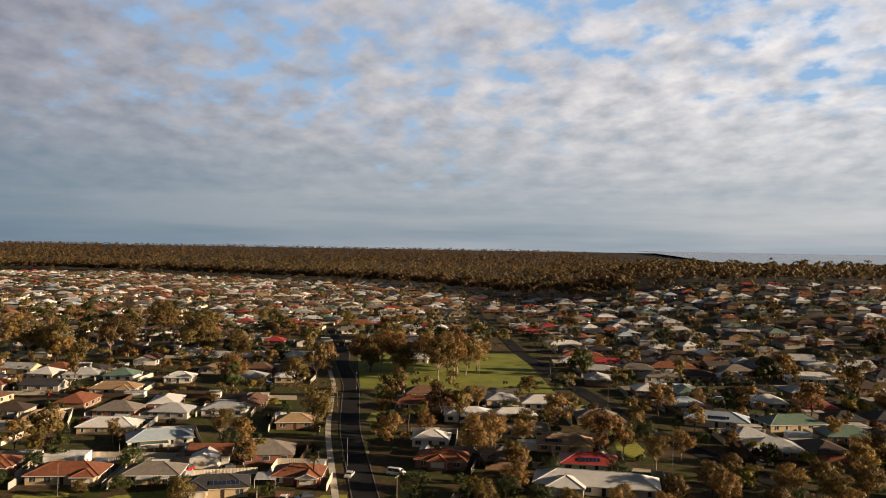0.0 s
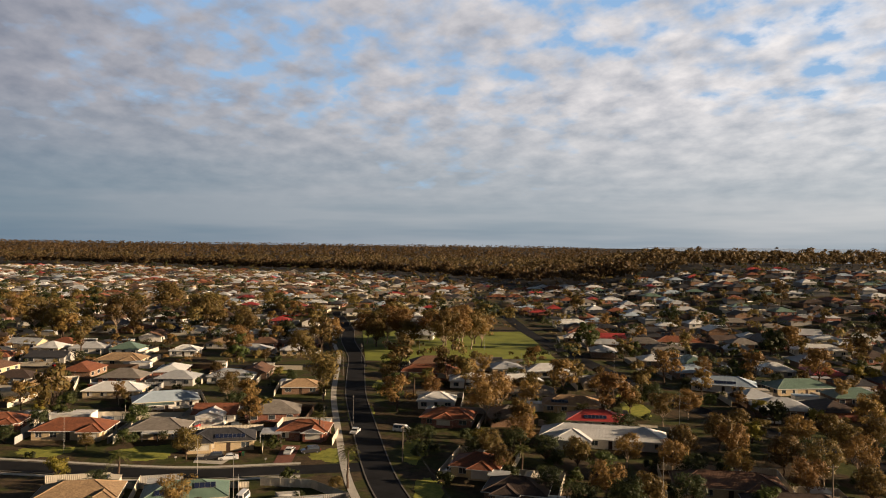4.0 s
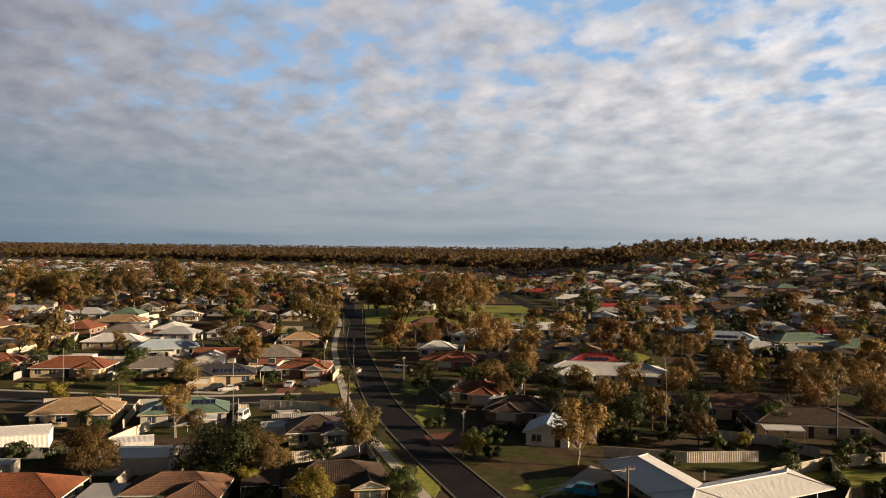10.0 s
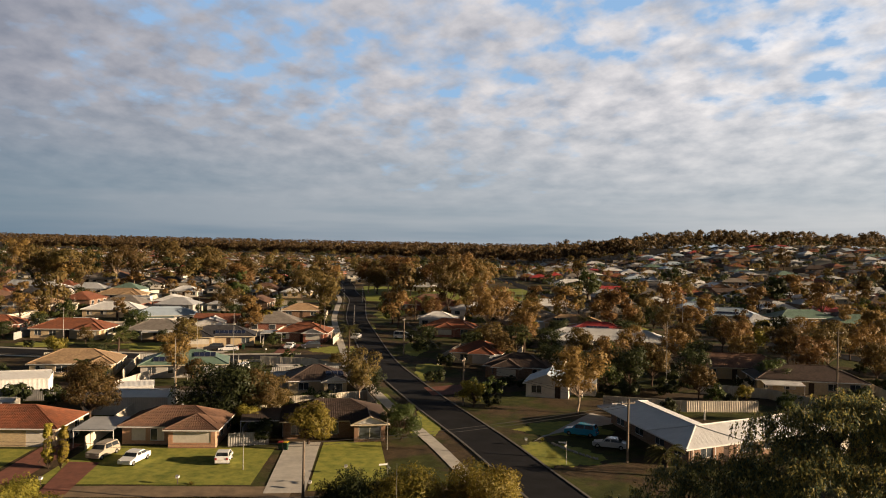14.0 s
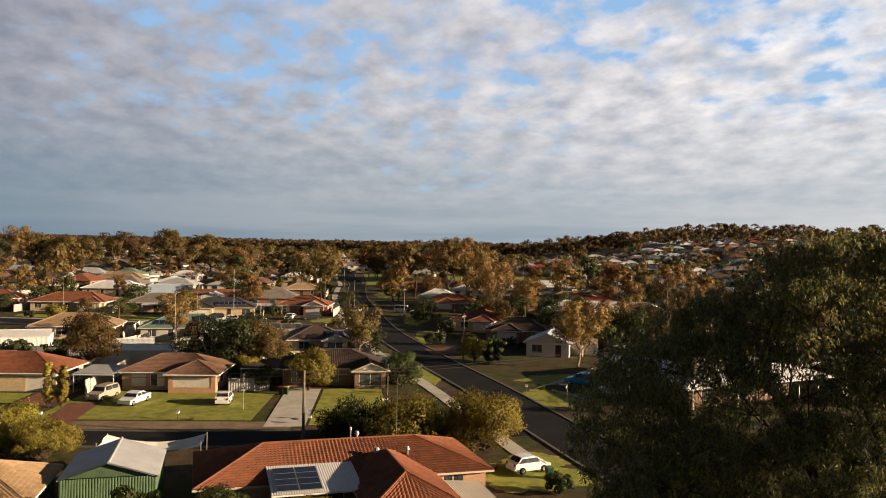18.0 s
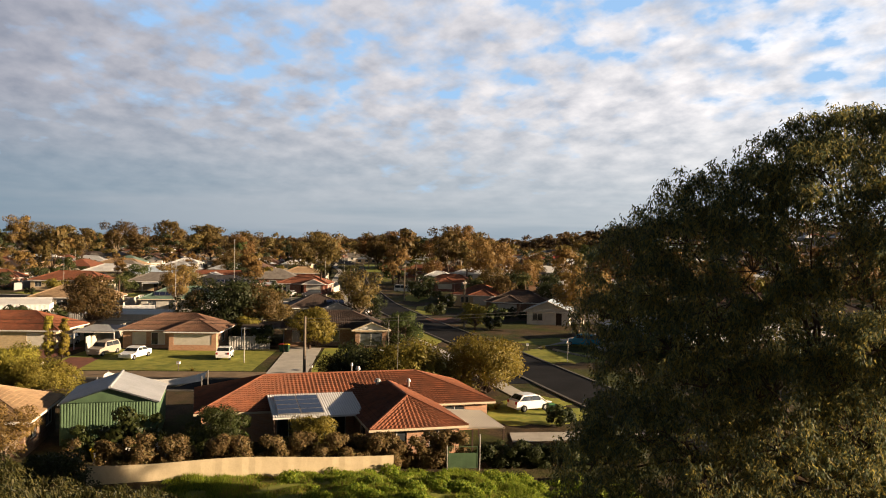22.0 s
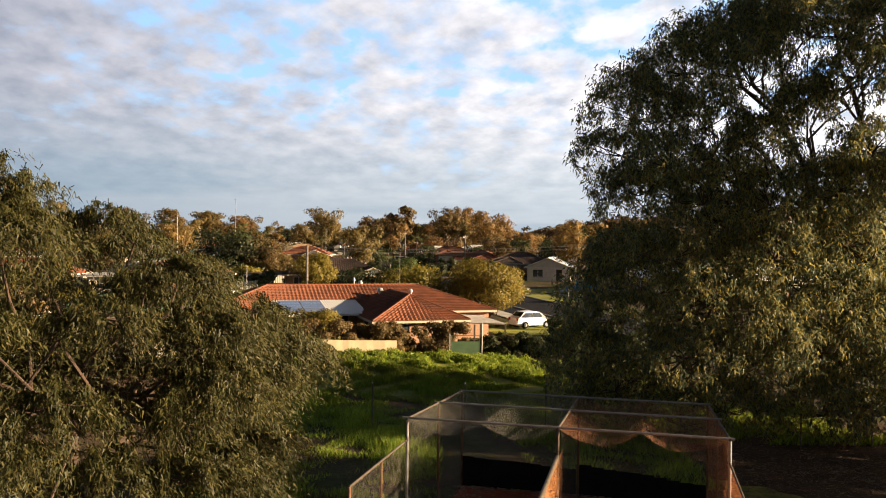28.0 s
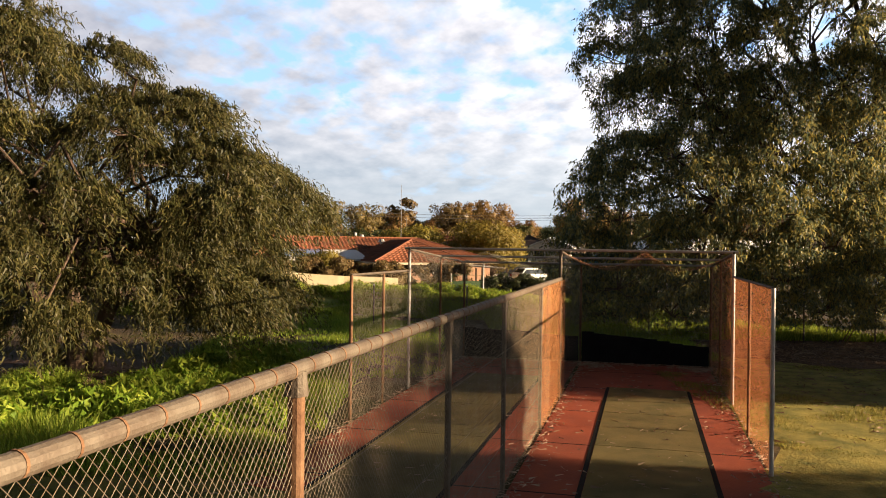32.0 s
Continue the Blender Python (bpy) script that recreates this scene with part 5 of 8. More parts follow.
# ---- the two trees by the nets ----
def big_gum():
    rng = np.random.default_rng(11)
    g = thing("eucalyptus", "large spreading gum tree with dense dark hanging leaves", "tree", on_ground(17.4, 36.0, 0, -1.1) @ Matrix.Scale(1.125, 4))
    # reach of the crown on its wide side, by height: a heavy skirt, a waist, and an umbrella of boughs on top
    levels = (1.5, 3.0, 5.0, 7.2, 8.6, 9.8, 11.2, 13.0, 14.0, 14.8, 15.6, 16.6, 17.4, 18.2, 19.1, 20.0)
    wide = (13.8, 14.6, 14.8, 14.2, 11.8, 12.2, 13.2, 13.2, 12.8, 11.7, 10.8, 9.9, 8.2, 6.5, 4.7, 2.0)
    axis = 3.0
    lobes = []
    tries = 0
    while len(lobes) < 175 and tries < 30000:
        tries += 1
        z, a = rng.uniform(1.6, 18.9), rng.uniform(0, 2 * math.pi)
        reach = np.interp(z + 0.6, levels, wide) - 1.7
        if math.cos(a) > 0:
            reach = min(reach, 6.5 if z > 9 else 4.5)
        x, y = axis + math.cos(a) * reach, math.sin(a) * 0.66 * min(reach, 9.5)
        gap = 10.3 < z < 13.0 and -6.0 < x < 8
        if y > 1.6 or (gap and rng.random() < 0.965) or (z < 10.3 and (x > 2.5 or y > 2.5)):
            continue
        if z < 11:
            y += (x + 5.0) * 0.42      # the skirt falls back on its sunny side
        if y > 0.4:
            continue
        c = np.array((x, y, z))
        if any(np.linalg.norm(c - o[0]) < 1.75 for o in lobes):
            continue
        lobes.append((c, rng.uniform(1.45, 2.2, 3) * np.array((1.0, 1.0, 0.78)) * (0.7 if gap else 1.0)))
    for x, z in itertools.product((-5.0, -2.2, 0.6, 3.4, 6.0), (2.4, 4.6, 6.8, 8.8, 10.0)):
        lobes.append((np.array((x + rng.normal() * 0.5, 1.5 + rng.normal() * 0.6, z)), rng.uniform(1.6, 2.1, 3)))
    wood = Shape()
    fork = Vector((3.8, 0.6, 3.6))
    limb(wood, rng, (4.6, 1.0, 0.5), fork, 0.62, 0.5, 0.03, 4, 12)
    mains = [Vector(q) for q in ((-6.5, 0.0, 11.6), (-3.6, 0.6, 15.6), (0.8, 1.2, 17.4), (5.5, 0.0, 15.4), (-6.5, -1.5, 6.2), (-1.0, -3.4, 5.4), (7.0, 1.0, 10.5), (-2.5, 3.0, 13.0))]
    for q in mains:
        limb(wood, rng, fork, q, 0.20, 0.06, 0.045, 9, 9)
    tips, ways = [], []
    for c, r in lobes:
        end = Vector(c)
        main = min(mains, key=lambda q: (q - end).length)
        root = fork.lerp(main, rng.uniform(0.5, 0.95))
        limb(wood, rng, root, end, 0.06, 0.018, 0.07, 6, 6)
        d = rng.normal(size=(160, 3))
        d /= np.linalg.norm(d, axis=1, keepdims=True)
        d[:, 2] = np.where(d[:, 2] < -0.55, -d[:, 2], d[:, 2])
        swell = 1 + 0.22 * np.sin(d[:, 0] * 5 + c[2]) * np.cos(d[:, 1] * 6 + c[0])
        at = c + d * r * (rng.uniform(0.80, 1.0, 160) * swell)[:, None]
        tips.append(at)
        ways.append(d)
        for q in at[::16]:
            limb(wood, rng, end, q, 0.026, 0.007, 0.18, 3, 4)
    part("trunk", wood, BARK, g, smooth=True)
    # each twig ends in a hanging tuft of narrow leaves
    tips, ways = np.concatenate(tips), np.concatenate(ways)
    per = 22
    n = len(tips) * per
    which = np.repeat(np.arange(len(tips)), per)
    spread = rng.normal(size=(n, 3)) * np.array((0.13, 0.13, 0.10))
    pts = tips[which] + spread
    pts[:, 2] -= np.abs(rng.normal(size=n)) * 0.16
    ax = spread * 2.4 + rng.normal(size=(n, 3)) * 0.35
    ax[:, 2] -= 0.8
    keep = pts[:, 2] > 1.5
    part("crown", leaf_mesh("crown", pts[keep], ax[keep], 0.18, 0.060, LEAF["bluegum"], rng, ways[which][keep] + np.array((0, 0, 0.15)), 0.26), None, g, "dense hanging blue-green leaves")


def weeping_tree():
    rng = np.random.default_rng(23)
    g = thing("peppermint_tree", "weeping peppermint tree with trailing narrow leaves", "tree", on_ground(-10.0, 21.6))
    wood = Shape()
    forks = []
    for a, (dx, dy) in enumerate(((-0.9, 0.1), (0.1, -0.3), (0.9, 0.3), (-0.3, 0.5))):
        top = Vector((dx * 1.9, dy * 2, 3.0 + 0.4 * a))
        limb(wood, rng, (dx * 0.5, dy * 0.5, -0.3), top, 0.30 - 0.03 * a, 0.18, 0.08, 5, 10)
        forks.append(top)
    # lumps over an uneven dome with dark gaps between them, and a skirt that hangs low save before the stems
    lumps = []
    tries = 0
    while len(lumps) < 64 and tries < 6000:
        tries += 1
        a = rng.uniform(-math.pi, math.pi)
        if len(lumps) < 40:
            e = rng.random() ** 0.5
            z = 9.2 - 4.8 * e ** 1.4
        else:
            e = rng.uniform(0.72, 0.97)
            z = rng.uniform(1.8, 3.6)
            if -2.1 < a < -1.2:
                continue
        rad = 6.3 * e
        c = np.array((rad * math.cos(a) - 0.8 + 0.25 * max(0.0, rad * math.sin(a)), rad * math.sin(a) * 0.95 - 2.2 + 0.30 * max(0.0, rad * math.cos(a)), z))
        c[2] += 0.13 * max(0.0, -c[0] - 0.5)
        if any(np.linalg.norm(c - o) < 1.62 for o in lumps):
            continue
        lumps.append(c)
    P, A, O = [], [], []
    for c in lumps:
        size = rng.uniform(0.8, 1.25)
        away = np.array((c[0] + 1.0, c[1] + 2.2))
        away /= np.linalg.norm(away) + 0.3
        hub = forks[int(rng.integers(4))]
        limb(wood, rng, hub, Vector(c), 0.07, 0.025, 0.14, 6, 6)
        for _ in range(int(26 * size)):
            d = rng.normal(size=3)
            d /= np.linalg.norm(d)
            d[2] = abs(d[2]) - 0.25
            t = c + d * np.array((1.15, 1.15, 0.8)) * size * rng.uniform(0.5, 1.0)
            if rng.random() < 0.35:
                limb(wood, rng, Vector(c), Vector(t), 0.022, 0.006, 0.16, 3, 4)
            # a spray: a few arching strings of leaves that part from one twig
            for _ in range(int(rng.integers(5, 10))):
                way = away * 0.35 + d[:2] * 0.75 + rng.normal(size=2) * 0.32
                reach, fall = rng.uniform(0.35, 0.95) * size, rng.uniform(0.25, 1.15) * size * (1.25 if c[2] < 5 else 1.0)
                k = int((reach + fall) / 0.045)
                u = np.linspace(0, 1, k)
                line = np.stack([t[0] + way[0] * reach * u, t[1] + way[1] * reach * u, t[2] + 0.22 * reach * u - fall * u ** 2.1], -1)
                line = line[line[:, 2] > 0.6]
                P.append(line + rng.normal(size=line.shape) * 0.055)
                ax = rng.normal(size=line.shape) * 0.42
                ax[:, 2] -= 0.75
                ax[:, :2] += way * 0.45
                A.append(ax)
                O.append(np.repeat(np.array([[d[0], d[1], d[2] + 0.25]]), len(line), axis=0))
    part("trunk", wood, BARK, g, smooth=True)
    inner = rng.normal(size=(46000, 3)) * np.array((2.7, 2.4, 1.4)) + np.array((-1.2, -1.3, 5.0))
    inner = inner[(inner[:, 2] > 3.2) & ((((inner - np.array((-1.7, -2.0, 2.5))) / np.array((5.4, 5.0, 4.8))) ** 2).sum(axis=1) < 1.0)]
    P.append(inner)
    A.append(rng.normal(size=inner.shape) * 0.6 - np.array((0, 0, 0.8)))
    O.append(inner - np.array((-1.2, -1.5, 3.6)))
    P, A, O = np.concatenate(P), np.concatenate(A), np.concatenate(O)
    part("crown", leaf_mesh("crown", P, A, 0.15, 0.034, LEAF["pepper"], rng, O, 0.3), None, g, "trailing narrow olive leaves")


big_gum()
weeping_tree()


def grass_field(name, boxes, n, blade, width, mat, label, seed, lean=0.5):
    """Blades over plan patches (x0, x1, y0, y1, weight)."""
    rng = np.random.default_rng(seed)
    area = np.array([(b[1] - b[0]) * (b[3] - b[2]) * b[4] for b in boxes])
    pick = rng.choice(len(boxes), n, p=area / area.sum())
    bx = np.array([b[:4] for b in boxes])[pick]
    x = bx[:, 0] + (bx[:, 1] - bx[:, 0]) * rng.random(n)
    y = bx[:, 2] + (bx[:, 3] - bx[:, 2]) * rng.random(n)
    wave = np.sin(x * 1.9 + np.sin(y * 1.3) * 2) * np.cos(y * 1.6 + np.sin(x * 0.9)) + 0.6 * np.sin(x * 0.7 + y * 0.5)
    keep = wave + rng.normal(size=n) * 0.35 > -0.35
    x, y, wave = x[keep], y[keep], wave[keep]
    n = len(x)
    z = np.array([ground_z(a, b) for a, b in zip(x, y)])
    size = blade * np.clip(0.55 + 0.45 * wave, 0.35, 1.4)
    ax = rng.normal(size=(n, 3)) * lean
    ax[:, 2] = np.abs(ax[:, 2]) + 0.75
    ax /= np.linalg.norm(ax, axis=1, keepdims=True)
    pts = np.stack([x, y, z], -1) + ax * (size * 0.42)[:, None]
    side = np.cross(ax, rng.normal(size=(n, 3)))
    side /= np.linalg.norm(side, axis=1, keepdims=True)
    v = np.empty((n, 3, 3), dtype=np.float32)
    base = np.stack([x, y, z - 0.02], -1)
    v[:, 0], v[:, 1], v[:, 2] = base - side * width, base + side * width, base + ax * size[:, None]
    me = bpy.data.meshes.new(name)
    me.vertices.add(n * 3)
    me.vertices.foreach_set("co", v.ravel())
    me.loops.add(n * 3)
    me.loops.foreach_set("vertex_index", np.arange(n * 3, dtype=np.int32))
    me.polygons.add(n)
    me.polygons.foreach_set("loop_start", np.arange(0, n * 3, 3, dtype=np.int32))
    me.polygons.foreach_set("loop_total", np.full(n, 3, dtype=np.int32))
    me.materials.append(mat)
    me.update(calc_edges=True)
    solo(name, me, None, label, "grass", kind="stuff")


grass_field("long_grass", [(-11, -2.2, 11.5, 21, 1.0), (-8, 0.0, 21, 44, 0.6), (-9, 7, 41, 51, 0.6), (3, 9, 25, 42, 0.5)], 110000, 0.46, 0.016, LEAF["grass"], "bright green long grass and weeds", 3)
grass_field("dry_grass", [(-12, 4, 42, 49.5, 1.0)], 45000, 0.40, 0.022, LEAF["weed"], "dry straw-coloured weeds on the bank", 4)
grass_field("short_grass", [(-12, -3.0, 4, 14.5, 1.0), (6.0, 17, 6, 24, 1.0)], 170000, 0.11, 0.014, LEAF["turf"], "short dry mown grass", 6)
grass_field("long_grass", [(2, 12, 31, 50, 0.7), (-16, 6, 38, 51.5, 1.0), (10, 18, 31, 40, 0.5)], 120000, 0.50, 0.030, LEAF["grass"], "bright green long grass and weeds", 8)


def weeds(label, boxes, clumps, n, seed):
    """Low leafy weeds in uneven clumps over plan patches (x0, x1, y0, y1)."""
    rng = np.random.default_rng(seed)
    made = []
    for _ in range(clumps):
        b = boxes[int(rng.integers(len(boxes)))]
        x, y, r = rng.uniform(b[0], b[1]), rng.uniform(b[2], b[3]), rng.uniform(0.22, 0.62)
        made.append(((x, y, ground_z(x, y) + r * 0.35), (r * 1.2, r, r * rng.uniform(0.5, 0.9))))
    pts, d, _ = clump_points(rng, made, n, 0.45)
    low = np.array([ground_z(a, b) for a, b in pts[:, :2]]) + 0.02
    keep = pts[:, 2] > low
    ax = rng.normal(size=pts.shape) * 0.7 + np.array((0, 0, 0.7))
    solo("weeds", leaf_mesh("weeds", pts[keep], ax[keep], 0.20, 0.085, LEAF["grass"], rng, d[keep] + np.array((0, 0, 0.3)), 0.4), None, label, "weeds", kind="stuff")


weeds("clumps of bright green leafy weeds on the bank", [(-9, 5, 45.5, 51), (-7, 4, 43.5, 47), (3, 10, 44, 51), (6, 12, 36, 44)], 170, 42000, 81)
weeds("leafy green weeds beside the weeping tree", [(-9.5, -4.2, 14.2, 18.5), (-7.0, -3.2, 15, 24)], 90, 34000, 82)


def litter(n, cx, cy, rx, ry, seed, label):
    rng = np.random.default_rng(seed)
    q = rng.normal(size=(n, 2)) * np.array((rx, ry)) + np.array((cx, cy))
    pts = np.stack([q[:, 0], q[:, 1], np.array([ground_z(a, b) for a, b in q]) + 0.05], -1)
    ax = rng.normal(size=(n, 3))
    ax[:, 2] *= 0.15
    solo("leaf_litter", leaf_mesh("leaf_litter", pts, ax, 0.16, 0.03, LITTER, rng), None, label, "leaf litter", kind="stuff")


LITTER = surface("fallen_bark", (0.30, 0.21, 0.14), (0.16, 0.10, 0.065), 0.85)
litter(5000, 14, 27, 4.5, 2.2, 71, "fallen bark and dry leaves under the gum")
litter(2500, -10, 18, 3.5, 2.2, 72, "fallen twigs and leaves under the weeping tree")
litter(900, 10.5, 19, 2.5, 3.0, 73, "dry leaves scattered on the mown grass")
litter(900, -7, 12, 3.0, 2.0, 74, "dry leaves scattered on the mown grass")


def boundary_fence():
    f = thing("chain_link_fence", "sagging chain-link fence on steel posts behind the nets", "fence")
    line = [(-2.9, 33.3), (1.0, 33.4), (4.4, 33.4), (6.8, 33.4), (8.6, 33.2)]
    for x, y in line + [(11.2, 31.6), (13.8, 30.4), (16.8, 30.9), (20.5, 31.4)]:
        z = ground_z(x, y)
        p = part("post", Shape().tube((x, y, z - 0.3), (x, y, z + 1.9), 0.03, 0.03, 8), PIPE, f)
        part("post_cap", Shape().tube((x, y, z + 1.88), (x, y, z + 1.94), 0.036, 0.02, 8), GALV, p)
    for a, b in zip(line, line[1:]):
        w = Shape()
        z = ground_z(*a)
        chain_link(w, a, b, z + 0.05, z + 1.35, 0.11, 0.0032)
        part("chain_link_mesh", w, CHAIN, f, kind="stuff")
    for z in (0.1, 0.7, 1.35):
        part("strain_wire", Shape().path([(x, y, ground_z(x, y) + z) for x, y in line], 0.006), CHAIN, f)
    for dx in (0.0, 0.16):
        part("brace", Shape().tube((15.2 + dx, 30.4, -0.2), (16.4 + dx, 30.8, 1.5), 0.022, 0.022, 6), RUST, f)


boundary_fence()

# ---- the houses near by ----
W, B, S = "window", "blind", "shutter"
# the terracotta house behind the hedge, with its patio and solar panels
def corner_house():
    h = build_house(-10.2, 60.6, 17.0, 15.0, 9.7, "terracotta", "salmon", "hip", 18.7, 2.35, tiles=False, label="brick house with a terracotta tile hip roof", front=[(0.8, 2.0, 0.8, 2.0, W), (5.4, 7.2, 0.0, 2.1, "slider"), (8.0, 10.6, 0.0, 2.1, "slider")], trim=CREAM_PAINT, vent=False)
    for c in [o for o in h.children if o.name.startswith(("roof", "gutter"))]:
        for k in list(c.children):
            bpy.data.objects.remove(k)
        bpy.data.objects.remove(c)
    wall, roof = WALLS["salmon"], ROOFS["terracotta"]
    add_wall(h, (7.5, 0), (14.6, 0), -0.6, 2.35, [(3.5, 5.2, 0.8, 2.05, W)], wall)
    add_wall(h, (14.6, 0.22), (14.6, 9.7), -0.6, 2.35, [(2.0, 3.6, 0.8, 2.05, W)], wall)
    add_wall(h, (14.6, 9.7), (7.5, 9.7), -0.6, 2.35, [], wall)
    add_roof(h, -8.0, 15.1, -0.45, 10.2, 2.35, 18.7, "hip", roof, wall, True, "x", CREAM_PAINT)
    # the wing that comes forward at the right
    a, b, f = 3.75, 9.7, -7.7
    add_wall(h, (a, f), (b, f), -0.6, 2.35, [(0.8, 2.2, 0.8, 2.05, W), (3.8, 5.2, 0.8, 2.05, W)], wall)
    add_wall(h, (b, f + 0.22), (b, 0), -0.6, 2.35, [(2.0, 3.6, 0.8, 2.05, W)], wall)
    add_wall(h, (a, 0), (a, f + 0.22), -0.6, 2.35, [(2.5, 4.2, 0.0, 2.1, "slider")], wall)
    add_roof(h, a - 0.5, b + 0.5, f - 0.5, 5.0, 2.356, 24, "hip", roof, wall, True, "y", CREAM_PAINT)
    # lean-to beside the wing
    s = Shape()
    pl = [(b + 0.5, f - 0.4, 2.15), (b + 3.4, f - 0.2, 2.0), (b + 3.6, f + 5.6, 2.05), (b + 0.5, f + 5.6, 2.3)]
    s.face(pl, [(0, 0), (2.9, 0), (2.9, 5), (0, 5)])
    s.face([(p[0], p[1], p[2] - 0.07) for p in pl][::-1], [(0, 0)] * 4)
    part("lean_to_roof", s, ROOFS["cream"], h)
    for q in ((b + 0.9, f - 0.3), (b + 3.3, f - 0.1), (b + 3.4, f + 5.4)):
        part("post", Shape().box(q[0] - 0.05, q[0] + 0.05, q[1] - 0.05, q[1] + 0.05, -0.3, 2.0), DOOR_DARK, h)
    # white patio roof with the panels
    p0, p1, q0, q1 = -2.7, 3.9, -3.6, 1.7
    s = Shape()
    pl = [(p0, q0, 2.50), (p1, q0, 2.50), (p1, q1, 3.15), (p0, q1, 3.15)]
    s.face(pl, [(0, 0), (7, 0), (7, 5), (0, 5)])
    s.face([(q[0], q[1], q[2] - 0.08) for q in pl][::-1], [(0, 0)] * 4)
    part("patio_roof", s, ROOFS["white"], h)
    part("patio_beam", Shape().box(p0, p1, q0 - 0.03, q0 + 0.04, 2.36, 2.47), WHITE_PAINT, h)
    for px_ in (p0 + 0.1, 0.6, p1 - 0.1):
        part("post", Shape().box(px_ - 0.045, px_ + 0.045, q0, q0 + 0.09, -0.3, 2.35), DOOR_DARK, h)
    panel_row(h, -2.3, q0 + 0.35, 2.60, 7.0, 2, 4, 1.62, 1.02)
    for (vx, vy, vz, r) in ((5.2, 6.2, 3.9, 0.16), (6.0, 2.0, 3.5, 0.22), (8.6, 2.2, 3.4, 0.14), (4.8, 7.0, 4.1, 0.09)):
        v = part("roof_vent", Shape().tube((vx, vy, vz - 0.6), (vx, vy, vz + 0.35), r * 0.7, r * 0.7, 10), GALV, h, "galvanised roof vent")
        part("vent_cap", Shape().tube((vx, vy, vz + 0.3), (vx, vy, vz + 0.55), r * 1.4, r * 0.8, 10), GALV, v)
    part("aerial", Shape().tube((8.6, 6.0, 3.0), (8.6, 6.0, 8.8), 0.025, 0.015, 6), GALV, h, "thin metal mast")


corner_house()
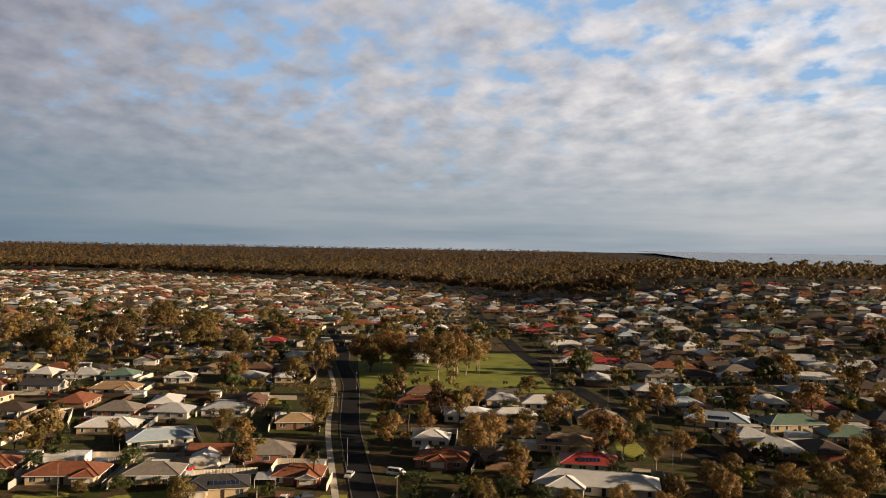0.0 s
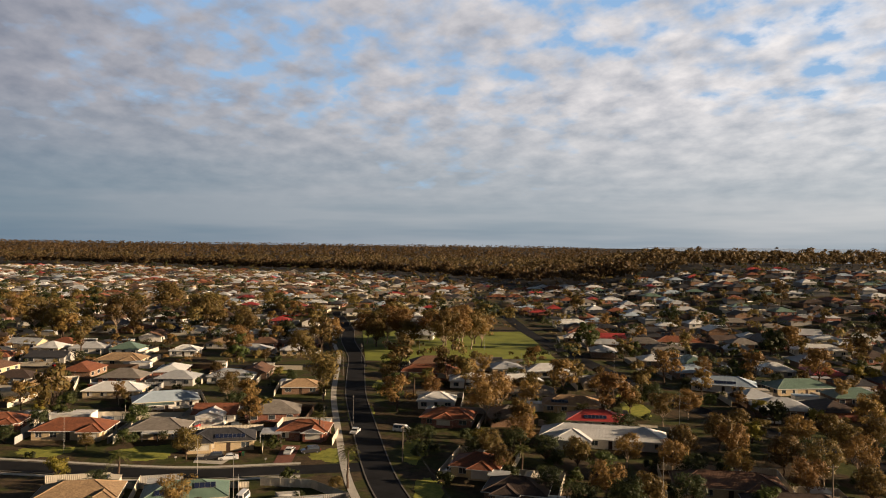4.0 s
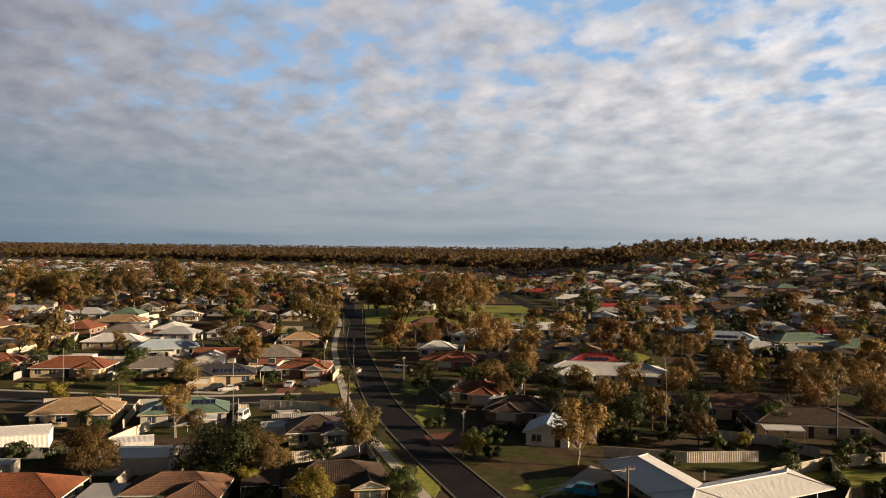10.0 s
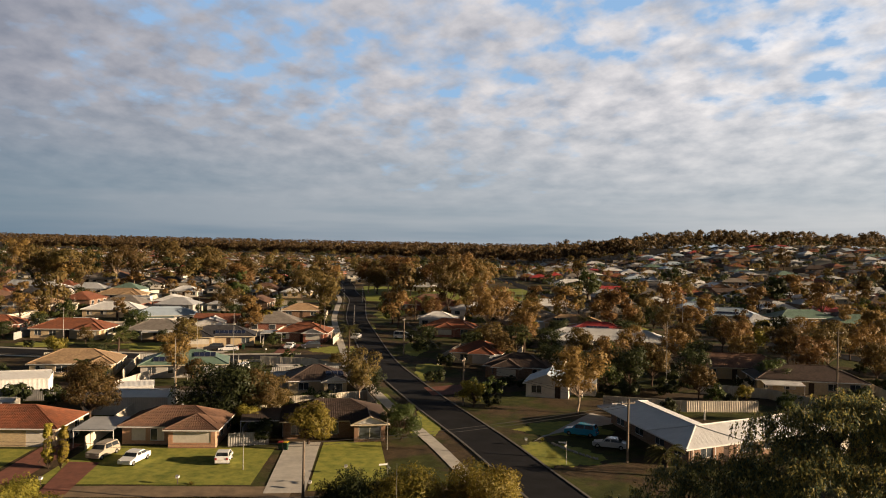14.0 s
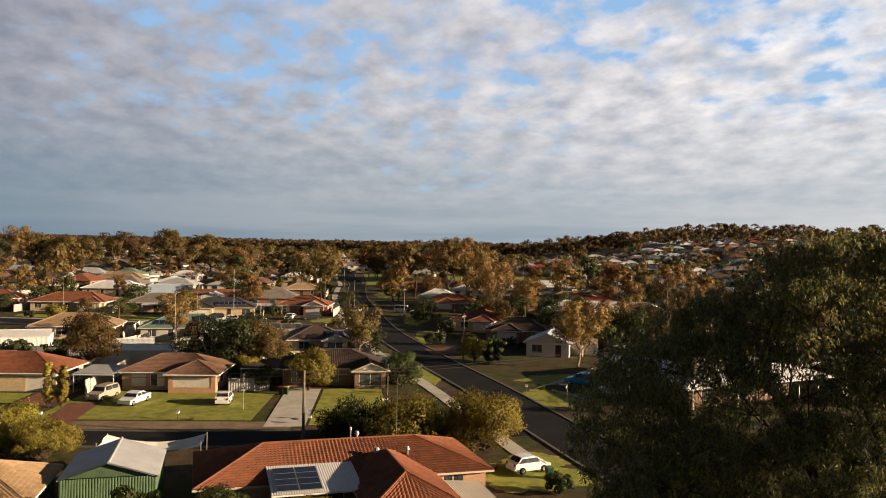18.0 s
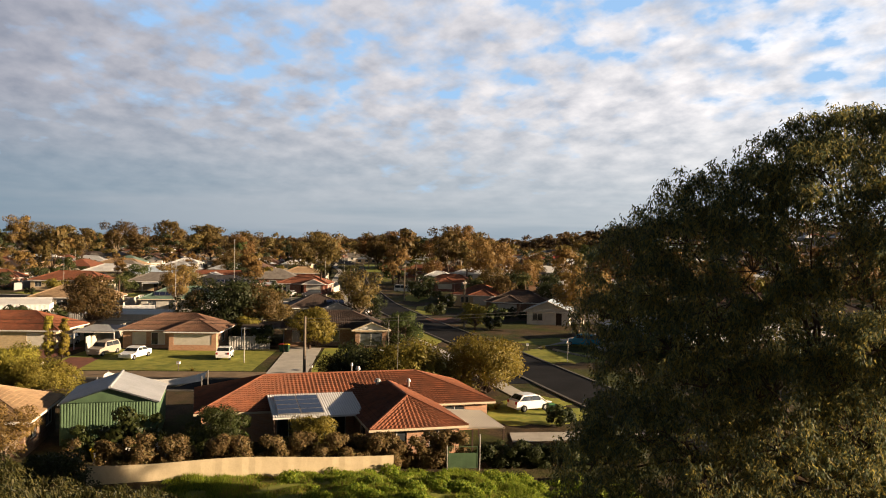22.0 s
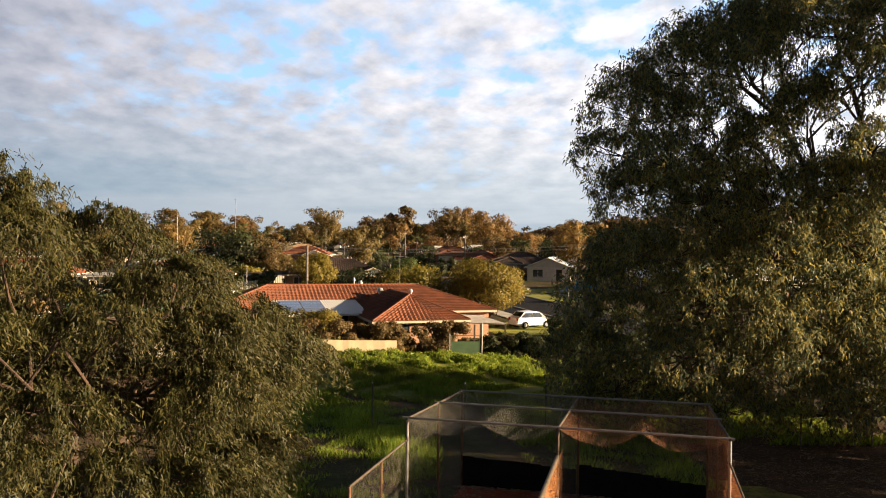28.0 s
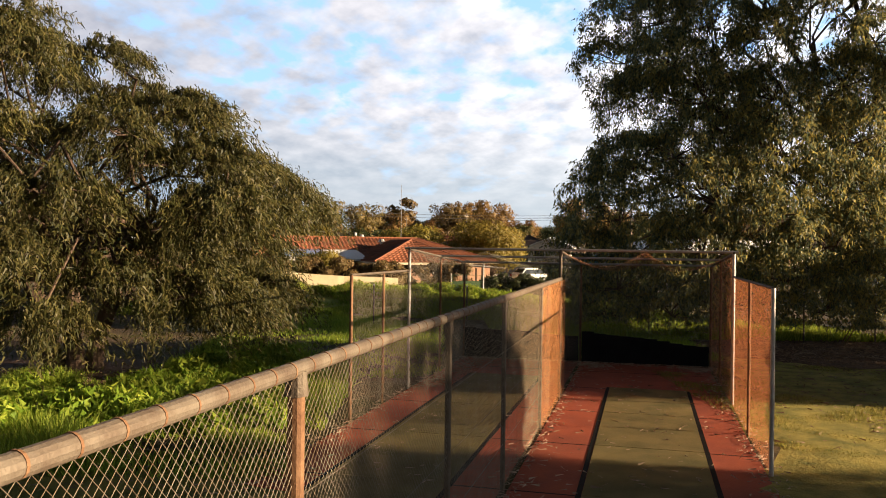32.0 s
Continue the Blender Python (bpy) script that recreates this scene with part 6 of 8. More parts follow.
# house: x, y of the middle of its front, turn, width, depth, roof, wall, style, wing, patio, label
NEAR = [
    (-35.3, 104.6, 3, 12.4, 8.0, "brown", "salmon", "hip", (0.2, 6.2, 1.8, "hip"), None, "brick house with a brown tile roof and closed shutters", True, [(1.2, 3.0, 0.5, 2.1, S), (3.6, 5.4, 0.5, 2.1, B)]),
    (-14.6, 109.6, 10, 13.6, 9.0, "darkbrown", "brown", "hip", (2.6, 6.8, 2.6, "gable"), None, "brick house with a dark tile roof and a cream front gable", True, [(1.0, 2.4, 0.5, 2.1, W), (3.2, 4.1, 0.0, 2.1, "door"), (5.6, 7.4, 0.5, 2.1, W)]),
    (-56.5, 102.0, 3, 14.5, 9.0, "terracotta", "cream", "hip", None, None, "cream brick house with a terracotta tile roof", True, [(1.0, 3.0, 0.6, 2.1, W), (5.0, 7.2, 0.6, 2.1, B), (10.8, 13.6, 0.0, 2.1, S)]),
    (-35.2, 52.2, 13, 15.0, 8.5, "tan", "brown", "hip", None, None, "brick house with a tan tile roof behind bushes", True, None),
    (-69.5, 150.5, 12, 15.0, 9.5, "tan", "cream", "hip", (3.0, 7.2, 1.5, "hip"), None, "cream brick house with a tan tile roof", True, None),
    (-48.8, 151.5, 14, 15.5, 9.5, "green", "grey", "hip", None, (0.8, 6.2, 4.0, "white"), "house with a green steel roof and a white patio", False, None),
    (-21.3, 138.5, 14, 10.0, 9.0, "darkbrown", "cream", "hip", (0.8, 4.6, 1.8, "gable"), None, "corner house with a dark brown tile roof", True, None),
    (-94.5, 201.5, 4, 18.0, 10.0, "terracotta", "cream", "hip", (3.0, 8.4, 1.6, "hip"), None, "cream brick house with a red-brown tile roof", True, None),
    (-72.8, 203.0, 5, 14.2, 9.5, "grey", "cream", "hip", None, (-3.0, 5.0, 1.4, "zinc"), "house with a grey-brown tile roof", True, None),
    (-53.6, 193.0, 12, 16.0, 9.5, "charcoal", "cream", "hip", (-7.6, -1.8, 1.5, "hip"), None, "house with a charcoal tile roof and solar panels", True, None),
    (-35.6, 203.5, 0, 12.5, 9.5, "terracotta", "red", "hip", (0.5, 5.5, 1.4, "gable"), None, "red brick house with a terracotta roof", True, None),
    (-46.4, 262.5, 6, 12.0, 9.0, "tan", "brown", "hip", None, None, "brick house with a tan tile roof", False, None),
    (-127.6, 314, 2, 17.5, 10, "tan", "cream", "hip", (2, 7, 1.5, "hip"), None, "cream house with a tan hip roof", False, None),
    (-104.6, 252, 3, 17.5, 10, "white", "cream", "hip", None, None, "house with a bright white steel roof", False, None),
    (-82, 238, 22, 18.5, 10, "blue", "white", "hip", None, (-6, 2, 3.0, "green"), "house with a pale blue steel roof", False, None),
    (-129.5, 261, 20, 12.5, 10, "tan", "cream", "hip", (1, 5, 1.5, "gable"), None, "house with a tan tile roof and cream gable", False, None),
    (-110.5, 341, 3, 11.5, 9, "white", "white", "hip", None, None, "house with a white steel roof", False, None),
    (-118, 208, 8, 14, 9, "terracotta", "red", "hip", (2, 6, 1.5, "hip"), None, "brick house with an orange tile roof", False, None),
    (-1.6, 242.5, -4, 11.0, 9, "white", "white", "hip", None, None, "house with a white steel roof", False, None),
    (-4.8, 293.5, -8, 22, 10, "terracotta", "red", "hip", (3, 9, 1.4, "hip"), None, "long house with a terracotta tile roof", False, None),
    (7.4, 174.0, -14, 10.6, 9.5, "terracotta", "cream", "hip", (-1.0, 3.8, 1.6, "hip"), (3.6, 8.2, 3.4, "zinc"), "house with an orange tile hip roof", True, None),
    (14.6, 156.6, -14, 12.2, 9.5, "darkbrown", "brown", "hip", (-4.2, 0.8, 1.6, "hip"), (5.0, 8.6, 4.0, "zinc"), "house with a dark brown tile roof", True, None),
    (1.4, 220.0, -10, 14.0, 9.5, "terracotta", "red", "hip", (-3, 2, 1.4, "hip"), None, "house with a terracotta tile roof", False, None),
    (42.6, 218.5, -8, 15.5, 9.5, "redmetal", "white", "hip", None, None, "house with a red steel roof and solar panels", False, None),
    (40.5, 199.0, -12, 31, 11, "white", "white", "hip", (-12, -3, 3.0, "hip"), None, "long building with a white steel roof", False, None),
    (39.0, 238.5, -8, 16.5, 10, "tan", "cream", "hip", (2, 7, 1.4, "hip"), None, "house with a tan tile roof", False, None),
    (59.0, 161.0, -10, 21.5, 10, "brown", "cream", "hip", (3, 9, 1.6, "hip"), None, "long brick house with a brown tile roof", False, None),
    (68.0, 147.0, -8, 19.0, 10, "darkbrown", "cream", "hip", None, (-9, -2, 3.0, "white"), "brick house with a dark brown tile roof", False, None),
    (18.4, 139.2, -14, 7.4, 8.5, "blue", "white", "gable", None, None, "pale weatherboard house with a blue steel roof", False, None),
    (76.3, 467.5, 0, 20, 11, "white", "white", "hip", None, None, "house with a white steel roof", False, None),
    (77.6, 421, -4, 21, 11, "terracotta", "cream", "hip", None, None, "house with a terracotta roof", False, None),
    (115, 385, -6, 22, 11, "terracotta", "red", "hip", None, None, "house with a red tile roof", False, None),
    (97, 274, -20, 21, 11, "blue", "white", "hip", None, None, "house with a pale steel roof", False, None),
    (170, 356, -6, 22, 11, "white", "white", "hip", None, None, "house with a white steel roof", False, None),
    (124, 270, 8, 21, 11, "green", "cream", "hip", None, None, "house with a green steel roof", False, None),
    (-14, 406, -5, 19, 10, "zinc", "white", "hip", None, None, "hall beside the park with a zinc roof", False, None),
]
for x, y, yaw, w, d, roof, wall, style, wing, patio, label, tiles, front in NEAR:
    build_house(x, y, yaw, w, d, roof, wall, style, wing=wing, patio=patio, label=label, tiles=tiles and y < 130, front=front, detail=2 if y < 230 else 1)


# the L-shaped building with a wide white steel roof
def l_building():
    h = thing("house", "L-shaped building with a wide white steel roof", "house", on_ground(30.2, 97.6, 0, 0.1), "houses of the suburb")
    # dark brown walls take the place of deep shade under the eaves
    wl, rf = WALLS["brown"], ROOFS["white"]
    m0 = Matrix.Rotation(radians(28), 4, "Z")
    h.matrix_basis = h.matrix_basis @ m0
    add_wall(h, (1, 1.2), (19, 1.2), -0.6, 2.7, [(2, 4, 0.7, 2.1, W), (6, 7, 0.0, 2.1, "door"), (9, 11.5, 0.7, 2.1, W), (13.5, 16, 0.7, 2.1, B)], wl)
    add_wall(h, (19, 1.4), (19, 8.5), -0.6, 2.7, [(2, 4, 0.7, 2.1, W)], wl)
    add_wall(h, (19, 8.5), (8.4, 8.5), -0.6, 2.7, [], wl)
    add_wall(h, (8.4, 8.5), (8.4, 24), -0.6, 2.7, [], wl)
    add_wall(h, (8.4, 24), (1.2, 24), -0.6, 2.7, [], wl)
    add_wall(h, (1, 24), (1, 1.4), -0.6, 2.7, [(2, 4.5, 0.7, 2.1, W), (8, 10.5, 0.7, 2.1, W), (14, 16.5, 0.7, 2.1, W), (19, 21, 0.7, 2.1, W)], wl)
    add_roof(h, -0.9, 26.5, -0.9, 9.2, 2.75, 15, "hip", rf, wl, False, "x", WHITE_PAINT)
    add_roof(h, -0.9, 9.2, -0.86, 25.5, 2.756, 15, "hip", rf, wl, False, "y", WHITE_PAINT)
    for i in range(7):
        part("post", Shape().box(0.3 + i * 3.8, 0.4 + i * 3.8, -0.7, -0.6, -0.5, 2.6), WHITE_PAINT, h)
    part("flue", Shape().tube((8.6, 8.0, 3.6), (8.6, 8.0, 4.9), 0.12, 0.12, 8), GALV, h)
    # the wings meet at less than a right angle
    slant = Matrix(((1, 0.2656, 0, 0), (0, 0.9641, 0, 0), (0, 0, 1, 0), (0, 0, 0, 1)))
    for c in h.children_recursive:
        c.data.transform(slant)


l_building()

# carports and sheds
def carport(x, y, yaw, w, d, roof, label, h=2.45):
    c = thing("carport", label, "carport", on_ground(x, y, yaw), "carports")
    s = Shape()
    pl = [(-w / 2, 0, h), (w / 2, 0, h), (w / 2, d, h + 0.15), (-w / 2, d, h + 0.15)]
    s.face(pl, [(0, 0), (w, 0), (w, d), (0, d)])
    s.face([(p[0], p[1], p[2] - 0.07) for p in pl][::-1], [(0, 0)] * 4)
    part("roof", s, ROOFS[roof], c)
    part("beam", Shape().box(-w / 2, w / 2, 0.0, 0.08, h - 0.2, h - 0.075), WHITE_PAINT, c)
    for px_ in (-w / 2 + 0.1, w / 2 - 0.1):
        for py_ in (0.15, d - 0.15):
            part("post", Shape().box(px_ - 0.045, px_ + 0.045, py_ - 0.045, py_ + 0.045, -0.3, h - 0.05), WHITE_PAINT, c)


carport(-44.3, 102.0, 3, 5.2, 7.0, "zinc", "steel carport beside the brick house")
carport(-24.3, 108.8, 10, 5.8, 7.5, "darkbrown", "dark carport beside the house")
carport(-43.0, 201.0, 3, 5.4, 6.0, "zinc", "steel carport over the drive")
GREEN_STEEL = surface("green_steel_wall", (0.085, 0.14, 0.075), (0.06, 0.10, 0.055), 0.55)
CREAM_STEEL = surface("cream_steel_wall", (0.55, 0.50, 0.42), (0.45, 0.41, 0.34), 0.6)
WHITE_STEEL = surface("white_steel_wall", (0.66, 0.65, 0.62), (0.56, 0.55, 0.52), 0.55)
build_shed(-24.0, 58.3, 15, 6.6, 7.4, 3.0, "zinc", GREEN_STEEL, 18, False, "green ribbed steel shed with a pale steel roof", "y")
build_shed(-47.5, 120.5, 6, 12.4, 7.0, 2.7, "white", CREAM_STEEL, 7, True, "long pale steel shed with two roller doors", "x")
build_shed(-50.4, 131.0, 20, 6.2, 4.5, 2.3, "white", WHITE_STEEL, 10, False, "small white ribbed steel shed", "x")
build_shed(-66.0, 118.5, 6, 4.2, 3.5, 2.0, "zinc", CREAM_STEEL, 9, False, "small pale shed in a garden", "x")
build_shed(-70.5, 133.5, 20, 9.0, 6.5, 2.6, "white", WHITE_STEEL, 14, False, "pale shed with a solar roof", "x")
build_shed(-63.2, 217, 4, 7.5, 8, 3.0, "white", WHITE_STEEL, 16, True, "white steel garage with an open front", "y")
build_shed(-101.8, 218, 3, 11.0, 6, 2.8, "white", WHITE_STEEL, 6, True, "white steel shed behind the house", "x")
build_shed(-29.5, 142.5, 14, 5.0, 4.5, 2.3, "zinc", WHITE_STEEL, 8, False, "grey steel shed behind the fence", "x")
build_shed(24.8, 142.0, -14, 5.0, 5.0, 2.3, "zinc", CREAM_STEEL, 8, False, "steel shed behind the fence", "x")

# fences between the gardens
build_fence([(-44.8, 101), (-46.2, 118), (-47.0, 129)], FENCE_CREAM, 1.8, "cream steel fence between the gardens")
build_fence([(-27.6, 104.2), (-22.6, 105.6)], FENCE_GREY, 1.7, "grey sheet wall beside the drive")
build_fence([(-26.5, 107), (-27.6, 122), (-30, 134)], FENCE_GREY, 1.8, "grey sheet fence between two gardens")
build_fence([(-30, 126.5), (-21.0, 128.5), (-12.4, 133.8)], FENCE_CREAM, 1.8, "cream steel fence around the corner garden")
build_fence([(-12.4, 133.8), (-9.2, 121), (-5.8, 111)], FENCE_CREAM, 1.8, "cream steel fence along the footpath")
build_fence([(-12.4, 133.8), (-15.5, 146), (-18.4, 158), (-27, 166), (-38, 167.5)], FENCE_CREAM, 1.8, "cream steel fence around the corner block")
build_fence([(-57, 130), (-55.5, 140), (-54, 148)], FENCE_CREAM, 1.8, "cream steel fence between two gardens")
build_fence([(-60, 129), (-44, 130.5), (-31, 131.5)], FENCE_GREY, 1.8, "grey sheet fence across the back gardens")
build_fence([(-92, 129), (-75, 128.5), (-60, 129)], FENCE_GREY, 1.8, "grey sheet fence across the back gardens")
build_fence([(-40, 166), (-60, 164), (-80, 166)], FENCE_CREAM, 1.2, "low cream fence along the street")
build_fence([(-120, 222), (-95, 226), (-60, 226), (-40, 224)], FENCE_CREAM, 1.8, "cream steel fence behind the houses")
build_fence([(27, 133), (40, 130), (52, 131)], FENCE_CREAM, 1.8, "cream steel fence behind the white roof")
build_fence([(50, 121), (62, 128), (80, 133)], FENCE_CREAM, 1.8, "cream steel fence round the green lawn")
build_fence([(52, 104), (58, 113), (62, 128)], FENCE_CREAM, 1.8, "cream steel fence between two gardens")
build_fence([(47, 146), (58, 142), (63, 133)], FENCE_CREAM, 1.8, "cream steel fence between two gardens")

# hedge, cloth and gate behind the corner house
CLOTH = surface("pale_shade_cloth", (0.52, 0.43, 0.28), (0.44, 0.36, 0.23), 0.8, bump=0.5, bump_scale=3)


def hedge(name, line, height, depth, n, foliage, label, seed):
    rng = np.random.default_rng(seed)
    clumps = []
    for (ax, ay), (bx, by) in zip(line, line[1:]):
        length = math.hypot(bx - ax, by - ay)
        for _ in range(int(length * 7)):
            t = rng.random()
            x, y = ax + (bx - ax) * t, ay + (by - ay) * t + rng.normal() * depth * 0.3
            s = rng.uniform(0.35, 0.65)
            clumps.append(((x, y, ground_z(x, y) + rng.uniform(0.25, height - 0.3)), (s, s, s * 0.8)))
    pts, d, _ = clump_points(rng, clumps, n, 0.4)
    ax = rng.normal(size=pts.shape)
    ob = thing(name, label, "hedge", None)
    part("leaves", leaf_mesh("leaves", pts, ax, 0.17, 0.09, foliage, rng, d, 0.55), None, ob)
    st = Shape()
    for c, r in clumps[::3]:
        limb(st, rng, (c[0] + rng.normal() * 0.2, c[1], ground_z(c[0], c[1]) - 0.1), c, 0.03, 0.01, 0.15, 3, 4)
    part("stems", st, BARK, ob, kind="stuff")


hedge("hedge", [(-22, 46.8), (-13, 49.6), (-4, 52.4), (1.6, 53.6)], 2.45, 1.3, 85000, LEAF["hedge"], "overgrown brown-green hedge behind the bank", 31)
hedge("hedge", [(2.4, 53.6), (8, 54.5), (14, 56)], 1.7, 1.2, 30000, LEAF["dark"], "dark clipped hedge beside the house", 32)


def shade_cloth():
    s = Shape()
    n = 46
    def at(i, top):
        t = i / n
        x = -20.0 + 17.1 * t
        y = 45.6 + 5.4 * t - (0.012 + 0.05 * max(0.0, t - 0.86)) * math.sin(t * 90 * (0.3 + t))
        return Vector((x, y, ground_z(x, y) + (1.15 - 0.16 * math.sin(t * 9) * (1 - t) if top else 0.02)))
    for i in range(n):
        s.face([at(i, 0), at(i + 1, 0), at(i + 1, 1), at(i, 1)])
        s.face([at(i, 1) + Vector((0, 0.03, 0)), at(i + 1, 1) + Vector((0, 0.03, 0)), at(i + 1, 0) + Vector((0, 0.03, 0)), at(i, 0) + Vector((0, 0.03, 0))])
    solo("shade_cloth", s, CLOTH, "pale cream shade cloth fixed along the hedge", "cloth screen", smooth=True)
    g = thing("gate", "green mesh gate beside the hedge", "gate", on_ground(0.6, 52.6, 6))
    frame_ = Shape()
    for a, b in (((0, 0, 0.1), (0, 0, 1.5)), ((1.9, 0, 0.1), (1.9, 0, 1.5)), ((0, 0, 1.5), (1.9, 0, 1.5)), ((0, 0, 0.1), (1.9, 0, 0.1))):
        frame_.tube(a, b, 0.025, 0.025, 6)
    part("gate_frame", frame_, GREEN_STEEL, g)
    part("sheet", Shape().box(0.03, 1.87, -0.01, 0.01, 0.13, 1.1), GREEN_STEEL, g)
    part("post", Shape().tube((2.05, 0, -0.3), (2.05, 0, 2.3), 0.05, 0.05, 8), GALV, g)
    part("post", Shape().tube((-0.1, 0, -0.3), (-0.1, 0, 1.6), 0.04, 0.04, 8), GALV, g)


shade_cloth()

# shade sail, yellow tub and loose sheets beside the shed
SAIL = surface("white_sail_cloth", (0.72, 0.70, 0.66), (0.62, 0.60, 0.56), 0.7)
YELLOW = surface("yellow_plastic", (0.72, 0.48, 0.03), (0.60, 0.40, 0.03), 0.4)


def yard_things():
    sail = thing("shade_sail", "white shade sail stretched behind the shed", "shade sail", on_ground(-24.5, 68.5, 8))
    s = Shape()
    n = 8
    def at(i, j):
        u, v = i / n, j / n
        x, y = -4.2 + 8.4 * u, -1.5 + 3.4 * v
        return (x, y, 2.5 + 0.7 * (2 * u - 1) ** 2 * (1 if v > 0.5 else 0.6) - 0.5 * math.sin(math.pi * u) * math.sin(math.pi * v))
    for i in range(n):
        for j in range(n):
            s.face([at(i, j), at(i + 1, j), at(i + 1, j + 1), at(i, j + 1)])
    part("cloth", s, SAIL, sail, smooth=True)
    for x, y in ((-4.2, -1.5), (4.2, -1.5), (4.2, 1.9), (-4.2, 1.9)):
        part("post", Shape().tube((x, y, -0.3), (x, y, 3.3), 0.05, 0.05, 8), GALV, sail)
    tub = thing("tub", "bright yellow plastic tub beside the shed", "tub", on_ground(-22.6, 53.2))
    prof = [(0.30, 0.0), (0.42, 0.45), (0.55, 0.8), (0.50, 0.86), (0.38, 0.5)]
    t = Shape()
    for (r0, z0), (r1, z1) in zip(prof, prof[1:]):
        for k in range(14):
            a0, a1 = 2 * math.pi * k / 14, 2 * math.pi * (k + 1) / 14
            t.face([(r0 * math.cos(a0), r0 * math.sin(a0), z0), (r0 * math.cos(a1), r0 * math.sin(a1), z0), (r1 * math.cos(a1), r1 * math.sin(a1), z1), (r1 * math.cos(a0), r1 * math.sin(a0), z1)])
    part("shell", t, YELLOW, tub, smooth=True)
    part("rim", Shape().tube((0, 0, 0.80), (0, 0, 0.86), 0.57, 0.55, 14), YELLOW, tub)
    rack = thing("sheet_stack", "low roof of white corrugated sheets", "sheet stack", on_ground(-20.6, 53.6, 14))
    for k in range(4):
        sh = Shape()
        for i in range(10):
            x0, x1 = -2.2 + k * 1.1 + i * 0.11, -2.2 + k * 1.1 + (i + 1) * 0.11
            z0, z1 = 0.95 + 0.03 * (i % 2), 0.95 + 0.03 * ((i + 1) % 2)
            sh.face([(x0, -0.9, z0 - 0.15), (x1, -0.9, z1 - 0.15), (x1, 0.9, z1), (x0, 0.9, z0)])
        part("sheet", sh, WHITE_STEEL, rack)
    for x in (-2.1, 2.1):
        for y in (-0.8, 0.8):
            part("leg", Shape().box(x - 0.04, x + 0.04, y - 0.04, y + 0.04, -0.2, 0.82), GALV, rack)


yard_things()

# ---- parked vehicles ----
build_car("hatch", 8.0, 72.0, 207, "white", (0.75, 0.75, 0.74), "small white hatchback parked on the lawn")
build_car("sedan", -36.9, 96.6, 80, "white", (0.75, 0.75, 0.74), "white sedan parked on the grass")
build_car("suv", -41.6, 98.8, 80, "beige", (0.38, 0.33, 0.27), "beige off-road car with an open tailgate")
build_car("hatch", -26.3, 97.4, -84, "white", (0.75, 0.75, 0.74), "white hatchback parked on the grass")
build_car("suv", 20.0, 113.6, -25, "blue", (0.02, 0.25, 0.42), "bright blue off-road car beside the verandah")
build_car("sedan", 22.8, 107.2, -22, "silver", (0.5, 0.5, 0.5), "silver sedan on the drive")
build_car("van", -39.2, 157.0, 85, "whitevan", (0.72, 0.72, 0.70), "white camper van beside the fence")
build_car("sedan", -54.7, 197.0, 5, "white", (0.75, 0.75, 0.74), "white sedan on the drive")
build_car("suv", -53.0, 186.0, 8, "black", (0.03, 0.03, 0.035), "black car on the drive")
build_car("sedan", -49.6, 186.0, 12, "white", (0.75, 0.75, 0.74), "white utility car on the drive")
build_car("van", -10.4, 214.0, 160, "whitevan", (0.72, 0.72, 0.70), "white van with blue lettering bars on the verge")
build_car("suv", 2.6, 177.0, 10, "silver", (0.5, 0.5, 0.5), "silver off-road car on the drive")
build_car("hatch", -14.6, 150.5, 75, "white", (0.75, 0.75, 0.74), "white car behind the fence")
build_car("sedan", -36.5, 192.0, 85, "white", (0.75, 0.75, 0.74), "white car on the red drive")
build_car("suv", -31.5, 192.5, 20, "black", (0.03, 0.03, 0.035), "dark car on the front lawn")
build_car("sedan", -22.8, 212.0, 80, "silver", (0.5, 0.5, 0.5), "silver car beside the street")
build_car("hatch", -49.5, 106.0, 88, "silver", (0.5, 0.5, 0.5), "silver car under the carport")

# ---- poles and wires ----
def power_pole(x, y, height, arm=True, yaw=0.0, lamp=False):
    p = thing("power_pole", "weathered timber power pole with a crossarm", "power pole", on_ground(x, y, yaw), "power poles")
    part("pole", Shape().tube((0, 0, -0.5), (0, 0, height), 0.17, 0.12, 10), POLE_WOOD, p)
    if arm:
        bar = part("crossarm", Shape().box(-1.0, 1.0, -0.06, 0.06, height - 0.6, height - 0.48), POLE_WOOD, p)
        for q in (-0.9, -0.35, 0.35, 0.9):
            part("insulator", Shape().tube((q, 0, height - 0.48), (q, 0, height - 0.28), 0.04, 0.03, 8), WHITE_PAINT, bar)
    if lamp:
        a = part("lamp_arm", Shape().path([(0, 0, height - 1.0), (-0.9, 0, height - 0.6), (-1.8, 0, height - 0.5)], 0.03), GALV, p)
        part("lamp_head", Shape().box(-2.4, -1.75, -0.1, 0.1, height - 0.56, height - 0.44), GALV, a)
    return p


def wire(a, b, sag, label="black sagging overhead cable between poles"):
    pts = []
    for i in range(17):
        t = i / 16
        q = Vector(a).lerp(Vector(b), t)
        q.z -= sag * 4 * t * (1 - t)
        pts.append(q)
    solo("overhead_cable", Shape().path(pts, 0.018, 5), CABLE, label, "cable", group="overhead cables")


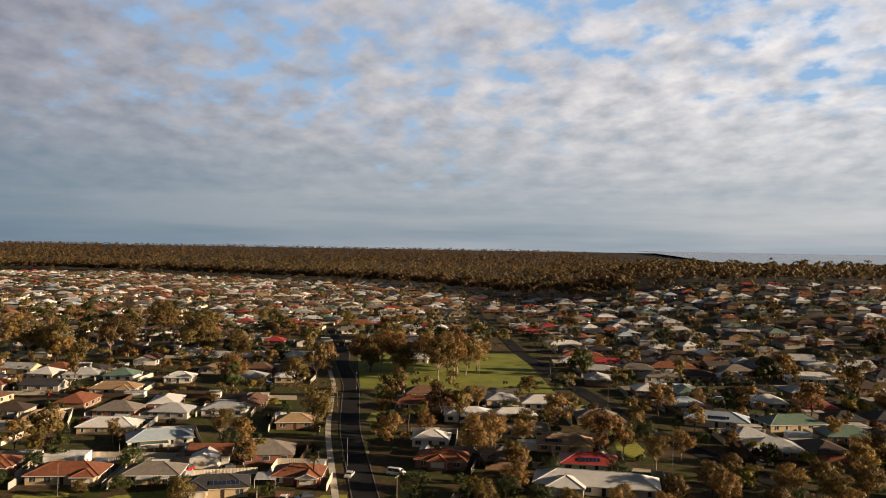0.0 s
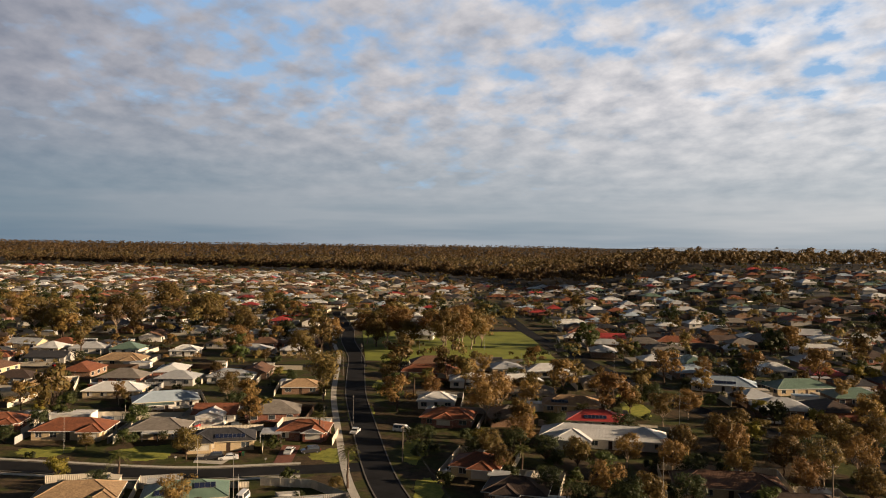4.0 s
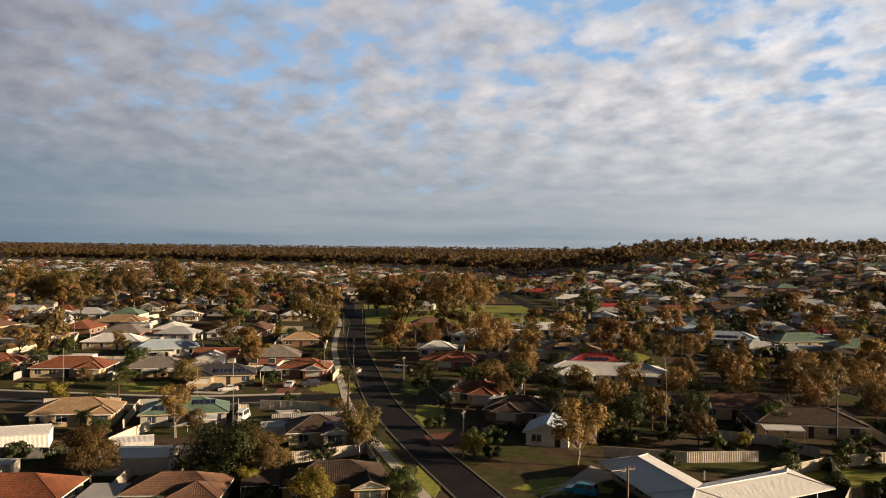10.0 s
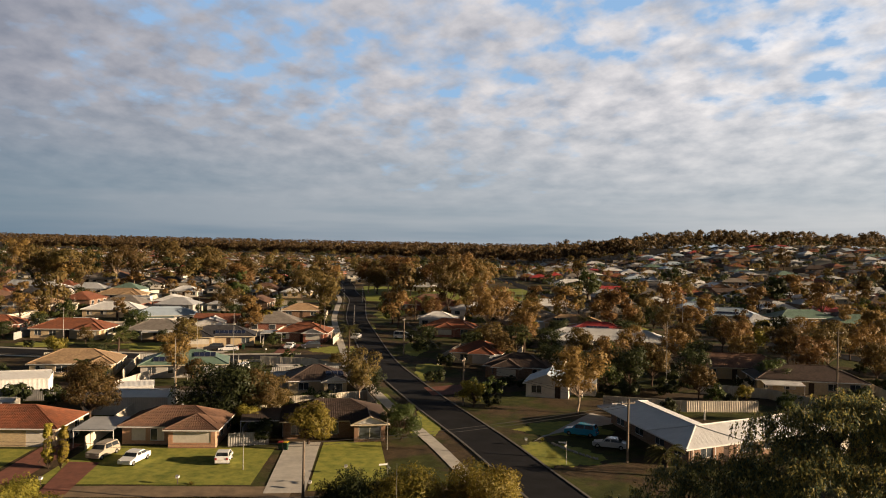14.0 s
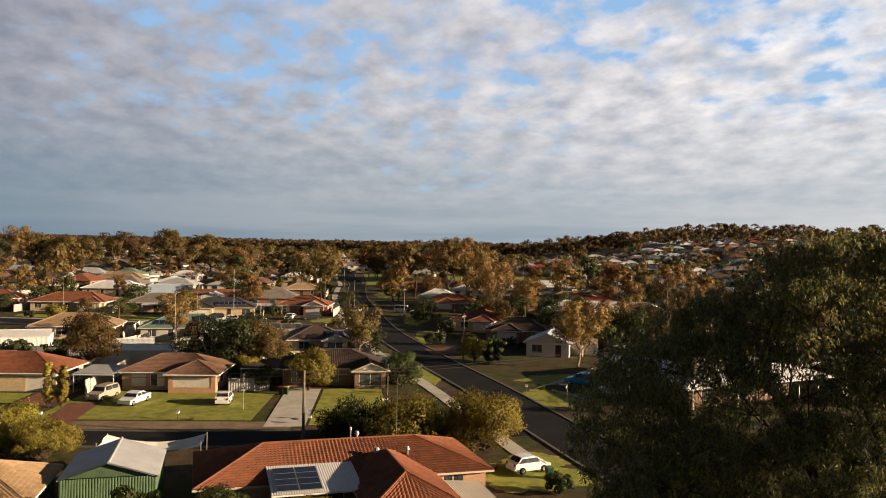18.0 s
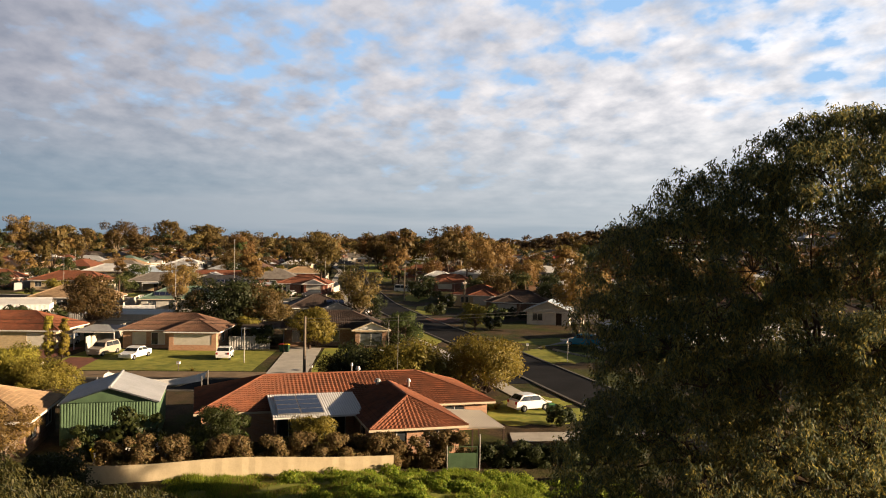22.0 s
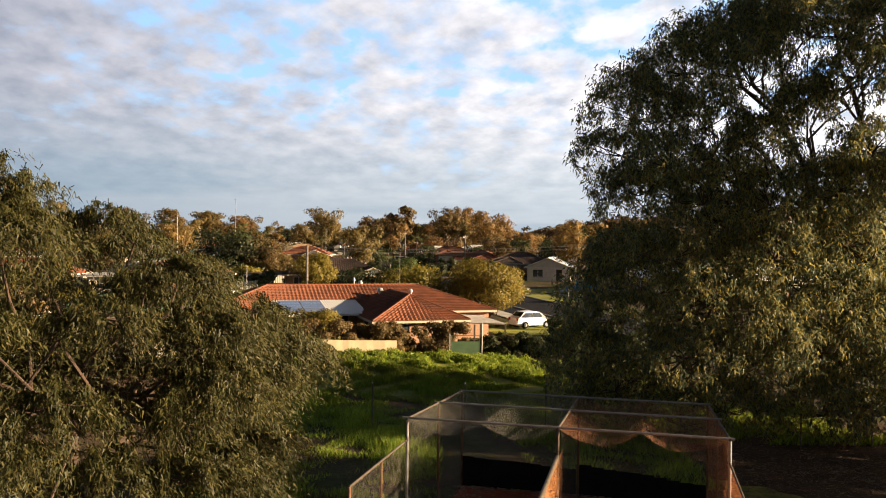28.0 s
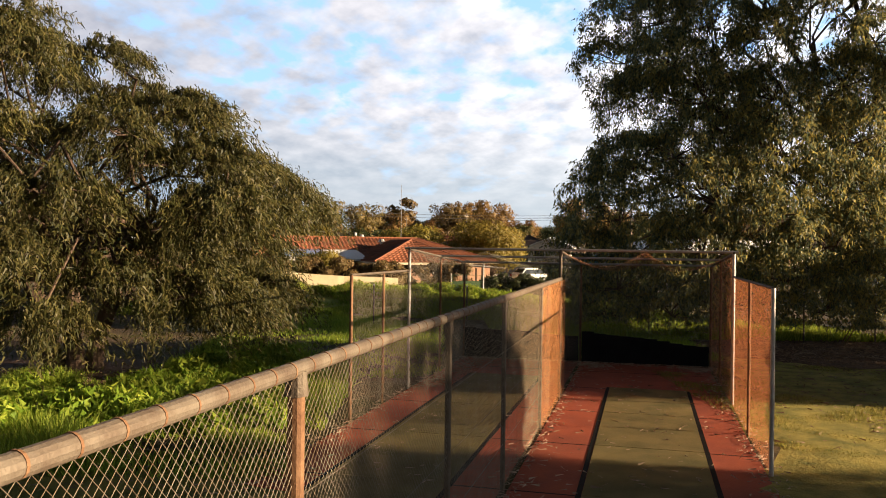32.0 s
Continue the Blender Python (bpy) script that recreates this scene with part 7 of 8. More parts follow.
power_pole(-13.9, 81.5, 7.0, False)
power_pole(23.5, 100.5, 8.0, True, 20, True)
power_pole(-78, 83, 7.5, True, 90)
power_pole(-8.9, 186, 8.5, True, 70)
power_pole(3.6, 131.5, 8.0, True, 70)
power_pole(72.2, 146, 12.0, True, 0)
for dz in (0.0, 0.35):
    wire((-13.9, 81.5, ground_z(-14, 81) + 6.8 - dz), (23.5, 100.5, ground_z(23, 100) + 7.4 - dz), 0.5)
    wire((-13.9, 81.5, ground_z(-14, 81) + 6.8 - dz), (-78, 83, ground_z(-78, 83) + 7.0 - dz), 0.8)
    wire((3.6, 131.5, ground_z(3, 131) + 7.4 - dz), (23.5, 100.5, ground_z(23, 100) + 7.4 - dz), 0.4)
    wire((3.6, 131.5, ground_z(3, 131) + 7.4 - dz), (-8.9, 186, ground_z(-9, 186) + 8.0 - dz), 0.5)
for x, y, hgt in ((-23.2, 94.3, 4.2), (-6.9, 104, 4.2), (-37, 142, 14.0), (-42, 126, 11.0), (41, 146, 13), (60, 200, 15), (-52, 170, 9), (-90, 190, 9), (-30, 204, 9), (-24.5, 222, 8), (-37, 300, 8), (-33, 330, 8), (-10, 360, 8), (20, 370, 8), (52, 362, 8), (-70, 230, 9), (-115, 250, 9), (30, 300, 9), (65, 300, 10), (95, 330, 9)):
    pl = thing("mast", "thin pale metal mast in a garden", "mast", on_ground(x, y), "masts")
    part("pole", Shape().tube((0, 0, -0.3), (0, 0, hgt), 0.06, 0.035, 6), GALV, pl)
    part("tip", Shape().tube((-0.25, 0, hgt - 0.2), (0.25, 0, hgt - 0.2), 0.015, 0.015, 4), GALV, pl)


# ---- small things of the near street ----
BIN_GREEN = surface("dark_green_plastic", (0.02, 0.05, 0.03), None, 0.5, bump=0)
BIN_LIDS = {"yellow": YELLOW, "red": surface("red_plastic", (0.30, 0.03, 0.025), None, 0.45, bump=0), "green": surface("green_plastic", (0.05, 0.16, 0.05), None, 0.45, bump=0)}


def wheelie_bin(x, y, yaw, lid):
    b = thing("wheelie_bin", "dark green wheelie bin with a %s lid" % lid, "bin", on_ground(x, y, yaw), "wheelie bins")
    s = Shape()
    lo, hi = [(-0.2, -0.22), (0.2, -0.22), (0.2, 0.22), (-0.2, 0.22)], [(-0.29, -0.33), (0.29, -0.33), (0.29, 0.33), (-0.29, 0.33)]
    for i in range(4):
        j = (i + 1) % 4
        s.face([(*lo[i], 0.06), (*lo[j], 0.06), (*hi[j], 0.98), (*hi[i], 0.98)])
    s.face([(*p, 0.06) for p in lo[::-1]])
    part("body", s, BIN_GREEN, b)
    top = Shape().box(-0.31, 0.31, -0.36, 0.36, 0.98, 1.02)
    top.box(-0.24, 0.24, -0.28, 0.28, 1.02, 1.06)
    part("lid", top, BIN_LIDS[lid], b, "hinged %s lid" % lid)
    part("handle", Shape().tube((-0.25, 0.40, 0.96), (0.25, 0.40, 0.96), 0.02, 0.02, 6), BIN_GREEN, b)
    for sx in (-0.26, 0.26):
        part("wheel", Shape().tube((sx - 0.03, 0.24, 0.1), (sx + 0.03, 0.24, 0.1), 0.1, 0.1, 10), CABLE, b)


for q in ((-19.9, 103.2, 170, "yellow"), (-20.6, 103.3, 175, "red"), (-46.9, 189.0, 10, "green"), (-47.7, 189.1, 5, "red"), (9.6, 70.0, 200, "green"), (5.2, 181.0, 20, "yellow"), (-60.2, 98.0, 180, "green")):
    wheelie_bin(*q)


def letterbox(x, y, yaw, mat, label):
    b = thing("letterbox", label, "letterbox", on_ground(x, y, yaw), "letterboxes")
    part("post", Shape().box(-0.04, 0.04, -0.04, 0.04, -0.2, 0.75), POLE_WOOD, b)
    box = part("box", Shape().box(-0.16, 0.16, -0.2, 0.2, 0.75, 1.0), mat, b)
    part("roof", Shape().box(-0.19, 0.19, -0.23, 0.23, 1.0, 1.03), GALV, box)
    part("slot", Shape().box(-0.11, 0.11, -0.206, -0.2, 0.92, 0.94), CABLE, box)


for x, y in ((-11.0, 93.6), (-43.4, 87.0), (-29.0, 88.5), (0.5, 156), (-40.5, 184), (-61.5, 184.5), (11.5, 107.5), (-14.2, 87.6)):
    letterbox(x, y, 0, WHITE_PAINT, "small white letterbox on a post at the verge")


def street_sign(x, y, yaw):
    p = thing("street_sign", "street name sign with dark bars on a galvanised post", "street sign", on_ground(x, y, yaw))
    part("post", Shape().tube((0, 0, -0.3), (0, 0, 2.9), 0.03, 0.03, 8), GALV, p)
    blade = part("blade", Shape().box(0.03, 1.0, -0.012, 0.012, 2.62, 2.80), WHITE_PAINT, p)
    part("bar", Shape().box(0.12, 0.9, -0.017, -0.012, 2.67, 2.75), CABLE, blade, "plain dark bar of lettering")
    other = part("blade", Shape().box(-0.012, 0.012, 0.03, 0.95, 2.40, 2.58), WHITE_PAINT, p)
    part("bar", Shape().box(-0.017, -0.012, 0.1, 0.85, 2.45, 2.53), CABLE, other, "plain dark bar of lettering")


street_sign(15.6, 99.0, 160)
street_sign(-5.8, 88.6, 200)
street_sign(-20.4, 170.5, 30)

STONE = surface("pale_garden_stone", (0.42, 0.38, 0.32), (0.26, 0.23, 0.19), 0.9, scale=4, vary=0.25)


def stone_edge(line, seed):
    """A row of rough stones round a garden bed, each its own piece."""
    rn = random.Random(seed)
    e = thing("stone_edging", "row of pale rough stones round the garden bed", "stone edging")
    meshes = []
    for k in range(5):
        s = Shape()
        n = 6
        ring = [[(0.26 * w * math.cos(2 * math.pi * i / n) * rn.uniform(0.8, 1.2), 0.20 * w * math.sin(2 * math.pi * i / n) * rn.uniform(0.8, 1.2), z) for i in range(n)] for w, z in ((1.0, -0.1), (1.0, 0.14), (0.6, 0.27))]
        for a, b in zip(ring, ring[1:]):
            for i in range(n):
                s.face([a[i], a[(i + 1) % n], b[(i + 1) % n], b[i]])
        s.face(ring[-1])
        meshes.append(s.mesh("stone", STONE, False))
    for (ax, ay), (bx, by) in zip(line, line[1:]):
        n = max(2, int(math.hypot(bx - ax, by - ay) / 0.5))
        for i in range(n):
            x, y = ax + (bx - ax) * i / n + rn.uniform(-0.06, 0.06), ay + (by - ay) * i / n + rn.uniform(-0.06, 0.06)
            ob = part("stone", rn.choice(meshes), None, e)
            ob.matrix_basis = on_ground(x, y, rn.uniform(0, 360))


stone_edge([(15.2, 108.6), (17.8, 104.0), (20.2, 101.0)], 1)
stone_edge([(9.5, 146.5), (8.0, 151.5), (11, 153)], 2)


def strap_plant(x, y, size, seed):
    rng = np.random.default_rng(seed)
    p = thing("strappy_plant", "strappy variegated garden plant by the lawn", "garden plant", on_ground(x, y), "strappy plants")
    s = Shape()
    for i in range(44):
        a, up, ln = rng.uniform(0, 6.28), rng.uniform(0.35, 1.2), size * rng.uniform(0.7, 1.2)
        c, sn = math.cos(a), math.sin(a)
        prev = None
        for j in range(5):
            t = j / 4
            r, z, w = ln * t * math.cos(up), ln * (t * math.sin(up) - 0.35 * t * t), 0.05 * size * (1 - 0.85 * t)
            cur = (Vector((r * c - w * sn, r * sn + w * c, z)), Vector((r * c + w * sn, r * sn - w * c, z)))
            if prev:
                s.face([prev[0], prev[1], cur[1], cur[0]])
            prev = cur
    part("leaves", s, LEAF["yellow"], p)


for k, q in enumerate(((3.6, 71.5, 1.1), (5.0, 71.9, 1.3), (2.2, 72.2, 0.9), (6.3, 72.6, 1.0), (-27.5, 88.6, 0.8), (20.5, 117.0, 1.0), (14.0, 110.2, 0.9), (33, 136, 1.5), (34.5, 135.6, 1.4))):
    strap_plant(*q, 300 + k)


def boat(x, y, yaw):
    b = thing("boat", "white trailer boat with a dark cover", "boat", on_ground(x, y, yaw))
    hull = Shape()
    rows = []
    for j in range(9):
        t = j / 8
        w = 0.95 * math.sqrt(max(0.02, 1 - t ** 3))
        yy = -2.4 + 4.8 * t
        rows.append([(-w, yy, 1.35 + 0.2 * t), (-w * 0.8, yy, 0.85 + 0.2 * t), (0, yy, 0.6 + 0.45 * t * t), (w * 0.8, yy, 0.85 + 0.2 * t), (w, yy, 1.35 + 0.2 * t)])
    for a, c in zip(rows, rows[1:]):
        for i in range(4):
            hull.face([a[i], a[i + 1], c[i + 1], c[i]])
    hull.face(rows[0])
    part("hull", hull, WHITE_PAINT, b)
    cover = Shape()
    for a, c in zip(rows, rows[1:]):
        m0, m1 = (0, a[0][1], a[0][2] + 0.3), (0, c[0][1], c[0][2] + 0.3)
        cover.face([a[0], m0, m1, c[0]])
        cover.face([m0, a[4], c[4], m1])
    part("cover", cover, FENCE_GREY, b, "stretched grey canvas cover")
    part("trailer", Shape().box(-0.5, 0.5, -2.2, 3.2, 0.45, 0.53), GALV, b)
    for sx in (-0.95, 0.95):
        part("wheel", Shape().tube((sx - 0.09, -0.5, 0.3), (sx + 0.09, -0.5, 0.3), 0.3, 0.3, 14), CABLE, b)


boat(-30.5, 158.5, 110)


def panels_on(x, y, yaw, lx, ly, z, pitch, cols, rows, wide, tall, label):
    t = thing("solar_panels", label, "solar panels", on_ground(x, y, yaw), "solar panel rows")
    panel_row(t, lx, ly, z, pitch, cols, rows, wide, tall)


panels_on(-53.6, 193.0, 12, -1.2, 0.6, 2.45 + 0.55, 22, 7, 1, 1.0, 1.65, "row of dark solar panels on the charcoal roof")
panels_on(42.6, 218.5, -8, -3.2, 0.6, 2.45 + 0.55, 22, 6, 1, 1.0, 1.65, "row of dark solar panels on the red roof")
panels_on(39.0, 238.5, -8, -6.0, 0.6, 2.45 + 0.55, 22, 5, 1, 1.0, 1.65, "row of dark solar panels on the tan roof")
panels_on(-48.8, 151.5, 14, -5.6, 0.6, 2.45 + 0.55, 22, 5, 1, 1.0, 1.65, "row of dark solar panels on the green roof")
panels_on(-48.8, 151.5, 14, 1.6, 2.1, 2.45 + 1.15, 22, 4, 1, 1.0, 1.65, "row of dark solar panels on the green roof")
panels_on(-21.3, 138.5, 14, 1.4, 0.6, 2.45 + 0.55, 22, 3, 1, 1.0, 1.65, "row of dark solar panels on the brown roof")
panels_on(97, 274, -20, -3.0, 0.6, 2.45 + 0.55, 22, 7, 1, 1.0, 1.65, "row of dark solar panels on the pale roof")

# ---- garden and street trees ----
KINDS = {
    "gum_a": tree_parts(1, 11, 4.6, 3.6, 34, 8000, 0.38, 0.18, LEAF["rust"], BARK_PALE, "dome"),
    "gum_b": tree_parts(2, 13, 5.2, 4.5, 30, 5600, 0.45, 0.16, LEAF["gum"], BARK_PALE, "spread"),
    "gum_c": tree_parts(3, 9, 4.2, 2.6, 34, 8000, 0.37, 0.18, LEAF["gum"], BARK, "dome"),
    "gum_d": tree_parts(4, 14, 4.6, 5.5, 28, 5200, 0.45, 0.17, LEAF["rust"], BARK_PALE, "spread"),
    "round_a": tree_parts(5, 5.4, 3.4, 0.9, 34, 8500, 0.30, 0.16, LEAF["yellow"], BARK, "dome"),
    "round_b": tree_parts(6, 6.5, 3.8, 1.0, 34, 8500, 0.32, 0.17, LEAF["green"], BARK, "dome"),
    "round_c": tree_parts(7, 7.5, 4.4, 1.1, 36, 9000, 0.33, 0.18, LEAF["dark"], BARK, "dome"),
    "bush_a": tree_parts(8, 2.6, 1.9, 0.3, 20, 2400, 0.28, 0.16, LEAF["green"], BARK, "dome", trunk_r=0.08),
    "bush_b": tree_parts(9, 2.2, 1.6, 0.2, 18, 2200, 0.26, 0.15, LEAF["dark"], BARK, "dome", trunk_r=0.07),
    "mound_a": tree_parts(15, 5.2, 4.6, 0.2, 48, 15000, 0.28, 0.14, LEAF["yellow"], BARK, "dome", trunk_r=0.14),
    "mound_b": tree_parts(16, 5.2, 4.8, 0.2, 48, 15000, 0.28, 0.14, LEAF["dark"], BARK, "dome", trunk_r=0.14),
    "cypress": tree_parts(10, 4.6, 0.80, 0.2, 40, 6500, 0.22, 0.08, LEAF["gold"], BARK, "column", droop=-0.5, trunk_r=0.08),
}
LOD = {
    "gum_a": tree_parts(1, 11, 4.6, 3.6, 34, 2900, 0.52, 0.25, LEAF["rust"], BARK_PALE, "dome"),
    "gum_b": tree_parts(2, 13, 5.2, 4.5, 34, 2900, 0.56, 0.25, LEAF["gum"], BARK_PALE, "spread"),
    "gum_c": tree_parts(3, 9, 4.2, 2.6, 34, 2900, 0.50, 0.25, LEAF["gum"], BARK, "dome"),
    "gum_d": tree_parts(4, 14, 4.6, 5.5, 32, 2800, 0.56, 0.25, LEAF["rust"], BARK_PALE, "spread"),
    "round_b": tree_parts(6, 6.5, 3.8, 1.3, 30, 2200, 0.44, 0.22, LEAF["green"], BARK, "dome"),
    "round_c": tree_parts(7, 7.5, 4.4, 1.2, 32, 2300, 0.46, 0.22, LEAF["dark"], BARK, "dome"),
    "round_a": tree_parts(5, 5.4, 3.4, 0.9, 26, 1500, 0.52, 0.25, LEAF["yellow"], BARK, "dome"),
    "bush_a": tree_parts(8, 2.6, 1.9, 0.3, 16, 600, 0.42, 0.22, LEAF["green"], BARK, "dome", trunk_r=0.08),
    "bush_b": tree_parts(9, 2.2, 1.6, 0.2, 14, 560, 0.40, 0.22, LEAF["dark"], BARK, "dome", trunk_r=0.07),
}
NAMES = {"gum_a": ("gum_tree", "gum tree with rust-coloured evening leaves and a pale trunk"), "gum_b": ("gum_tree", "tall spreading gum tree with olive leaves"), "gum_c": ("gum_tree", "dense low gum tree with olive leaves"), "gum_d": ("gum_tree", "tall open gum tree with brown-green leaves"),
         "round_a": ("round_tree", "round golden-green tree in a garden"), "round_b": ("round_tree", "round green tree in a garden"), "round_c": ("round_tree", "dark round tree in a back garden"), "bush_a": ("bush", "rounded green bush in a garden"), "bush_b": ("bush", "dark low bush in a garden"), "mound_a": ("round_tree", "wide golden-green tree with foliage to the ground"), "mound_b": ("round_tree", "wide dark tree with foliage to the ground"), "cypress": ("cypress", "slim golden pencil cypress beside the drive")}


def put(kind, x, y, height, label="", rng=random):
    name, words = NAMES[kind]
    full = {"gum_a": 11, "gum_b": 13, "gum_c": 9, "gum_d": 14, "round_a": 5.4, "round_b": 6.5, "round_c": 7.5, "bush_a": 2.6, "bush_b": 2.2, "mound_a": 5.2, "mound_b": 5.2, "cypress": 4.6}[kind]
    s = height / full
    m = on_ground(x, y, rng.uniform(0, 360)) @ Matrix.Scale(s, 4)
    ob = thing(name, label or words, "bush" if name == "bush" else "tree", m, "garden trees")
    made = LOD[kind] if y > 122 and kind in LOD else KINDS[kind]
    part("trunk", made[1], None, ob)
    part("crown", made[0], None, ob)
    return ob


TREES = [
    ("mound_b", -32.0, 119, 7.8), ("gum_c", -27.0, 118.0, 7.4), ("gum_c", -25.5, 119.5, 6.4), ("round_a", -17.4, 106.0, 5.2), ("round_b", -5.4, 109.5, 4.6), ("mound_b", -7.0, 78.5, 4.4), ("mound_a", -3.2, 77.8, 4.7), ("mound_a", 4.2, 78.5, 5.2), ("mound_b", -9.5, 79.5, 3.2),
    ("round_a", 5.3, 130.5, 4.2), ("gum_a", 21.8, 127.5, 10.5), ("cypress", -45.8, 93.4, 5.6), ("cypress", -44.0, 93.5, 5.3), ("mound_a", -40.5, 74.0, 4.2), ("mound_b", -46.0, 74.0, 4.4), ("mound_a", -36.0, 72.5, 3.4), ("mound_a", -50.5, 75.0, 4.0),
    ("gum_a", 12.5, 224, 14.5), ("gum_a", 16.5, 236, 12.5), ("gum_b", -38, 255, 16.0), ("gum_b", -66, 246, 10.5), ("gum_a", -27, 395, 18), ("gum_a", -36, 386, 16), ("gum_c", -31, 378, 13), ("gum_a", -22, 402, 17), ("gum_c", 5, 368, 17), ("gum_a", 10, 376, 19), ("gum_a", 2, 384, 18), ("gum_c", 16, 392, 15), ("gum_b", -33, 388, 17), ("gum_d", -20, 385, 18), ("gum_c", -15, 370, 13), ("gum_b", 1, 356, 20), ("gum_d", 8, 362, 21), ("gum_b", 14, 372, 18), ("gum_a", 19, 380, 16), ("gum_a", -6, 400, 15), ("gum_b", -167, 409, 21), ("gum_b", -160, 414, 19), ("gum_c", -166, 486, 23), ("gum_c", -131, 438, 20), ("gum_c", -122, 420, 19), ("gum_d", -213, 400, 23), ("gum_b", -206, 404, 20), ("gum_c", -190, 400, 18), ("gum_b", -95, 390, 17), ("gum_a", -84, 330, 15), ("gum_c", -60, 340, 12),
    # first seven: unseen trees added at the right to shade nets, grass and gum
    ("round_c", 33, 26.2, 7.2), ("round_c", 26, 5.0, 7.8), ("round_c", 26, 19.0, 7.8), ("gum_c", 30, 4.0, 9.5), ("gum_c", 39, 2.0, 10.5), ("gum_c", 30, 19.0, 9.0), ("gum_c", 38, 18.0, 11.0), ("gum_a", 33, 158, 8.5), ("round_c", 27, 150, 6.5), ("round_c", 35, 149, 7.5), ("gum_c", 40, 152, 8.0), ("round_b", 30, 146, 5.0), ("gum_c", 45, 140, 6.0), ("gum_a", 64, 171, 8), ("gum_a", 74, 160, 9), ("gum_b", 80, 166, 11), ("gum_c", 86, 158, 8), ("round_b", 63, 152, 5.5), ("gum_a", 92, 175, 10), ("gum_a", 70, 190, 9), ("gum_c", 58, 190, 8), ("gum_b", 62, 222, 10), ("gum_a", 72, 232, 9), ("gum_c", 80, 214, 7),
    ("gum_c", 13.5, 176.5, 6.5), ("round_c", 17.5, 190, 6.8), ("gum_a", 20, 198, 8.5), ("bush_b", 8.3, 131, 2.2), ("bush_b", -1.5, 151, 2.6), ("bush_b", -5.5, 190, 3.2), ("round_c", -4, 200, 5.2), ("gum_a", -3, 256, 7.5),
    ("bush_b", -10.5, 124, 2.0), ("bush_a", -21, 129, 2.6), ("bush_a", -61, 126, 3.0), ("bush_b", -67, 127, 3.2), ("bush_b", -73, 126, 3.4), ("bush_b", -80, 127, 3.2), ("round_b", -60.5, 141, 3.6), ("round_b", -82, 215, 6.0), ("round_c", -60.0, 232, 6.5), ("gum_c", -86.0, 193, 4.0), ("bush_a", -77, 199.5, 2.4), ("round_c", -70, 200.5, 2.8), ("round_a", -82, 169.5, 4.6), ("gum_c", -127, 200, 9), ("gum_a", -131, 214, 11),
    ("bush_b", 36, 127, 2.6), ("bush_a", 47, 137, 3.0), ("round_b", 54, 124, 3.2), ("bush_a", 66, 117, 2.4), ("bush_a", 71, 114, 2.6), ("round_a", 53, 139.0, 2.8),
    ("round_c", 49, 156, 6.5), ("gum_a", 52, 178, 8), ("round_c", 55, 172, 6), ("gum_c", 77, 178, 9), ("round_c", 84, 184, 7), ("gum_a", 88, 196, 9.5), ("gum_c", 97, 190, 8.5), ("gum_c", 100, 205, 8), ("round_c", 22, 163, 6), ("round_c", 25, 186, 6.5), ("gum_c", 31, 180, 7.5), ("round_b", 36, 176, 5.5), ("gum_a", 43, 183, 8), ("round_c", 48, 208, 6.5), ("round_c", 31, 212, 6), ("gum_c", 22, 222, 7), ("gum_a", 27, 245, 8.5), ("gum_c", 57, 240, 8), ("gum_a", 50, 255, 9), ("round_c", 66, 250, 7), ("gum_c", 30, 262, 8), ("round_c", 38, 157, 5.0), ("bush_b", 40, 143, 3.2), ("bush_b", 33, 141, 2.8), ("bush_b", 44, 148, 3.4), ("round_c", 8, 190, 5.0), ("bush_b", 24, 152, 3.0), ("bush_a", -15.2, 57.0, 2.4), ("bush_a", -21.0, 55.4, 3.0), ("bush_b", -9.0, 55.0, 2.2), ("round_a", -8.6, 54.6, 3.0), ("gum_a", -25.5, 47.0, 4.2), ("gum_c", -30, 48.0, 4.6), ("round_b", -15.0, 54.6, 3.4), ("bush_a", -24, 54.5, 2.0), ("gum_c", -32, 42, 5.0), ("round_c", -26, 40, 4.2), ("round_c", -20, 42, 3.2), ("bush_b", 10, 66, 1.6), ("bush_b", 12, 58.8, 2.0),
]
for kind, x, y, height in TREES:
    put(kind, x, y, height)


# ---- back gardens: fences, sheds and shrubs between the nearer houses ----
def in_house(x, y, margin):
    for hx, hy, yaw, w, d in [n[:5] for n in NEAR] + [(-10.2, 60.6, 17, 24, 18), (36, 110, 24, 34, 30), (-47.5, 120.5, 6, 13, 8), (-50.4, 131, 20, 7, 5), (-70.5, 133.5, 20, 9, 7), (-63.2, 217, 4, 8, 8), (-101.8, 218, 3, 11, 6), (-43, 201, 3, 6, 6)]:
        c, s = math.cos(radians(yaw)), math.sin(radians(yaw))
        u, v = (x - hx) * c + (y - hy) * s, -(x - hx) * s + (y - hy) * c
        if abs(u) < w / 2 + margin and -margin - 2.5 < v < d + margin:
            return True
    return False


def on_road(x, y, margin):
    return any((x - p.x) ** 2 + (y - p.y) ** 2 < (half + margin) ** 2 for line, half in ((MAIN, 8), (CROSS, 4), (NORTH, 6), (FARST, 5), (PARKST, 5), (EASTST, 6)) for p in line)


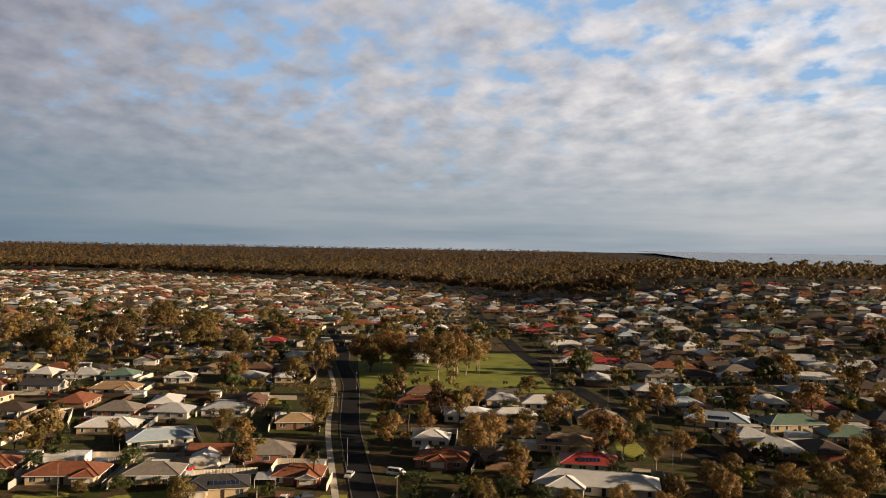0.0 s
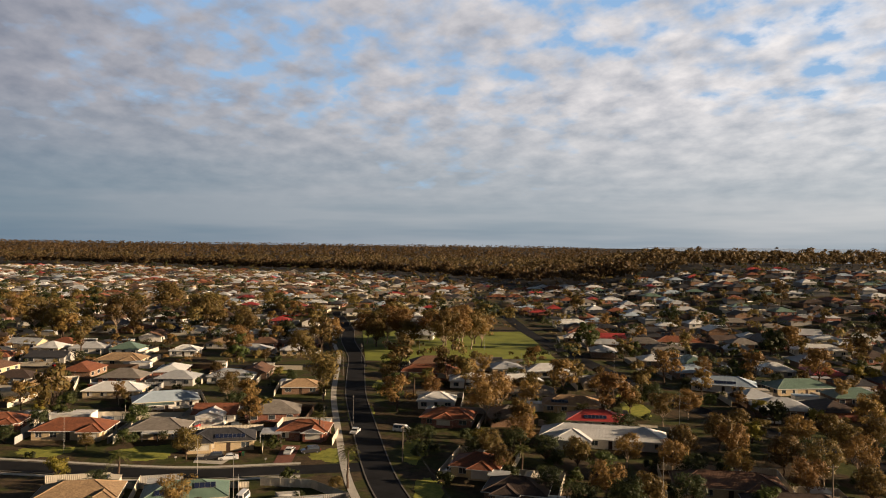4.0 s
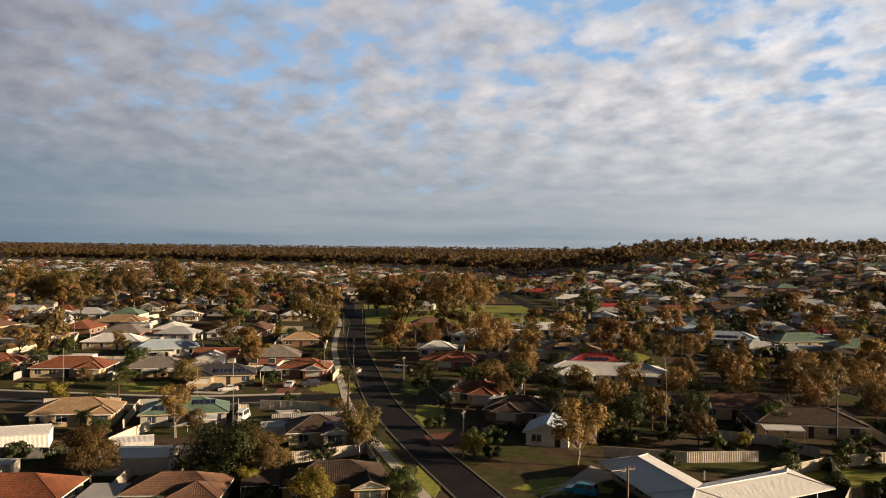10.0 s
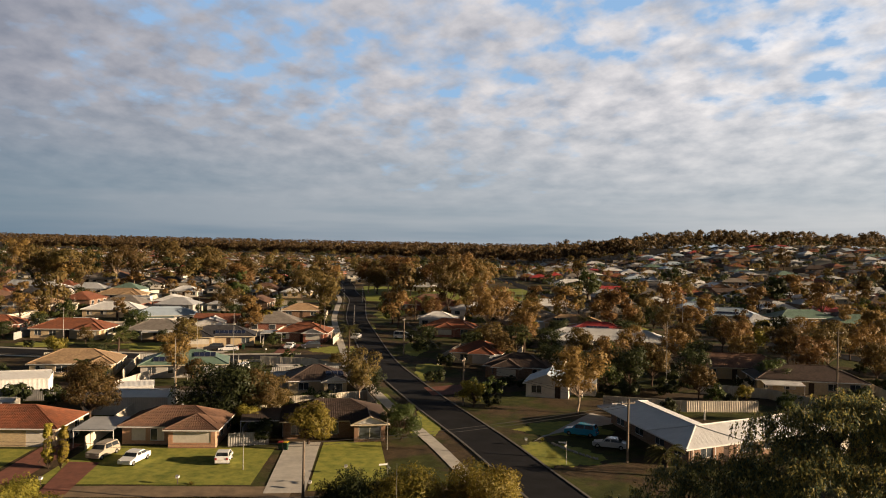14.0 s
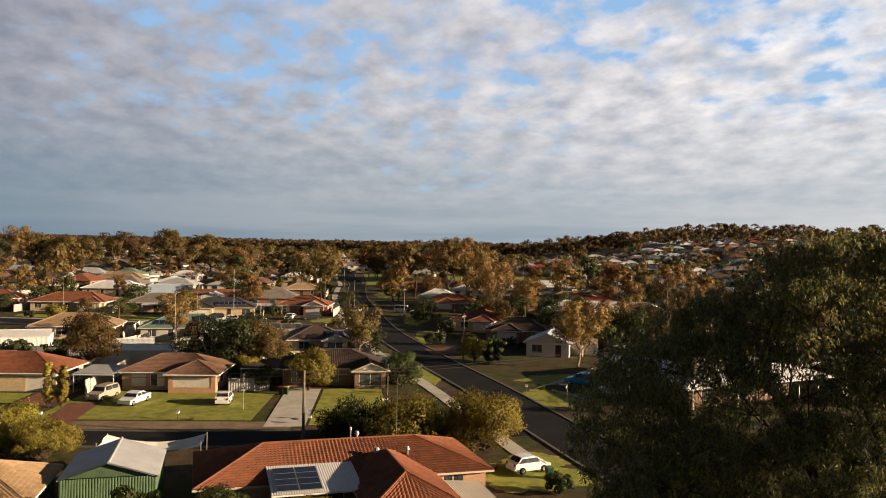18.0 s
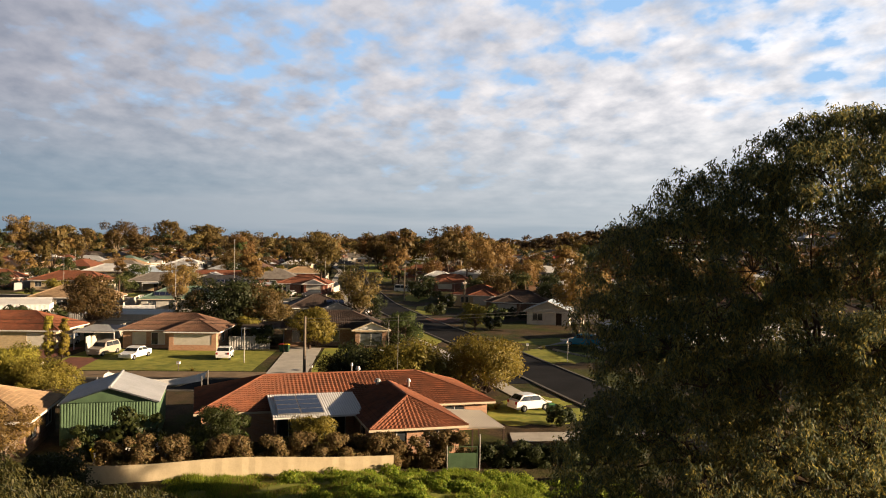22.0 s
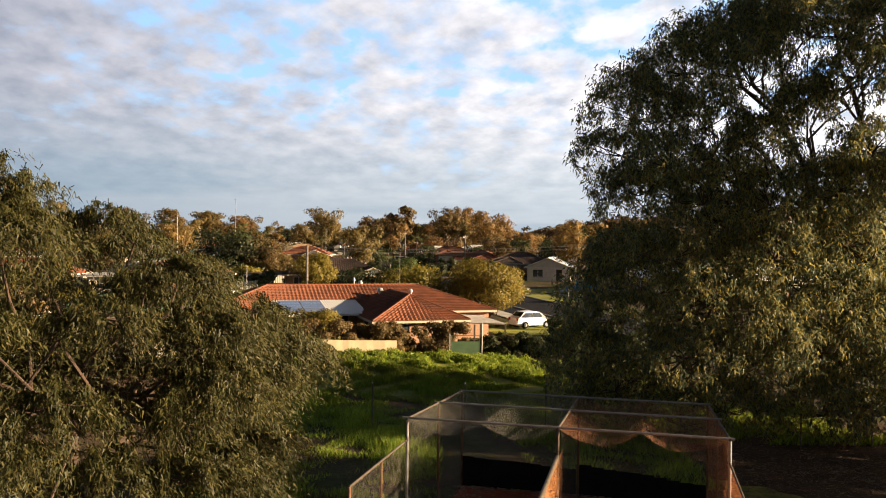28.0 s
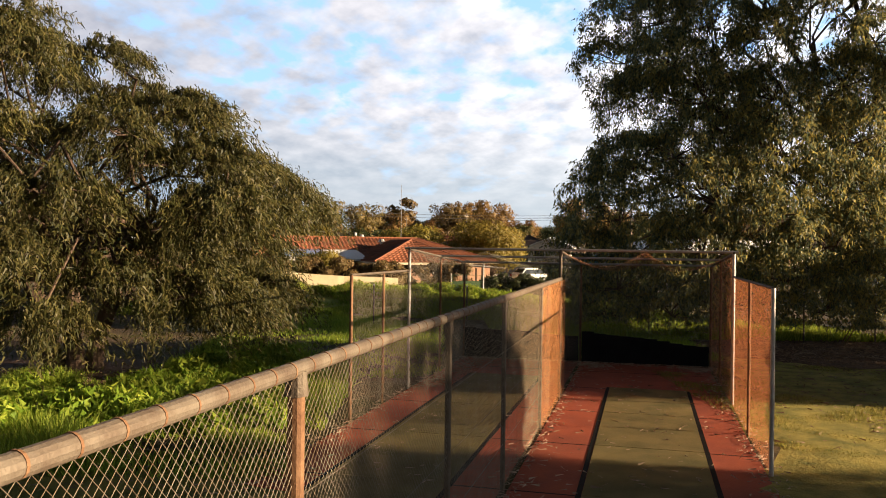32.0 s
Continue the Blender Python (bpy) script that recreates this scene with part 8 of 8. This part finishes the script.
yards = random.Random(404)
SHEDS = [(CREAM_STEEL, "cream"), (WHITE_STEEL, "white"), (FENCE_GREY, "grey"), (GREEN_STEEL, "green")]
for x, y, yaw, w, d in [n[:5] for n in NEAR]:
    if not (135 < y < 335):
        continue
    c, s = math.cos(radians(yaw)), math.sin(radians(yaw))
    corners = [(-w / 2 - 2.2, -4.0), (-w / 2 - 2.2, d + 9), (w / 2 + 2.2, d + 9), (w / 2 + 2.2, -4.0)]
    pts = [(x + u * c - v * s, y + u * s + v * c) for u, v in corners]
    mat, words_ = yards.choice([(FENCE_CREAM, "cream steel"), (FENCE_CREAM, "cream steel"), (FENCE_GREY, "grey sheet")])
    for a, b in list(zip(pts, pts[1:]))[yards.randint(0, 1):]:
        k = max(2, round(math.hypot(b[0] - a[0], b[1] - a[1]) / 3.0))
        run = []
        for i in range(k + 1):
            q = (a[0] + (b[0] - a[0]) * i / k, a[1] + (b[1] - a[1]) * i / k)
            ok = not in_house(q[0], q[1], 0.6) and not on_road(q[0], q[1], -0.5)
            if ok:
                run.append(q)
            if (not ok or i == k) and len(run) > 2:
                build_fence([run[0], run[-1]], mat, 1.8, "%s fence round a back garden" % words_, bay=3.0 if y < 200 else 4.5)
            if not ok:
                run = []
    for _ in range(6):
        u, v = yards.uniform(-w / 2, w / 2), d + yards.uniform(3, 6)
        q = (x + u * c - v * s, y + u * s + v * c)
        if not in_house(q[0], q[1], 3.0) and not on_road(q[0], q[1], 3):
            wm, wd = yards.choice(SHEDS)
            build_shed(q[0], q[1], yaw + yards.choice((0, 90)), yards.uniform(3, 5.5), yards.uniform(2.6, 4), yards.uniform(2.0, 2.4), yards.choice(["white", "zinc", "cream"]), wm, 8, False, "small %s steel shed in a back garden" % wd, "x", ribs=y < 170)
            break
count = 0
taken = [(x, y) for _, x, y, _ in TREES]
for _ in range(6000):
    y = 106 + 225 * yards.random() ** 1.1
    x = yards.uniform(-1, 1) * (y * 0.56 + 8)
    if in_house(x, y, 1.4) or on_road(x, y, 0.3) or any((x - a) ** 2 + (y - b) ** 2 < 7 for a, b in taken):
        continue
    if -34 < x < -4 and 84 < y < 104 or abs(x + 71) < 7 and abs(y - 191) < 6:
        continue
    if x < 15 and yards.random() < 0.35:
        continue
    taken.append((x, y))
    big = yards.random() * (0.5 if x > 12 and y < 190 else 1.0)
    if big < 0.52:
        put(yards.choice(["bush_a", "bush_b", "bush_b"]), x, y, yards.uniform(1.3, 3.2), rng=yards)
    elif big < 0.85:
        put(yards.choice(["round_b", "round_c", "round_c", "round_a", "gum_c"]), x, y, yards.uniform(3.0, 5.6), rng=yards)
    else:
        put(yards.choice(["gum_a", "gum_c", "gum_d", "gum_b"]), x, y, yards.uniform(6.0, 9.5), rng=yards)
    count += 1
    if count >= 230:
        break


# ---- palms ----
FROND = leaf_material("palm_fronds", [(0.05, 0.07, 0.02), (0.10, 0.11, 0.03), (0.16, 0.13, 0.04), (0.07, 0.08, 0.025)])


def palm(x, y, height, crown, seed, label):
    rng = np.random.default_rng(seed)
    p = thing("palm_tree", label, "palm", on_ground(x, y), "palms")
    s = Shape()
    limb(s, rng, (0, 0, -0.2), (0.15, 0, height), 0.26, 0.19, 0.02, 6, 8)
    part("trunk", s, BARK, p, smooth=True)
    P, A = [], []
    for i in range(46):
        a = rng.uniform(0, 2 * math.pi)
        up = rng.uniform(-0.5, 1.1)
        t = np.linspace(0.08, 1, 26)
        x_, z_ = crown * t * math.cos(up * 0.7), height + crown * (t * math.sin(up) - 0.55 * t ** 2)
        for side in (-1, 1):
            q = np.stack([x_ * math.cos(a), x_ * math.sin(a), z_], -1)
            ax = np.stack([np.full(26, math.cos(a) - side * math.sin(a)), np.full(26, math.sin(a) + side * math.cos(a)), np.full(26, -0.5)], -1)
            P.append(q + ax * 0.14)
            A.append(ax + rng.normal(size=ax.shape) * 0.15)
    part("fronds", leaf_mesh("fronds", np.concatenate(P), np.concatenate(A), 0.42, 0.06, FROND, rng), None, p, "arching palm fronds")


palm(-19.4, 166.0, 8.2, 2.5, 1, "tall cabbage palm beside the corner")
palm(-69, 170.5, 5.0, 2.8, 2, "feathery palm in a front garden")
palm(26.8, 95.0, 3.0, 2.4, 3, "spreading date palm under the power pole")
palm(-31.5, 206, 6.5, 1.9, 4, "garden palm beside the house")
palm(-66, 147, 3.2, 2.0, 5, "small palm beside the house")
palm(18.0, 176, 6.2, 1.9, 6, "slim palm tree beside the house")
palm(40.0, 226, 5.0, 2.2, 7, "garden palm beside the red roof")
palm(-9, 262, 7.0, 2.2, 8, "tall palm beside the street")
palm(-5, 268, 7.0, 2.2, 9, "tall palm beside the street")

# ---- the suburb beyond ----
rng = random.Random(77)
FAR = {
    "far_a": tree_parts(41, 9, 4.0, 2.5, 20, 1000, 0.80, 0.34, LEAF["rust"], BARK, "dome"),
    "far_b": tree_parts(42, 11, 4.2, 3.5, 20, 1000, 0.84, 0.34, LEAF["gum"], BARK, "spread"),
    "far_c": tree_parts(43, 7, 3.6, 1.2, 18, 1100, 0.70, 0.34, LEAF["dark"], BARK, "dome"),
    "far_d": tree_parts(44, 8, 3.4, 1.5, 18, 1100, 0.70, 0.34, LEAF["green"], BARK, "dome"),
}


def far_tree(kind, x, y, s):
    m = on_ground(x, y, rng.uniform(0, 360)) @ Matrix.Scale(s, 4)
    ob = thing("gum_tree", "gum tree among the far houses", "tree", m, "far trees")
    part("trunk", FAR[kind][1], None, ob)
    part("crown", FAR[kind][0], None, ob)


placed = [(n[0], n[1] + 4, 11) for n in NEAR]


def free(x, y, r):
    if any((x - a) ** 2 + (y - b) ** 2 < (r + c) ** 2 for a, b, c in placed):
        return False
    for line, half in ((MAIN, 7), (NORTH, 7), (FARST, 6), (PARKST, 6), (EASTST, 7)):
        if any((x - p.x) ** 2 + (y - p.y) ** 2 < (half + r * 0.6) ** 2 for p in line):
            return False
    return not (-46 < x < 52 and 326 < y < 446)


roof_pick = ["terracotta"] * 3 + ["tan"] * 2 + ["brown"] * 4 + ["darkbrown"] * 3 + ["grey"] * 4 + ["white"] * 4 + ["cream"] + ["zinc"] * 3 + ["charcoal"] * 3 + ["redmetal", "blue", "green"]
# greyer, darker roofs for the hill, standing in for cloud shadow
shaded_hill_pick = ["zinc"] * 4 + ["grey"] * 3 + ["charcoal"] * 4 + ["white"] * 3 + ["terracotta"] * 2 + ["darkbrown"] * 3 + ["blue", "redmetal", "green"]
words = {"darkbrown": "dark brown tile", "terracotta": "terracotta tile", "tan": "tan tile", "brown": "brown tile", "grey": "grey tile", "white": "white steel", "cream": "cream steel", "zinc": "zinc steel", "charcoal": "charcoal tile", "redmetal": "red steel", "blue": "pale blue steel", "green": "green steel"}
far_mass = Mass()


def mass_house(x, y, yaw, w, d, roof, wall, pitch):
    m = on_ground(x, y, yaw)
    far_mass.of(WALLS[wall]).box(-w / 2, w / 2, 0, d, -1, 2.5, m)
    for pl in roof_planes(-w / 2 - 0.5, w / 2 + 0.5, -0.5, d + 0.5, 2.5, pitch, "hip")[0]:
        a, b = Vector(pl[0]), Vector(pl[1])
        u = (b - a).normalized()
        v = u.cross(Vector(pl[2]) - a).normalized().cross(u)
        far_mass.of(ROOFS[roof]).face([m @ Vector(p) for p in pl], [((Vector(p) - a).dot(u), (Vector(p) - a).dot(v)) for p in pl])
    for i in range(3):
        c = w * (i - 1) * 0.3
        far_mass.of(GLASS).box(c - 0.9, c + 0.9, -0.05, 0.02, 0.7, 2.1, m)


y = 228.0
row = 0
count = 0
while y < 1400:
    half_w = y * 0.585 + 30
    x = -half_w
    while x < half_w:
        px_, py_ = x + rng.uniform(-2, 2), y + rng.uniform(-3, 3) + 10 * math.sin(x * 0.011 + row)
        edge = wood_edge(px_) - 22
        if py_ < edge and not (60 < px_ and py_ < 205) and free(px_, py_ + 4, 7.5):
            if rng.random() < 0.93:
                # beyond x = 60 the duller roof and wall colours imitate cloud shadow
                rf = rng.choice(roof_pick if px_ < 60 else shaded_hill_pick)
                w, d, yw, wl = rng.uniform(11, 17), rng.uniform(9, 12), rng.uniform(-8, 8) + rng.choice((0, 0, 90)), rng.choice(["cream", "grey", "white", "brown", "red"] if px_ < 60 else ["grey", "brown", "brown", "red"])
                if yw > 45:
                    px_ += d / 2
                if count < 190:
                    build_house(px_, py_, yw, w, d, rf, wl, "hip" if rng.random() < 0.8 else "gable", rng.uniform(18, 25), 2.5, label="far single-storey house with a %s roof" % words[rf], rng=rng, detail=0, vent=False, group="far houses")
                else:
                    mass_house(px_, py_, yw, w, d, rf, wl, rng.uniform(18, 25))
                count += 1
                placed.append((px_, py_ + 4, 6.5))
        x += rng.uniform(14.5, 20)
    row += 1
    y += 17 if row % 2 else 22 + y * 0.008
far_mass.link("far_houses", "hundreds of far houses with tile and steel roofs", "houses")
# fences and sheds of the far gardens
yard = Mass()
for a, b, c in list(placed[len(NEAR):]):
    fence = rng.choice([FENCE_CREAM, FENCE_CREAM, FENCE_GREY, FENCE_GREY, BROWN_PAINT])
    m = on_ground(a, b, rng.uniform(-6, 6))
    yard.of(fence).box(-9.5, 9.5, 10.5, 10.58, -0.8, 1.8, m)
    for side in (-9.5, 9.5):
        if rng.random() < 0.7:
            yard.of(fence).box(side - 0.04, side + 0.04, -5, 10.4, -0.8, 1.8, m)
    if rng.random() < 0.55:
        m = on_ground(a + rng.uniform(-10, 10), b + rng.uniform(8, 13), rng.uniform(-8, 8))
        w = rng.uniform(2, 4)
        yard.of(rng.choice([CREAM_PAINT, WHITE_PAINT, FENCE_GREY])).box(-w, w, 0, 4, -0.5, 2.3, m)
        yard.of(ROOFS[rng.choice(["white", "zinc", "cream", "blue"])]).box(-w - 0.2, w + 0.2, -0.2, 4.2, 2.3, 2.42, m)
    if rng.random() < 0.4:
        m = on_ground(a + rng.uniform(-10, 10), b - rng.uniform(8, 11), rng.uniform(0, 180))
        yard.of(rng.choice([WHITE_PAINT, CABLE, GALV, LAMP_RED])).box(-2.2, 2.2, -0.85, 0.85, 0.2, 0.9, m)
        yard.of(GLASS).box(-1.2, 1.4, -0.75, 0.75, 0.9, 1.4, m)
yard.link("far_garden_fences_and_sheds", "fences, sheds and cars in the far gardens", "garden clutter")
count = 0
for _ in range(2600):
    py_ = 215 + 330 * rng.random()
    px_ = rng.uniform(-1, 1) * (py_ * 0.585 + 20)
    if not free(px_, py_, 1.4) or (px_ < -40 and py_ < 330 and rng.random() < 0.55):
        continue
    placed.append((px_, py_, 1.4))
    far_tree(rng.choice(["far_a", "far_a", "far_b", "far_c", "far_d", "far_b"]), px_, py_, rng.uniform(0.45, 1.0) if rng.random() < 0.72 else rng.uniform(1.1, 1.7))
    count += 1
    if count >= 170:
        break


# ---- woods to the horizon: one mass of crowns ----
def woods(name, n, place, leaf, per, label, foliage, seed):
    rn = np.random.default_rng(seed)
    C, R = [], []
    while len(C) < n:
        x, y, s = place(rn)
        if x is None:
            continue
        z = ground_z(x, y)
        h = 15 * s * rn.uniform(0.75, 1.25)
        for _ in range(3):
            C.append((x + rn.normal() * 2.2, y + rn.normal() * 2.2, z + h * rn.uniform(0.45, 0.9)))
            R.append((3.6 * s * rn.uniform(0.7, 1.2),) * 2 + (2.8 * s * rn.uniform(0.7, 1.3),))
    C, R = np.array(C), np.array(R)
    idx = np.repeat(np.arange(len(C)), per)
    d = rn.normal(size=(len(idx), 3))
    d /= np.linalg.norm(d, axis=1, keepdims=True)
    d[:, 2] = np.abs(d[:, 2]) * 0.9 - 0.25 * (rn.random(len(idx)) < 0.4)
    pts = C[idx] + d * R[idx] * rn.uniform(0.6, 1.0, len(idx))[:, None]
    ax = rn.normal(size=pts.shape)
    ax -= d * (ax * d).sum(axis=1, keepdims=True) * 0.9
    size = leaf * R[idx].mean(axis=1)
    me = leaf_mesh(name, pts, ax, 1.0, 0.8, foliage, rn, d + np.array((0, 0, 0.1)), 0.7, True)
    co = np.empty(len(pts) * 9, dtype=np.float32)
    me.vertices.foreach_get("co", co)
    co = co.reshape(-1, 3, 3)
    mid = co.mean(axis=1, keepdims=True)
    co = mid + (co - mid) * size[:, None, None]
    me.vertices.foreach_set("co", co.astype(np.float32).ravel())
    me.update()
    solo(name, me, None, label, "woods", kind="stuff")


def main_wood(rn):
    y = rn.uniform(800, 2000)
    x = rn.uniform(-1, 1) * y * 0.62
    if y < wood_edge(x) + 14 * math.sin(x * 0.02) or (x > 160 and y < 1000):
        return None, None, None
    if x > y * 0.235 + 0.15 * (4800 - y) - 20 and y > 2050:
        return None, None, None
    coast = min(max((y * 0.235 + 0.15 * (4800 - y) - x) / 500, 0.5), 1) if y > 1500 else 1.0
    return x, y, rn.uniform(0.75, 1.25) * coast * (1.0 if y < 2200 else 0.75)


def far_wood(rn):
    y = 1950 * math.exp(rn.random() * 0.84)
    x = rn.uniform(-1, 1) * y * 0.60
    if x > y * 0.235 + 0.15 * (4800 - y) - 20 and y > 2050:
        return None, None, None
    coast = min(max((y * 0.235 + 0.15 * (4800 - y) - x) / 500, 0.4), 1)
    return x, y, rn.uniform(0.9, 1.4) * coast * (1.0 if y < 3200 else 0.8)


def edge_wood(rn):
    """The front ranks of the woods, tall and close."""
    x = rn.uniform(-800, 190)
    return x, wood_edge(x) + abs(rn.normal()) * 26, rn.uniform(0.95, 1.4)


def hill_wood(rn):
    x = rn.uniform(130, 700)
    y = 770 + rn.random() ** 1.5 * 420
    return x, y, rn.uniform(0.9, 1.35)


def on_far_street(x, y):
    return any((x - p.x) ** 2 + (y - p.y) ** 2 < 49 for p in MAIN + EASTST)


def garden_trees(rn):
    y = 300 + 1050 * rn.random() ** 0.9
    x = rn.uniform(-1, 1) * (y * 0.59 + 20)
    if y > wood_edge(x) or (-46 < x < 52 and 326 < y < 446) or on_far_street(x, y):
        return None, None, None
    if x < -40 and y < 480 and rn.random() < 0.4:
        return None, None, None
    if x > 60 and rn.random() < 0.25:
        return None, None, None
    return x, y, rn.uniform(0.25, 0.48) if rn.random() < 0.8 else rn.uniform(0.55, 0.9)


def belt_trees(rn):
    """Tall gums in belts along the far cross street and round the park."""
    k = rn.random()
    if k < 0.55:
        x = rn.uniform(-330, -55)
        y = 528 - (x + 60) * 0.16 + rn.normal() * 16
    elif k < 0.75:
        x, y = rn.uniform(-330, -120), 415 + rn.normal() * 14
    else:
        x, y = rn.uniform(-60, 40), 468 + rn.normal() * 18
    if on_far_street(x, y):
        return None, None, None
    return x, y, rn.uniform(0.65, 1.05)


# crowns added just right of the view, to throw shade over the gardens
def shade_wood(rn):
    y = rn.uniform(48, 330)
    x = y * 0.60 + 30 + abs(rn.normal()) * 36
    return x, y, rn.uniform(0.55, 0.85)


woods("garden_trees", 2500, garden_trees, 0.46, 34, "gum trees and shrubs among the far gardens", LEAF["gum"], 54)
woods("garden_trees", 1500, garden_trees, 0.46, 34, "rusty gum trees among the far gardens", LEAF["rust"], 58)
woods("garden_trees", 2300, garden_trees, 0.46, 34, "dark shrubs and trees among the far gardens", LEAF["dark"], 55)
woods("street_trees", 210, belt_trees, 0.33, 100, "belts of tall gum trees along the far streets", LEAF["gum"], 59)
woods("street_trees", 150, belt_trees, 0.33, 100, "belts of dark trees along the far streets", LEAF["dark"], 60)
woods("west_woodland", 1100, shade_wood, 0.40, 44, "tall gum woodland added out of view to shade the gardens", LEAF["gum"], 56)
woods("woodland", 9500, main_wood, 0.62, 22, "brown-green gum woodland beyond the houses", LEAF["forest"], 51)
woods("woodland", 15000, far_wood, 0.95, 9, "brown-green gum woodland reaching to the horizon", LEAF["forest"], 57)
woods("woodland", 2600, edge_wood, 0.50, 36, "tall front ranks of the gum woodland", LEAF["forest"], 52)
woods("woodland", 2100, hill_wood, 0.42, 46, "dark gum trees along the hilltop", LEAF["forest"], 53)
